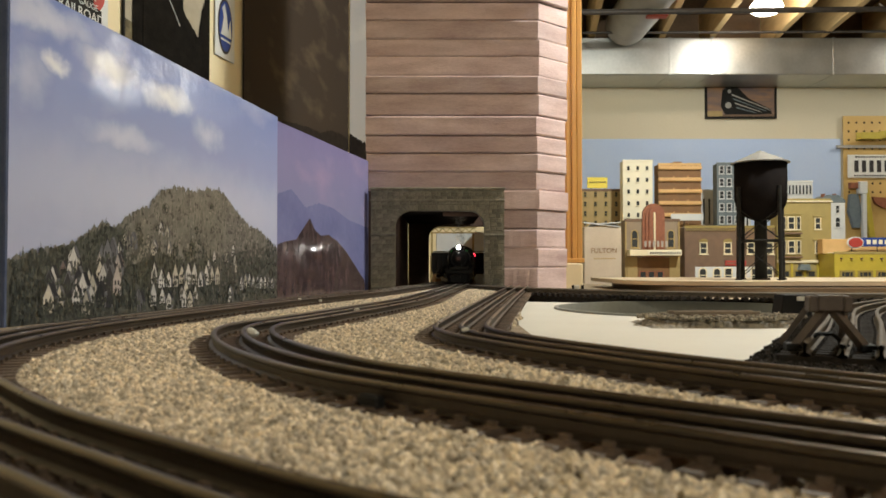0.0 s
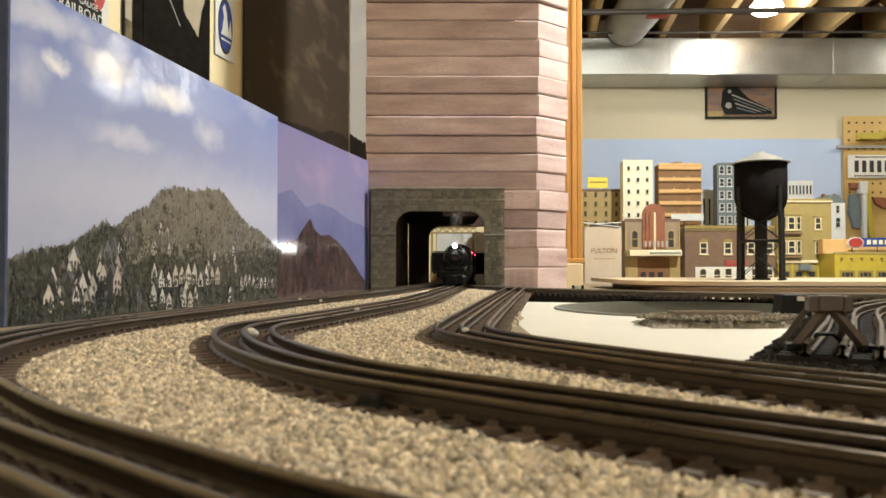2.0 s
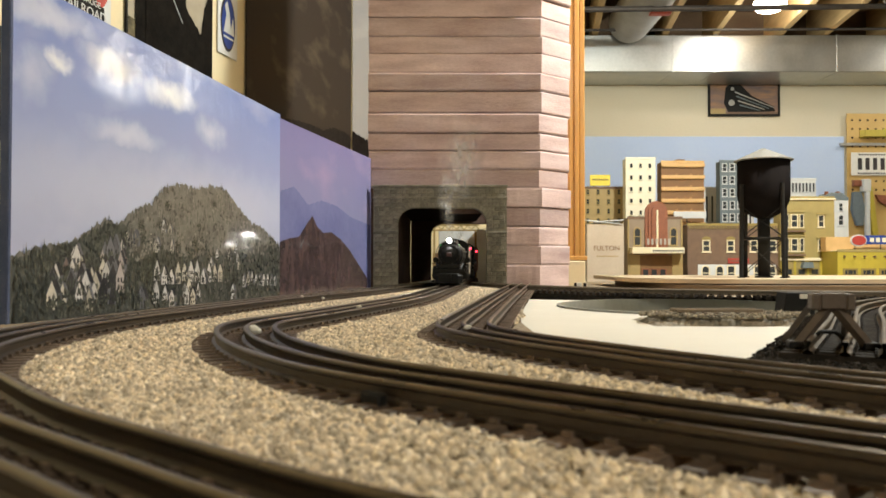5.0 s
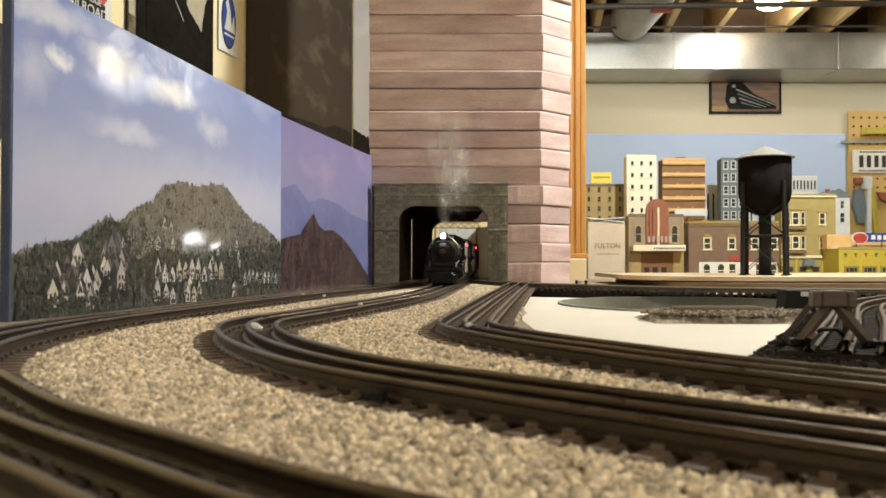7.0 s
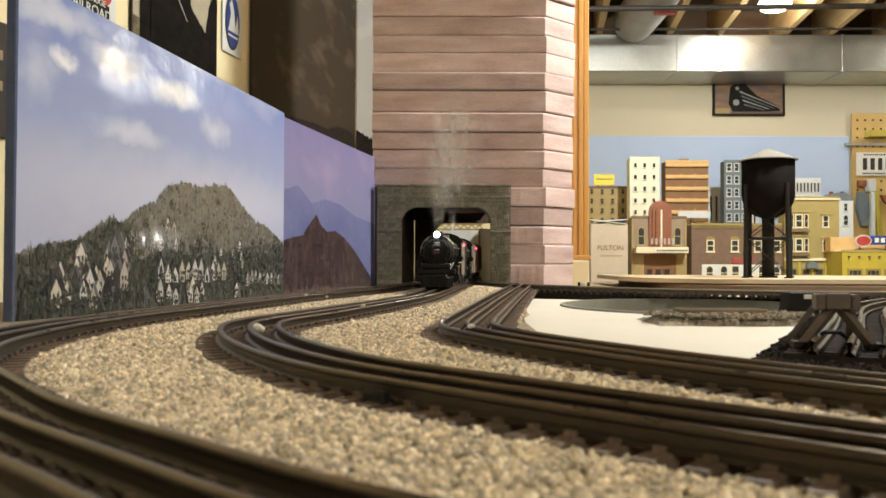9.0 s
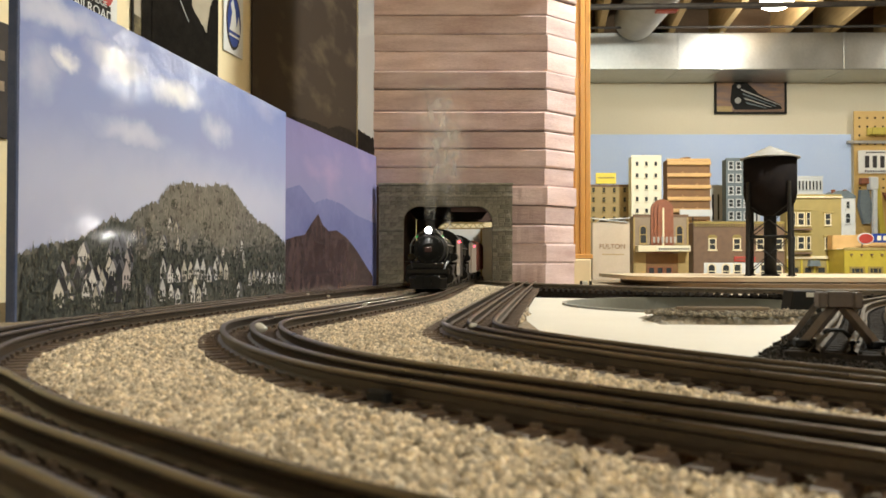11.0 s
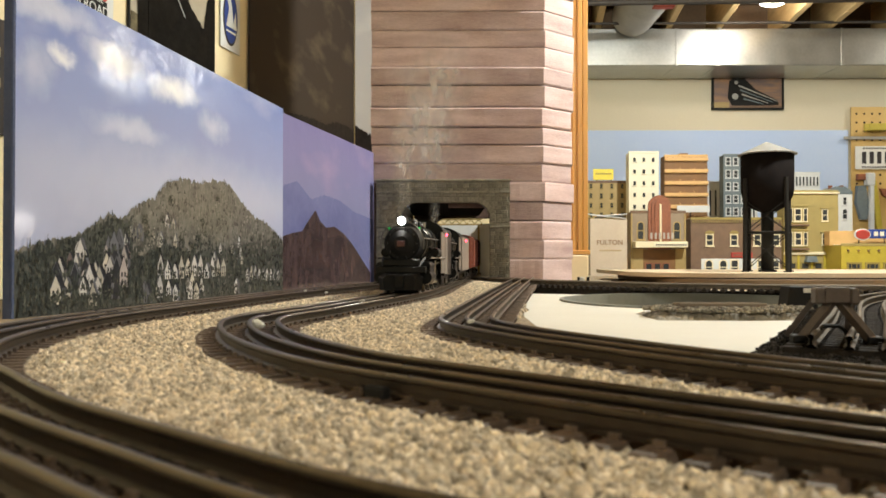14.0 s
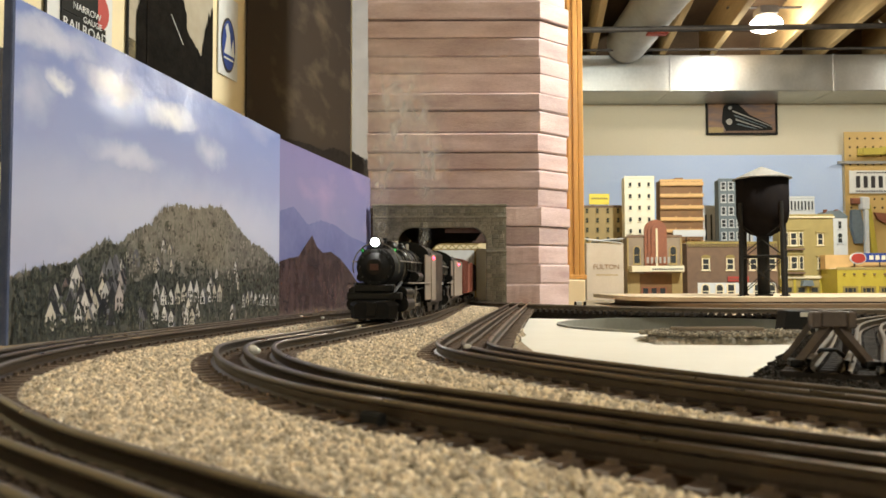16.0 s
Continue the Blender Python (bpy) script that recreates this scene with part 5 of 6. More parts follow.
    bm = bmesh.new()
    prism(bm, [(-0.03, 0.4954), (0.02, 0.4954), (0.04, 0.3879), (0.03, 0.2803), (-0.01, 0.2803), (-0.04, 0.3879)], 0.03)
    part("body", bm, M_SLATE, t)
    t = empty("glove", "folded orange work glove hung on the pegboard", "glove", "", (2.789, 4.88, 0))
    bm = bmesh.new()
    prism(bm, [(-0.05, 0.4784), (0.06, 0.4712), (0.08, 0.4353), (0.02, 0.4065), (-0.03, 0.4353)], 0.02)
    part("cuff", bm, M_RUST, t)


far_wall_things()


# ---------------------------------------------------------------- on the long wall
def long_wall_things():
    def at(Y, z=0):
        return (-1.0 + 0.21 * Y - 0.0 + 0.006, Y - 0.0013, z)
    # tin sign
    t = empty("tin_sign", "black tin sign with white lettering on a white sheet", "sign", "signs on the long wall", at(1.446), SLANT)
    block("sheet", t, -0.096, 0.0005, 0.46, 0.088, 0.003, 0.74, M_PALE, 0.0006, "white backing sheet")
    block("sheet_edge", t, -0.102, 0.0, 0.46, -0.096, 0.004, 0.74, M_BLACK, 0.0006)
    block("plate", t, -0.064, -0.003, 0.470, 0.064, 0.0005, 0.543, M_BLACK, 0.001)
    block("upper_plate", t, -0.064, -0.003, 0.543, 0.040, 0.0005, 0.72, M_BLACK, 0.001)
    for words, x, z, sz in (("NARROW", 0.006, 0.560, 0.0180), ("GAUGE", 0.022, 0.542, 0.0165), ("RAILROAD", 0.003, 0.521, 0.0265)):
        text_on(t, "lettering", words, sz, M_PALE, pose(x, -0.0042, z, 90, 0, 0))
    bm = bmesh.new()
    prism(bm, [(0.040 * math.cos(2 * math.pi * i / 24), 0.040 * math.sin(2 * math.pi * i / 24)) for i in range(24)], 0.002, pose(0.035, -0.0018, 0.575))
    part("red_disc", bm, M_REDSIGN, t, "red disc")
    # a dark sign, of which the backdrop leaves a strip
    t = empty("dark_sign", "dark wall sign with pale lettering beside the backdrop", "sign", "signs on the long wall", at(1.175), SLANT)
    block("plate", t, -0.09, 0, 0.24, 0.088, 0.004, 0.430, M_INK, 0.001)
    bars(t, "lettering", -0.05, 0.078, 0.375, 0.016, 6, M_STUCCO, -0.001, 0.5)
    bars(t, "lettering", -0.05, 0.078, 0.325, 0.016, 6, M_STUCCO, -0.001, 0.5)
    # photograph
    t = empty("train_poster", "dark sepia poster of a steam train under trees", "poster", "", at(1.755), SLANT)
    block("sheet", t, -0.175, 0, 0.385, 0.175, 0.004, 0.93, material("sepia_sky", (0.42, 0.38, 0.30), (0.32, 0.285, 0.215), 0.8, 8, 40, 0, spec=0.1), 0.0006)
    block("sheet_edge", t, -0.179, -0.001, 0.385, -0.1735, 0.004, 0.93, M_BLACK, 0.0006)
    mdk = material("sepia_dark", (0.016, 0.014, 0.012), (0.006, 0.0055, 0.005), 0.9, 30, 120, 0, spec=0.03)
    mgr = material("sepia_grass", (0.20, 0.17, 0.10), (0.06, 0.05, 0.035), 0.8, 40, 160, 0, spec=0.1)
    rnd = random.Random(4)

    def ragged(nm, x0, x1, z0, tops, mat, y, jag):
        out = [(x0, z0), (x1, z0)]
        for i in range(25):
            u = 1 - i / 24
            out.append((x0 + (x1 - x0) * u, np.interp(u, [k / (len(tops) - 1) for k in range(len(tops))], tops) + rnd.uniform(-jag, jag)))
        bm = bmesh.new()
        prism(bm, out, 0.0006, pose(0, y, 0))
        part(nm, bm, mat, t)
    ragged("printed_grass", -0.173, 0.173, 0.387, (0.552, 0.548, 0.53, 0.52, 0.515), mgr, -0.0012, 0.004)
    ragged("printed_tree", 0.105, 0.173, 0.40, (0.55, 0.64, 0.70, 0.74), mdk, -0.0020, 0.016)
    ragged("printed_tree", -0.150, -0.095, 0.45, (0.62, 0.69, 0.66), mdk, -0.0028, 0.016)
    ragged("printed_carriage", 0.0, 0.140, 0.47, (0.68, 0.665, 0.635, 0.615, 0.60, 0.585), mdk, -0.0036, 0.003)
    ragged("printed_engine", -0.115, 0.045, 0.455, (0.72, 0.80, 0.815, 0.80, 0.755, 0.72, 0.68), mdk, -0.0044, 0.006)
    bm = bmesh.new()
    rod(bm, (-0.022, -0.0046, 0.655), (0.030, -0.0046, 0.600), 0.0011, 5)
    part("printed_rod", bm, M_PALE, t)
    # oval sign
    t = empty("oval_plaque", "white card with a dark blue oval emblem", "sign", "signs on the long wall", at(2.005), SLANT)
    block("card", t, -0.050, 0, 0.583, 0.054, 0.003, 0.80, M_PALE, 0.0006)
    bm = bmesh.new()
    prism(bm, [(0.038 * math.cos(2 * math.pi * i / 28), 0.073 * math.sin(2 * math.pi * i / 28)) for i in range(28)], 0.0015, pose(0, -0.0016, 0.668))
    o = part("oval", bm, M_INK, t, "dark blue oval")
    bm = bmesh.new()
    prism(bm, [(0.034 * math.cos(2 * math.pi * i / 28), 0.066 * math.sin(2 * math.pi * i / 28)) for i in range(28)], 0.0015, pose(0, -0.0024, 0.668))
    part("oval_field", bm, M_SIGNBLUE, o)
    block("caption_band", o, -0.026, -0.0034, 0.628, 0.026, -0.0022, 0.633, M_PALE, 0)
    bm = bmesh.new()
    prism(bm, [(-0.026, 0.642), (0.030, 0.642), (0.024, 0.690), (0.012, 0.655), (0.004, 0.700), (-0.002, 0.712), (-0.008, 0.725), (-0.020, 0.712), (-0.012, 0.690), (-0.020, 0.66)], 0.0012, pose(0, -0.0034, 0))
    part("emblem", bm, M_PALE, o)
    # dark cloud print, folded round the corner; two tones for its shaded and lit sides
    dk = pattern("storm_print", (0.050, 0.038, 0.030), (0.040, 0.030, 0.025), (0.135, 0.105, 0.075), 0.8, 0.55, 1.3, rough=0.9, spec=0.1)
    t = empty("storm_backdrop", "dark printed storm sky hung on the wall", "backdrop", "", at(2.11), SLANT)
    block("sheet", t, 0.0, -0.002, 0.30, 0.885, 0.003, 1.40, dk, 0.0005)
    hills = [(0.0, 0.40), (0.2, 0.455), (0.26, 0.487), (0.35, 0.497), (0.46, 0.505), (0.58, 0.505), (0.68, 0.532), (0.80, 0.537), (0.884, 0.528)]
    printed(hills, 0.010, "printed_hill", M_DARK, t, 0.31, 0.004, 7, -0.0032)
    # the same print in lighter colours: brighter light on this side is painted in
    lt = pattern("storm_print_lit_side", (0.55, 0.53, 0.52), (0.45, 0.44, 0.45), (0.62, 0.60, 0.58), 0.8, 0.55, 1.3, rough=0.9, spec=0.1)
    t = empty("cloud_sheet", "storm cloud print on the end wall, lightened as its lit side", "backdrop", "", (-0.372, 2.985, 0))
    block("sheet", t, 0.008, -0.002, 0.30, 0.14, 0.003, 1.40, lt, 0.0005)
    printed([(0.008, 0.555), (0.04, 0.535), (0.09, 0.505), (0.138, 0.49)], 0.008, "printed_hill", M_DARK, t, 0.31, 0.003, 9, -0.0032)


long_wall_things()


# ---------------------------------------------------------------- beyond the tunnel
def beyond():
    t = empty("white_cabinet", "white painted cabinet seen through the tunnel", "cabinet", "", (0.0594, 2.6, -0.024))
    block("body", t, -0.023 - 0.0594, 0, 0, 0.2029 - 0.0594, 0.2, 0.1549 + 0.024, M_PALE, 0.002)
    t = empty("red_poster", "faded red poster board behind the tunnel", "poster", "", (-0.0247, 2.58, -0.024))
    block("panel", t, -0.018, 0, 0, 0.018, 0.01, 0.098, M_BAND, 0.001)
    t = empty("lattice_girder", "cream lattice girder of a model bridge beyond the tunnel", "girder", "", (0.035, 2.42, 0))
    for z0, z1 in ((0.142, 0.1465), (0.1585, 0.164)):
        block("chord", t, -0.075, 0, z0, 0.071, 0.012, z1, M_TAN, 0.0005)
    for k in range(6):
        bm = bmesh.new()
        x = -0.072 + k * 0.024
        rod(bm, (x, 0.005, 0.146), (x + 0.012, 0.005, 0.159), 0.0014, 5)
        rod(bm, (x + 0.012, 0.005, 0.159), (x + 0.024, 0.005, 0.146), 0.0014, 5)
        part("lattice", bm, M_OLIVE, t)
    for x in (-0.073, 0.0575):
        block("girder_post", t, x, 0.001, -0.024, x + 0.006, 0.011, 0.1425, M_TAN, 0.0005)


beyond()


# ---------------------------------------------------------------- beside the tracks
def bumper():
    t = empty("bumper_stop", "dark brown plastic track bumper standing on the spur", "track bumper", "", (0.216, 0.430, 0), -14)
    mb = material("bumper_plastic", (0.13, 0.098, 0.080), (0.09, 0.067, 0.054), 0.6, 60, 500, 0.15)
    block("beam", t, -0.0066, -0.005, 0.0146, 0.0066, 0.006, 0.0235, mb, 0.0008)
    for s in (-1, 1):
        block("buffer_block", t, s * 0.0088 - 0.0024, -0.0055, 0.0140, s * 0.0088 + 0.0024, 0.008, 0.0232, mb, 0.001)
        bm = bmesh.new()
        rod(bm, (s * 0.002, 0, 0.0155), (s * 0.0190, -0.002, -0.0072), 0.0031, 4)
        part("front_leg", bm, mb, t)
        bm = bmesh.new()
        rod(bm, (s * 0.009, 0.004, 0.018), (s * 0.017, 0.045, -0.0072), 0.0022, 4)
        part("rear_brace", bm, mb, t)
        block("foot", t, s * 0.0190 - 0.004, -0.006, -0.0076, s * 0.0190 + 0.004, 0.006, -0.0035, M_BLACK, 0.0006)
    bm = bmesh.new()
    for p, q in (((-0.012, 0.008, -0.006), (-0.004, 0.010, 0.001)), ((-0.004, 0.010, 0.001), (0.004, 0.010, 0.001)), ((0.004, 0.010, 0.001), (0.012, 0.008, -0.006))):
        rod(bm, p, q, 0.0012, 6)
    part("cross_yoke", bm, M_BLACK, t)


bumper()
M_CINDER = material("black_cinders", (0.05, 0.042, 0.034), (0.012, 0.010, 0.009), 0.9, 200, 900, 0.3, islands=0.7, spec=0.12)
M_RUBBLE = material("grey_rubble", (0.46, 0.40, 0.30), (0.13, 0.115, 0.09), 0.85, 150, 900, 0.3, islands=0.6)
rocks("cinders", 90000, (0.15, 0.66, 0.33, 0.95), 0.00095, M_CINDER, "black cinder ballast round the spur", "cinders", 21, zbase=-0.0115,
      keep=lambda x, y: ((LINE_S.near(x, y) < 0.046) | ((LINE_S.near(x, y) < 0.12) & (x > np.interp(y, LINE_S.q[:, 1], LINE_S.q[:, 0])))) & (LINE_C.near(x, y) > 0.034), full=True)


def outside_pit(x, y):
    """Keeps the bank clear of the round pit."""
    d = math.hypot(x - PIT[0], y - PIT[1])
    f = max(1.0, (PIT[2] + 0.006) / d)
    return PIT[0] + (x - PIT[0]) * f, PIT[1] + (y - PIT[1]) * f


bm = bmesh.new()
rows = []
for i in range(61):
    x, y, a = LINE_D.at(0.30 + (LINE_D.length - 0.30) * i / 60)
    rows.append([bm.verts.new((*outside_pit(x - math.sin(a) * u, y + math.cos(a) * u), z)) for u, z in ((-0.035, -0.0238), (-0.031, -0.0122), (0.040, -0.0122), (0.050, -0.0238))])
for p, q in zip(rows, rows[1:]):
    for k in range(4):
        bm.faces.new((p[k], q[k], q[(k + 1) % 4], p[(k + 1) % 4]))
bmesh.ops.recalc_face_normals(bm, faces=bm.faces)
tagged(link_mesh("cinder_bank", bm, M_CINDER), "low bank of black cinders under the yard track", "cinders", "", "structure")
bm = bmesh.new()
box(bm, 0.012, -0.110, -0.0235, 0.66, 0.042, -0.0125, m=pose(0.205, 0.395, 0, 0, 0, 59))
tagged(link_mesh("cinder_bed", bm, M_CINDER), "bed of black cinders under the spur", "cinders", "", "structure")


def rubble():
    """A low bank of rubble with a short length of old rail on it."""
    t = empty("rubble_bank", "low bank of dark rubble carrying old track", "rubble bank", "", (0.2748, 0.76, -0.0185))
    bm = bmesh.new()
    bmesh.ops.create_grid(bm, x_segments=50, y_segments=16, size=0.5)
    for v in bm.verts:
        x, y = v.co.x * 2, v.co.y * 2
        e = max(0.0, 1 - abs(x) ** 2.6) * max(0.0, 1 - abs(y) ** 2)
        v.co = Vector((x * 0.080, y * 0.045, 0.0105 * e ** 0.7 + 0.0020 * noise.noise((x * 30, y * 20, 0)) * (e > 0)))
    part("mound", bm, M_RUBBLE, t)
    for y in (-0.008, 0.010):
        bm = bmesh.new()
        box(bm, -0.050, y - 0.0010, 0.011, 0.036, y + 0.0010, 0.0138, 0.0003, m=pose(0, 0, 0, 0, 0, 2))
        part("old_rail", bm, M_STUCCO, t)
    for i in range(8):
        block("old_tie", t, -0.046 + i * 0.011, -0.014, 0.0085, -0.042 + i * 0.011, 0.016, 0.011, M_TIE, 0.0003)


rubble()
rocks("rubble", 9000, (0.19, 0.36, 0.70, 0.83), 0.0016, M_RUBBLE, "loose grey and black rubble on the white board", "rubble", 23, zbase=-0.0100,
      keep=lambda x, y: (((x - 0.2748) / 0.082) ** 2 + ((y - 0.76) / 0.045) ** 2 < 1.0) & (((x - 0.2748) / 0.05) ** 2 + ((y - 0.76) / 0.018) ** 2 > 0.7))
t_ = empty("control_box", "small black plastic control box with a white label", "control box", "", (0.372, 0.82, -0.0185))
bm = bmesh.new()
vs = box(bm, -0.0175, -0.012, 0, 0.0175, 0.012, 0.028, 0.001)
for v in bm.verts:
    if v.co.z > 0.014:
        v.co.x *= 0.78
part("case", bm, M_BLACK, t_)
block("label_plate", t_, 0.000, -0.0135, 0.0215, 0.0125, -0.0118, 0.0262, M_WHITE, 0.0003, "white label")
block("mount", t_, -0.030, -0.014, -0.0005, 0.020, 0.014, 0.0008, M_STEEL, 0.0002)
bm = bmesh.new()
prism(bm, [(-0.028, -0.0015), (-0.018, 0.0025), (-0.004, 0.0042), (0.010, 0.003), (0.022, 0.0015), (0.030, -0.0015)], 0.02, pose(-0.041, 0.355, -0.0108))
tagged(link_mesh("brown_clod", bm, material("brown_clod", (0.22, 0.11, 0.045), (0.13, 0.065, 0.03), 0.9, 120, 900, 0.6, 0.001)), "flat brown clod lying in the ballast", "clod")

for x, y, z, r in ((-0.153, 0.96, -0.004, 0.0016), (-0.168, 0.90, 0.0008, 0.0014), (-0.078, 0.695, 0.0004, 0.0017), (-0.205, 0.77, -0.003, 0.0015), (-0.122, 0.49, -0.003, 0.0034), (0.0135, 0.47, 0.0008, 0.0016)):
    bm = bmesh.new()
    bmesh.ops.create_icosphere(bm, subdivisions=2, radius=r)
    for v in bm.verts:
        v.co *= 1 + 0.35 * noise.noise(v.co * 600 + Vector((x * 90, y, 0)))
        v.co.x *= 1.4
    o = link_mesh("plaster_chip", bm, M_WHITE)
    o.matrix_basis = pose(x, y, z)
    tagged(o, "small white plaster chip lying on the track", "chip", "chips on the track")
bm = bmesh.new()
vs = box(bm, -0.0048, -0.0022, -0.0075, 0.0048, 0.0022, -0.0030, 0.0008, m=pose(-0.0245, 0.263, -0.001, 0, 0, -40))
tagged(link_mesh("rail_joiner", bm, M_BLACK), "dark plastic rail joiner clipped to the outer rail", "rail joiner")

t_ = empty("switch_stand", "small black switch stand beside the yard track", "switch stand", "", (0.2618, 1.50, -0.024))
block("base", t_, -0.018, -0.010, 0, 0.018, 0.010, 0.010, M_BLACK, 0.001)
for x in (-0.010, 0.008):
    block("post", t_, x, -0.003, 0.009, x + 0.005, 0.003, 0.026, M_BLACK, 0.0006)
block("target", t_, -0.006, -0.005, 0.018, 0.004, -0.002, 0.026, M_PALE, 0.0005, "pale target plate")


# ---------------------------------------------------------------- the train
M_LOCO = material("engine_black", (0.010, 0.0097, 0.0093), (0.005, 0.005, 0.005), 0.33, 60, 600, 0.1, 0.0003, spec=0.22)
M_SMOKEBOX = material("graphite_grey", (0.013, 0.0125, 0.012), (0.007, 0.0068, 0.0066), 0.5, 60, 600, 0.15, 0.0003, spec=0.15)
# pale trim, and the light reflected by cab and tender sides as colour
M_TENDER = material("grey_trim_and_sheen", (0.30, 0.25, 0.21), (0.24, 0.20, 0.165), 0.45, 20, 300, 0.05)
M_ROD = material("bright_rods", (0.55, 0.52, 0.48), (0.42, 0.40, 0.37), 0.3, metal=0.85)
M_GEAR = material("dull_gear", (0.20, 0.19, 0.17), (0.12, 0.11, 0.10), 0.35, metal=0.8)
M_WHEEL = material("wheel_black", (0.035, 0.033, 0.031), (0.02, 0.019, 0.018), 0.45)
M_TYRE = material("wheel_tyre", (0.40, 0.38, 0.35), (0.30, 0.28, 0.26), 0.3, metal=0.85)
M_BOXCAR = material("boxcar_red", (0.23, 0.062, 0.037), (0.17, 0.046, 0.028), 0.6, 20, 300, 0.08)
M_HEADLIGHT = material("lit_headlight", (1, 0.98, 0.92), (1, 0.98, 0.92), 0.3, bump=0, glow=(1.0, 0.97, 0.90, 240))
M_DIM = material("dim_headlight", (1, 0.98, 0.92), (1, 0.98, 0.92), 0.3, bump=0, glow=(1.0, 0.97, 0.90, 4))
M_GREEN = material("green_marker", (0.02, 0.4, 0.08), (0.02, 0.4, 0.08), 0.3, bump=0, glow=(0.02, 0.6, 0.10, 0.35))
M_REDLAMP = material("red_marker", (0.6, 0.02, 0.03), (0.6, 0.02, 0.03), 0.3, bump=0, glow=(1.0, 0.03, 0.06, 14))
M_COAL = material("coal", (0.02, 0.02, 0.02), (0.008, 0.008, 0.008), 0.5, 200, 700, 1.0, 0.003)
SPIN = []                      # (part, radius, place on its thing)
RODS = []


def wheelset(parent, x, r, gauge=0.0175, name="wheel_set", spokes=0):
    """An axle with two flanged wheels; it turns about its own y axis."""
    bm = bmesh.new()
    rod(bm, (0, -gauge - 0.003, 0), (0, gauge + 0.003, 0), 0.0018, 8)
    for s in (-1, 1):
        y = s * gauge
        rod(bm, (0, y - 0.0022, 0), (0, y + 0.0022, 0), r, 26, slot=1)
        rod(bm, (0, y - s * 0.0022, 0), (0, y - s * 0.0034, 0), r + 0.0012, 26, slot=1)
        if spokes:
            for k in range(spokes):
                a = 2 * math.pi * k / spokes
                rod(bm, (0, y + s * 0.0026, 0), (r * 0.86 * math.cos(a), y + s * 0.0026, r * 0.86 * math.sin(a)), r * 0.055, 5)
            rod(bm, (-r * 0.25, y + s * 0.003, -r * 0.75), (r * 0.25, y + s * 0.003, -r * 0.75), r * 0.17, 6)
        rod(bm, (0, y, 0), (0, y + s * 0.0036, 0), r * 0.26, 10)
        rod(bm, (0, y, 0), (0, y + s * 0.0024, 0), r * 0.86, 24)
    o = part(name, bm, [M_WHEEL, M_TYRE], parent)
    o.matrix_basis = pose(x, 0, r)
    SPIN.append((o, r, x))
    return o


def ring_y(bm, x, r, z, tube, a0, a1, n=14):
    """A bent handrail in the plane across the engine."""
    pts = [(x, r * math.cos(a0 + (a1 - a0) * k / n), z + r * math.sin(a0 + (a1 - a0) * k / n)) for k in range(n + 1)]
    for p, q in zip(pts, pts[1:]):
        rod(bm, p, q, tube, 5)


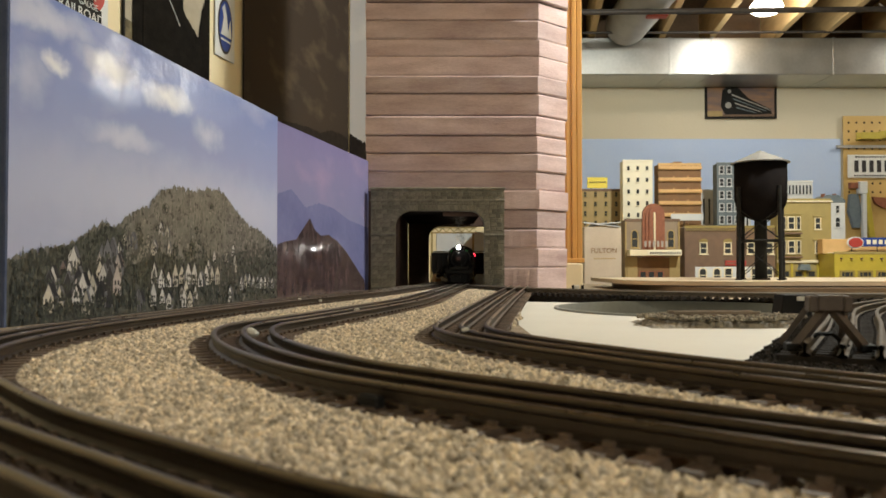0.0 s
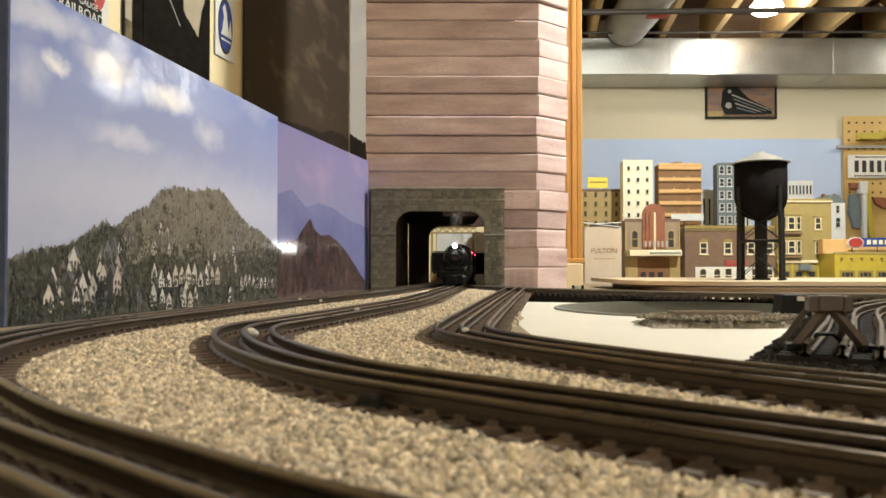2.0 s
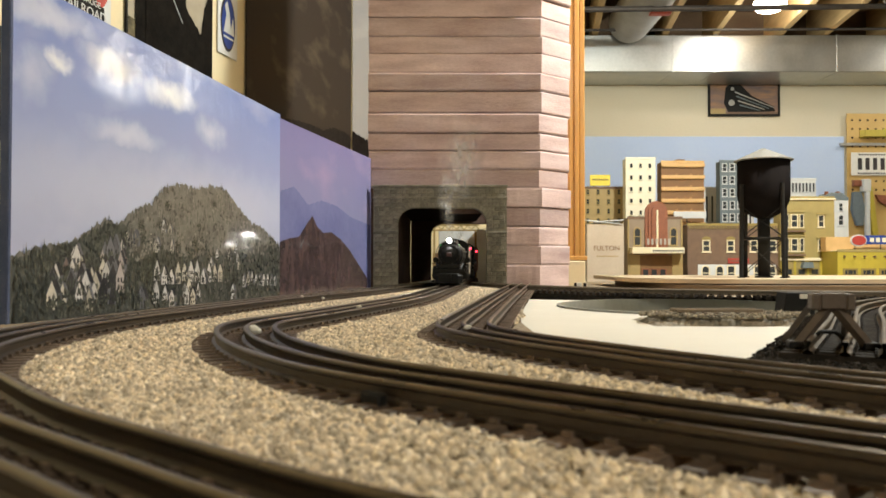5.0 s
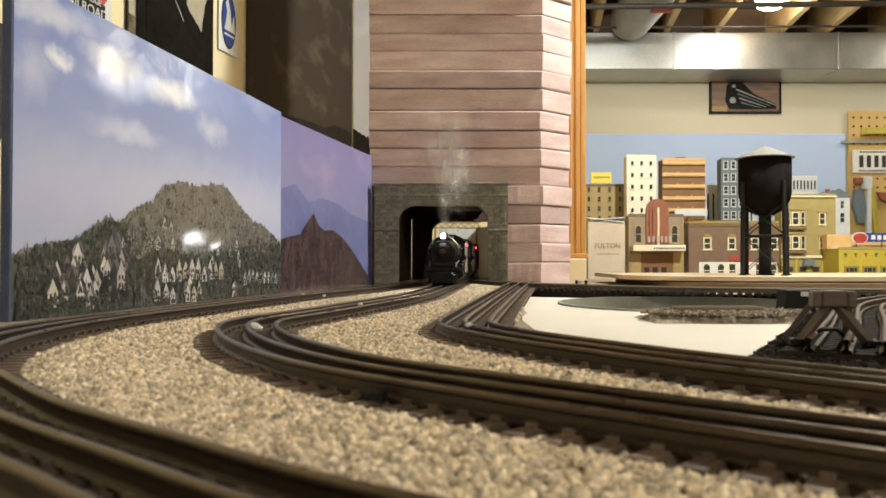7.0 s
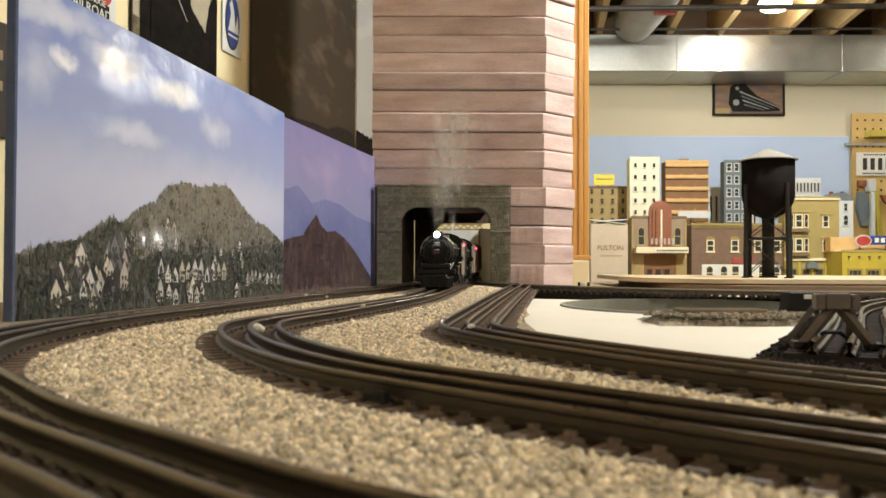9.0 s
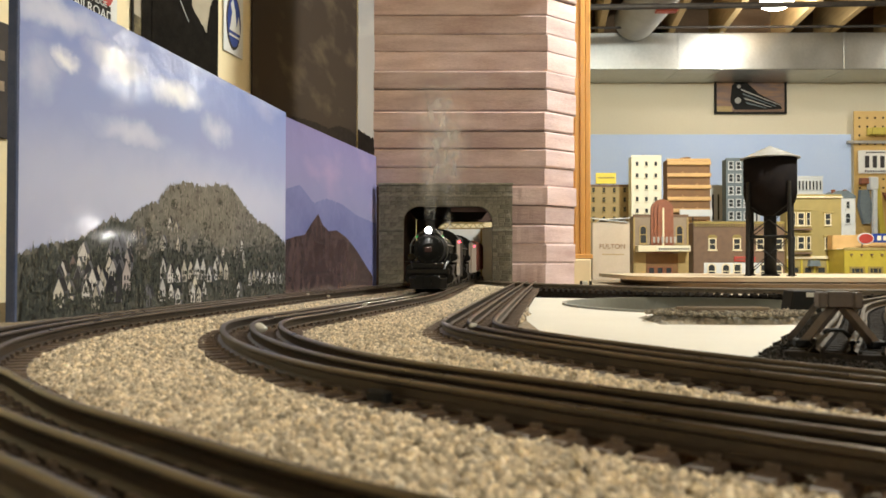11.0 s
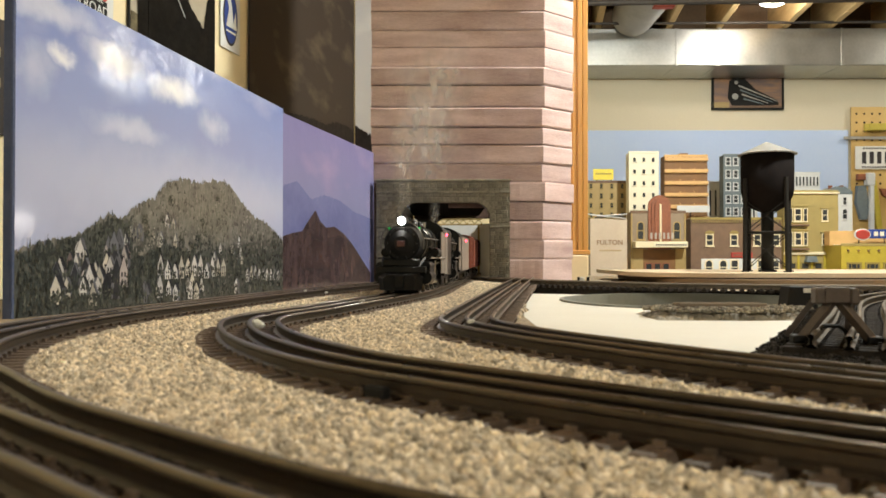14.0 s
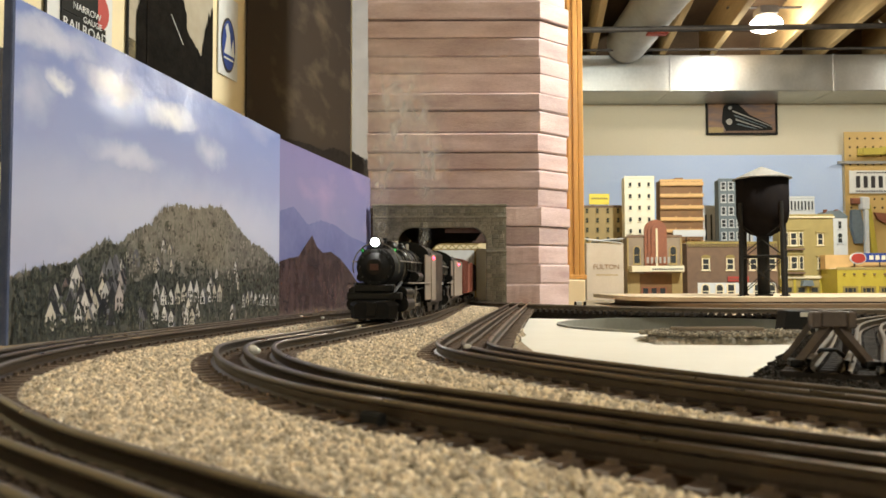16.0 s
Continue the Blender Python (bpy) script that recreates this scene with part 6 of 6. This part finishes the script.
def engine(name, label, lit):
    """A heavy black steam engine. x runs forward, z up from the rail heads; the origin is under its middle."""
    t = empty(name, label, "steam locomotive", "engines of the train")
    zc, R = 0.0560, 0.0205
    bm = bmesh.new()
    rod(bm, (-0.036, 0, zc), (0.040, 0, zc), R + 0.0022, 32)
    part("boiler", bm, M_LOCO, t, "", True)
    for x in (-0.028, -0.008, 0.014, 0.036):
        bm = bmesh.new()
        rod(bm, (x - 0.0013, 0, zc), (x + 0.0013, 0, zc), R + 0.0030, 32)
        part("boiler_band", bm, M_SMOKEBOX, t)
    bm = bmesh.new()
    rod(bm, (0.040, 0, zc), (0.078, 0, zc), R, 32)
    part("smokebox", bm, M_SMOKEBOX, t, "graphite grey smokebox")
    bm = bmesh.new()
    rod(bm, (0.078, 0, zc), (0.0800, 0, zc), R * 0.97, 32, R * 0.90)
    rod(bm, (0.0800, 0, zc), (0.0835, 0, zc), R * 0.72, 28, R * 0.40)
    d = part("smokebox_door", bm, M_SMOKEBOX, t)
    for k in range(10):
        a = 2 * math.pi * k / 10
        bm = bmesh.new()
        rod(bm, (0.0795, 0.82 * R * math.cos(a), zc + 0.82 * R * math.sin(a)), (0.0822, 0.82 * R * math.cos(a), zc + 0.82 * R * math.sin(a)), 0.0012, 6)
        part("door_dog", bm, M_LOCO, d)
    block("number_plate", d, 0.0832, -0.0045, zc - 0.0036, 0.0846, 0.0045, zc + 0.0030, material("red_plate", (0.07, 0.018, 0.014), (0.045, 0.012, 0.01), 0.5), 0.0004, "red number plate")
    # headlight
    bm = bmesh.new()
    rod(bm, (0.0680, 0, 0.0815), (0.0800, 0, 0.0815), 0.0062, 18)
    box(bm, 0.066, -0.003, 0.0755, 0.078, 0.003, 0.079)
    h = part("headlight", bm, M_LOCO, t)
    bm = bmesh.new()
    bmesh.ops.create_uvsphere(bm, u_segments=16, v_segments=10, radius=0.0043, matrix=pose(0.0795, 0, 0.0815))
    part("headlight_lens", bm, M_HEADLIGHT if lit else M_DIM, h, "glowing lens" if lit else "faintly lit lens", True)
    for s in (-1, 1):
        bm = bmesh.new()
        rod(bm, (0.062, s * 0.0175, 0.0735), (0.067, s * 0.0175, 0.0735), 0.0024, 10)
        m_ = part("marker_lamp", bm, M_LOCO, t)
        bm = bmesh.new()
        bmesh.ops.create_uvsphere(bm, u_segments=8, v_segments=6, radius=0.0016, matrix=pose(0.0674, s * 0.0175, 0.0735))
        part("marker_lens", bm, M_GREEN, m_, "green glowing lens")
    bm = bmesh.new()
    ring_y(bm, 0.076, R + 0.0045, zc, 0.0007, -0.25, math.pi + 0.25, 22)
    part("front_handrail", bm, M_GEAR, t, "dull wire handrail")
    for s in (-1, 1):
        bm = bmesh.new()
        rod(bm, (-0.036, s * (R + 0.0048), zc + 0.006), (0.076, s * (R + 0.0048), zc + 0.006), 0.0007, 5)
        part("handrail", bm, M_ROD, t, "bright wire handrail")
        for x in (-0.030, -0.01, 0.015, 0.045):
            bm = bmesh.new()
            rod(bm, (x, s * R, zc + 0.006), (x, s * (R + 0.0052), zc + 0.006), 0.0007, 5)
            part("rail_post", bm, M_LOCO, t)
        block("running_board", t, -0.038, s * 0.0275 - 0.0065, 0.0385, 0.066, s * 0.0275 + 0.0035, 0.0402, M_LOCO, 0.0003)
        bm = bmesh.new()
        rod(bm, (-0.038, s * 0.0312, 0.0394), (0.066, s * 0.0312, 0.0394), 0.0008, 5)
        part("board_edge", bm, M_TENDER, t, "pale edge of the running board")
        bm = bmesh.new()
        rod(bm, (0.0665, s * 0.0245, 0.0400), (0.0850, s * 0.0200, 0.0285), 0.0017, 4)
        part("front_step", bm, M_SMOKEBOX, t)
        bm = bmesh.new()
        rod(bm, (0.044, s * 0.0255, 0.0175), (0.072, s * 0.0255, 0.0175), 0.0078, 18)
        rod(bm, (0.043, s * 0.0262, 0.0300), (0.072, s * 0.0262, 0.0300), 0.0055, 16)
        box(bm, 0.046, s * 0.0255 - 0.0065, 0.0175, 0.070, s * 0.0255 + 0.0055, 0.0300)
        part("cylinder", bm, M_LOCO, t)
        for x, z0, z1 in ((0.050, 0.040, 0.068), (0.021, 0.051, 0.072), (0.004, 0.040, 0.066), (-0.018, 0.040, 0.070)):
            bm = bmesh.new()
            n_ = 6
            pts = [(x, s * (R + 0.0032) * math.sqrt(max(0.05, 1 - ((z - zc) / (R + 0.0032)) ** 2)), z) for z in [z0 + (z1 - z0) * k / n_ for k in range(n_ + 1)]]
            for p, q in zip(pts, pts[1:]):
                rod(bm, p, q, 0.0008, 5)
            part("boiler_pipe", bm, M_GEAR, t, "dull bent pipe")
        bm = bmesh.new()
        rod(bm, (-0.034, s * (R + 0.003), zc - 0.006), (0.040, s * (R + 0.003), zc - 0.003), 0.0009, 5)
        part("boiler_pipe", bm, M_LOCO, t)
        bm = bmesh.new()
        rod(bm, (0.013, s * 0.0300, 0.046), (0.034, s * 0.0300, 0.046), 0.0052, 14)
        part("air_tank", bm, M_LOCO, t)
        bm = bmesh.new()
        rod(bm, (-0.02, s * 0.0262, 0.034), (0.044, s * 0.0262, 0.030), 0.0009, 5)
        rod(bm, (0.020, s * 0.0285, 0.036), (0.026, s * 0.0285, 0.014), 0.0011, 5)
        rod(bm, (0.034, s * 0.0285, 0.031), (0.030, s * 0.0285, 0.012), 0.0013, 5)
        part("valve_gear", bm, M_ROD, t, "bright valve gear")
    # top fittings
    bm = bmesh.new()
    rod(bm, (0.060, 0, zc + R - 0.002), (0.060, 0, 0.0865), 0.0062, 18, 0.0068)
    part("chimney", bm, M_SMOKEBOX, t)
    for x, r, hh in ((0.026, 0.0085, 0.0855), (-0.014, 0.0075, 0.0850)):
        bm = bmesh.new()
        rod(bm, (x, 0, zc + R - 0.002), (x, 0, hh - 0.003), r, 18, r * 0.93)
        rod(bm, (x, 0, hh - 0.003), (x, 0, hh), r * 0.93, 18, r * 0.5)
        part("dome", bm, M_LOCO, t, "", True)
    bm = bmesh.new()
    rod(bm, (-0.026, 0.006, zc + R), (-0.026, 0.006, 0.0845), 0.0022, 8)
    part("whistle", bm, M_ROD, t)
    bm = bmesh.new()
    rod(bm, (0.002, 0, zc + R), (0.002, 0, 0.0835), 0.0016, 6)
    bmesh.ops.create_uvsphere(bm, u_segments=10, v_segments=6, radius=0.0036, matrix=pose(0.002, 0, 0.0835))
    part("bell", bm, M_ROD, t)
    # cab
    out = [(-0.0285, 0.034), (-0.0285, 0.070)] + [(-0.0285 * math.cos(math.pi * k / 12), 0.070 + 0.0165 * math.sin(math.pi * k / 12)) for k in range(1, 12)] + [(0.0285, 0.070), (0.0285, 0.034)]
    bm = bmesh.new()
    prism(bm, out, 0.0085, pose(-0.036, 0, 0, 0, 0, 90))
    c = part("cab", bm, M_LOCO, t)
    bm = bmesh.new()
    pts = [(-0.0355, x, z) for x, z in out]
    for p, q in zip(pts, pts[1:]):
        rod(bm, p, q, 0.0009, 5)
    part("cab_edge", bm, M_TENDER, c, "pale beading round the cab front")
    for s in (-1, 1):
        block("cab_side", c, -0.0472, s * 0.0290 - 0.0006, 0.0200, -0.0190, s * 0.0290 + 0.0006, 0.0720, M_TENDER, 0.0003, "cab side, its lit sheen put in as plain warm grey")
        block("cab_wing", c, -0.0365, s * 0.0268 - 0.0018, 0.034, -0.0192, s * 0.0268 + 0.0016, 0.0715, M_LOCO, 0.0003)
    out2 = [(-0.030 * math.cos(math.pi * k / 12), 0.0705 + 0.0175 * math.sin(math.pi * k / 12)) for k in range(13)]
    bm = bmesh.new()
    prism(bm, out2, 0.0115, pose(-0.034, 0, 0, 0, 0, 90))
    part("cab_roof", bm, M_LOCO, c)
    for s in (-1, 1):
        for x in (-0.0405,):
            block("cab_window", c, x - 0.003, s * 0.0287 - 0.0004, 0.052, x + 0.003, s * 0.0287 + 0.0004, 0.066, M_GLASS, 0.0002)
        block("front_window", c, -0.0357, s * 0.0225 - 0.003, 0.058, -0.0350, s * 0.0225 + 0.003, 0.069, M_GLASS, 0.0002)
    block("frame", t, -0.045, -0.0125, 0.012, 0.078, 0.0125, 0.036, M_LOCO, 0.001)
    # pilot
    block("pilot_beam", t, 0.076, -0.0285, 0.0225, 0.0865, 0.0285, 0.0300, M_LOCO, 0.001)
    out = [(-0.024, 0.0035), (0.024, 0.0035), (0.026, 0.0180), (0.020, 0.0230), (-0.020, 0.0230), (-0.026, 0.0180)]
    bm = bmesh.new()
    prism(bm, out, 0.0085, pose(0.0925, 0, 0, 0, 0, 90))
    for v in bm.verts:
        if v.co.x > 0.088:
            v.co.y *= 0.72
            v.co.z = 0.0035 + (v.co.z - 0.0035) * 0.86
    part("pilot", bm, M_SMOKEBOX, t, "dark grey cast pilot")
    block("drop_coupler", t, 0.0905, -0.0052, 0.006, 0.0942, 0.0052, 0.0200, M_LOCO, 0.0006)
    block("pump_housing", t, 0.0775, -0.0215, 0.0300, 0.0855, 0.0215, 0.0385, M_LOCO, 0.0015)
    # wheels
    for x in (0.036, 0.0055, -0.0250):
        wheelset(t, x, 0.0148, name="driving_wheel", spokes=12)
    wheelset(t, 0.070, 0.0078, name="leading_wheel")
    wheelset(t, -0.0395, 0.0060, name="trailing_wheel")
    for s in (-1, 1):
        bm = bmesh.new()
        box(bm, -0.0280, -0.0008, -0.0015, 0.039, 0.0008, 0.0015, 0.0003)
        for x in (-0.0250, 0.0055, 0.036):
            rod(bm, (x, -0.0013, 0), (x, 0.0013, 0), 0.0024, 8)
        o = part("side_rod", bm, M_ROD, t, "bright side rod")
        RODS.append((o, s * 0.0222, 0.0148, 0.0070, 0.0 if s > 0 else 1.571))
        bm = bmesh.new()
        rod(bm, (0.0, s * 0.0240, 0.0160), (0.046, s * 0.0252, 0.0175), 0.0011, 6)
        part("main_rod", bm, M_ROD, t)
    return t


def tender(label, half=0.047, panel=(0.016, 0.0466), lamp_x=0.036):
    t = empty("tender", label, "locomotive tender", "tenders of the train")
    out = [(-0.028, 0.0165), (-0.0285, 0.0745), (-0.0255, 0.0780), (0.0255, 0.0780), (0.0285, 0.0745), (0.028, 0.0165)]
    bm = bmesh.new()
    prism(bm, out, 2 * half, pose(half, 0, 0, 0, 0, 90))
    b = part("tank", bm, M_LOCO, t)
    for s in (-1, 1):
        # the panel paints the reflected light on the tank's side
        block("side_panel", b, panel[0], s * 0.0288 - 0.0006, 0.0185, panel[1], s * 0.0288 + 0.0006, 0.0740, M_TENDER, 0.0003, "side panel, its lit sheen put in as plain warm grey")
    bm = bmesh.new()
    bmesh.ops.create_grid(bm, x_segments=20, y_segments=8, size=0.5)
    for v in bm.verts:
        e = (1 - abs(v.co.x * 2) ** 4) * (1 - abs(v.co.y * 2) ** 4)
        v.co = Vector((0.004 + v.co.x * 1.7 * half, v.co.y * 0.048, 0.0777 + e * 0.006 + 0.0015 * noise.noise(v.co * 18)))
    part("coal_load", bm, M_COAL, t, "heap of black coal")
    bm = bmesh.new()
    bmesh.ops.create_uvsphere(bm, u_segments=12, v_segments=8, radius=0.0018, matrix=pose(lamp_x, 0.0300, 0.0692))
    part("marker_lamp", bm, M_REDLAMP, t, "red glowing marker lamp", True)
    block("frame", t, -half - 0.0005, -0.024, 0.0125, half + 0.0005, 0.024, 0.0170, M_LOCO, 0.0005)
    for x in (0.021 - half, half - 0.021):
        for s in (-1, 1):
            block("truck_side", t, x - 0.016, s * 0.0225 - 0.0015, 0.005, x + 0.016, s * 0.0225 + 0.0015, 0.0128, M_LOCO, 0.0008)
        for dx in (-0.0098, 0.0098):
            wheelset(t, x + dx, 0.0072)
    return t


def boxcar(label, mat, name="boxcar", L=0.108):
    t = empty(name, label, "freight car", "cars of the train")
    block("body", t, -L, -0.0290, 0.0200, L, 0.0290, 0.0800, mat, 0.0006)
    out = [(-0.0300, 0.0795), (-0.0300, 0.0805), (0.0, 0.0850), (0.0300, 0.0805), (0.0300, 0.0795)]
    bm = bmesh.new()
    prism(bm, out, 2 * L + 0.004, pose(L + 0.002, 0, 0, 0, 0, 90))
    part("roof", bm, mat, t)
    block("roof_walk", t, -L, -0.005, 0.0850, L, 0.005, 0.0862, M_LOCO, 0.0003)
    for s in (-1, 1):
        for k in range(15):
            x = -L + 0.003 + k * (2 * L - 0.006) / 14
            if abs(x) < 0.020:
                continue
            block("rib", t, x - 0.0016, s * 0.0300 - 0.0012, 0.0205, x + 0.0016, s * 0.0300 + 0.0010, 0.0795, mat, 0.0004)
        d = block("door", t, -0.020, s * 0.0302 - 0.0012, 0.0215, 0.020, s * 0.0302 + 0.0012, 0.0770, mat, 0.0006)
        block("door_track", d, -0.040, s * 0.0310 - 0.0012, 0.0772, 0.022, s * 0.0310 + 0.0012, 0.0790, M_LOCO, 0.0002)
    block("ladder", t, L + 0.0002, 0.014, 0.024, L + 0.0016, 0.024, 0.077, M_LOCO, 0.0002)
    block("underframe", t, -L + 0.003, -0.013, 0.0135, L - 0.003, 0.013, 0.0200, M_LOCO, 0.0005)
    for x in (0.033 - L, L - 0.033):
        for s in (-1, 1):
            block("truck_side", t, x - 0.018, s * 0.0225 - 0.0015, 0.005, x + 0.018, s * 0.0225 + 0.0015, 0.0120, M_LOCO, 0.0008)
        block("bolster", t, x - 0.006, -0.021, 0.0085, x + 0.006, 0.021, 0.0135, M_LOCO, 0.0005)
        for dx in (-0.0115, 0.0115):
            wheelset(t, x + dx, 0.0072)
    return t


# thing, distance of its middle behind the lead engine's nose, half its wheelbase
TRAIN = [
    (engine("steam_locomotive", "black model steam engine with a bright headlight leading the train", True), 0.094, 0.050),
    (tender("black tender with painted grey sheen and red marker behind the lead engine"), 0.1885, 0.026),
    (engine("steam_locomotive", "black model steam engine helping as second engine of the train", False), 0.343, 0.050),
    (tender("long black tender with painted grey sheen and red marker behind the helper engine", 0.092, (-0.089, 0.066), -0.012), 0.485, 0.060),
    (boxcar("rust red ribbed model boxcar behind the engines", M_BOXCAR, L=0.150), 0.733, 0.110),
    (boxcar("black ribbed model boxcar following in the tunnel", M_LOCO), 0.996, 0.075),
]
# the nose of the lead engine: seconds, length along its track
NOSE = [(0, 0.736), (0.5, 0.766), (2, 0.866), (4, 1.000), (6, 1.125), (8, 1.247), (10, 1.377), (11.5, 1.478), (12.5, 1.531), (14, 1.602), (15, 1.643), (15.5, 1.666), (16, 1.689)]


def smoke():
    """Thin smoke: rigid, wavy veils that fade out towards their rims and drift with the engine."""
    m = bpy.data.materials.new("thin_smoke")
    m.use_nodes = True
    n, link = m.node_tree.nodes, m.node_tree.links.new
    bsdf = n["Principled BSDF"]
    bsdf.inputs["Base Color"].default_value = (0.85, 0.84, 0.82, 1)
    bsdf.inputs["Roughness"].default_value = 1.0
    bsdf.inputs["Specular IOR Level"].default_value = 0.0
    co = n.new("ShaderNodeTexCoord")
    grad = n.new("ShaderNodeTexGradient")
    grad.gradient_type = "SPHERICAL"
    link(co.outputs["UV"], grad.inputs["Vector"])
    tex = n.new("ShaderNodeTexNoise")
    tex.inputs["Scale"].default_value, tex.inputs["Detail"].default_value = 2.2, 5
    tex.inputs["Distortion"].default_value = 0.8
    info = n.new("ShaderNodeObjectInfo")
    add = n.new("ShaderNodeVectorMath")
    add.operation = "MULTIPLY_ADD"
    add.inputs[1].default_value = (40, 40, 40)
    link(info.outputs["Random"], add.inputs[0])
    link(co.outputs["UV"], add.inputs[2])
    link(add.outputs[0], tex.inputs["Vector"])
    mr = n.new("ShaderNodeMapRange")
    mr.inputs["From Min"].default_value, mr.inputs["From Max"].default_value = 0.35, 0.75
    mr.inputs["To Max"].default_value = 0.74
    link(tex.outputs["Fac"], mr.inputs["Value"])
    mul = n.new("ShaderNodeMath")
    mul.operation = "MULTIPLY"
    link(mr.outputs[0], mul.inputs[0])
    link(grad.outputs["Fac"], mul.inputs[1])
    link(mul.outputs[0], bsdf.inputs["Alpha"])
    wisps = []
    rnd = random.Random(12)
    for k in range(6):
        u = k / 5
        w, h = 0.010 + 0.040 * u, 0.024 + 0.040 * u
        bm = bmesh.new()
        uv = bm.loops.layers.uv.new("UVMap")
        bmesh.ops.create_grid(bm, x_segments=14, y_segments=14, size=1.0)
        for f in bm.faces:
            for lp in f.loops:
                lp[uv].uv = (lp.vert.co.x, lp.vert.co.y)
        for v in bm.verts:
            x, z = v.co.x, v.co.y
            v.co = Vector((x * w, 0.25 * w * (1 - x * x) + 0.3 * w * noise.noise((x * 1.3 + k * 5, z * 1.3, 0)), z * h))
        o = link_mesh("smoke_wisp", bm, m, None, "", True)
        o.visible_shadow = False
        tagged(o, "thin pale smoke wisp over the engine's chimney", "smoke", "wisps of smoke")
        wisps.append((o, u, rnd.uniform(0, 6.28), 0.034))
    for k in (0, 2, 3, 4):
        o = new("smoke_wisp", wisps[k][0].data)
        o.visible_shadow = False
        tagged(o, "thin pale smoke wisp over the helper engine's chimney", "smoke", "wisps of smoke")
        wisps.append((o, k / 5, rnd.uniform(0, 6.28), 0.283))
    return wisps


WISPS = smoke()


def motions():
    ts, knots = zip(*NOSE)
    fit = np.polyfit(ts, knots, 5)
    times = [0.4 * i for i in range(41)]
    for thing, back, half in TRAIN:
        rows = []
        for t in times:
            s = np.polyval(fit, t) - back
            xa, ya, _ = LINE_B.at(s + half)
            xb, yb, _ = LINE_B.at(s - half)
            rows.append((t, pose((xa + xb) / 2, (ya + yb) / 2, 0, 0, 0, math.degrees(math.atan2(ya - yb, xa - xb)))))
        walk(thing, rows)
    s0 = np.polyval(fit, 0.0)
    for o, r, x in SPIN:
        walk(o, [(t, pose(x, 0, r) @ Matrix.Rotation((np.polyval(fit, t) - s0) / r, 4, "Y")) for t in times])
    for o, y, r, crank, phase in RODS:
        walk(o, [(t, pose(crank * math.sin((np.polyval(fit, t) - s0) / r + phase), y, r + crank * math.cos((np.polyval(fit, t) - s0) / r + phase))) for t in times])
    for o, u, ph, back in WISPS:
        rows = []
        for t in times:
            s = np.polyval(fit, t) - back - 0.070 * u * u
            x, y, _ = LINE_B.at(s)
            sway = 0.016 * u * math.sin(1.3 * t + ph)
            rows.append((t, pose(x + sway + 0.012 * u * u, y, 0.104 + 0.160 * u + 0.004 * math.sin(2.1 * t + ph), 0, 0, 14 * math.sin(0.7 * t + ph))))
        walk(o, rows)


motions()
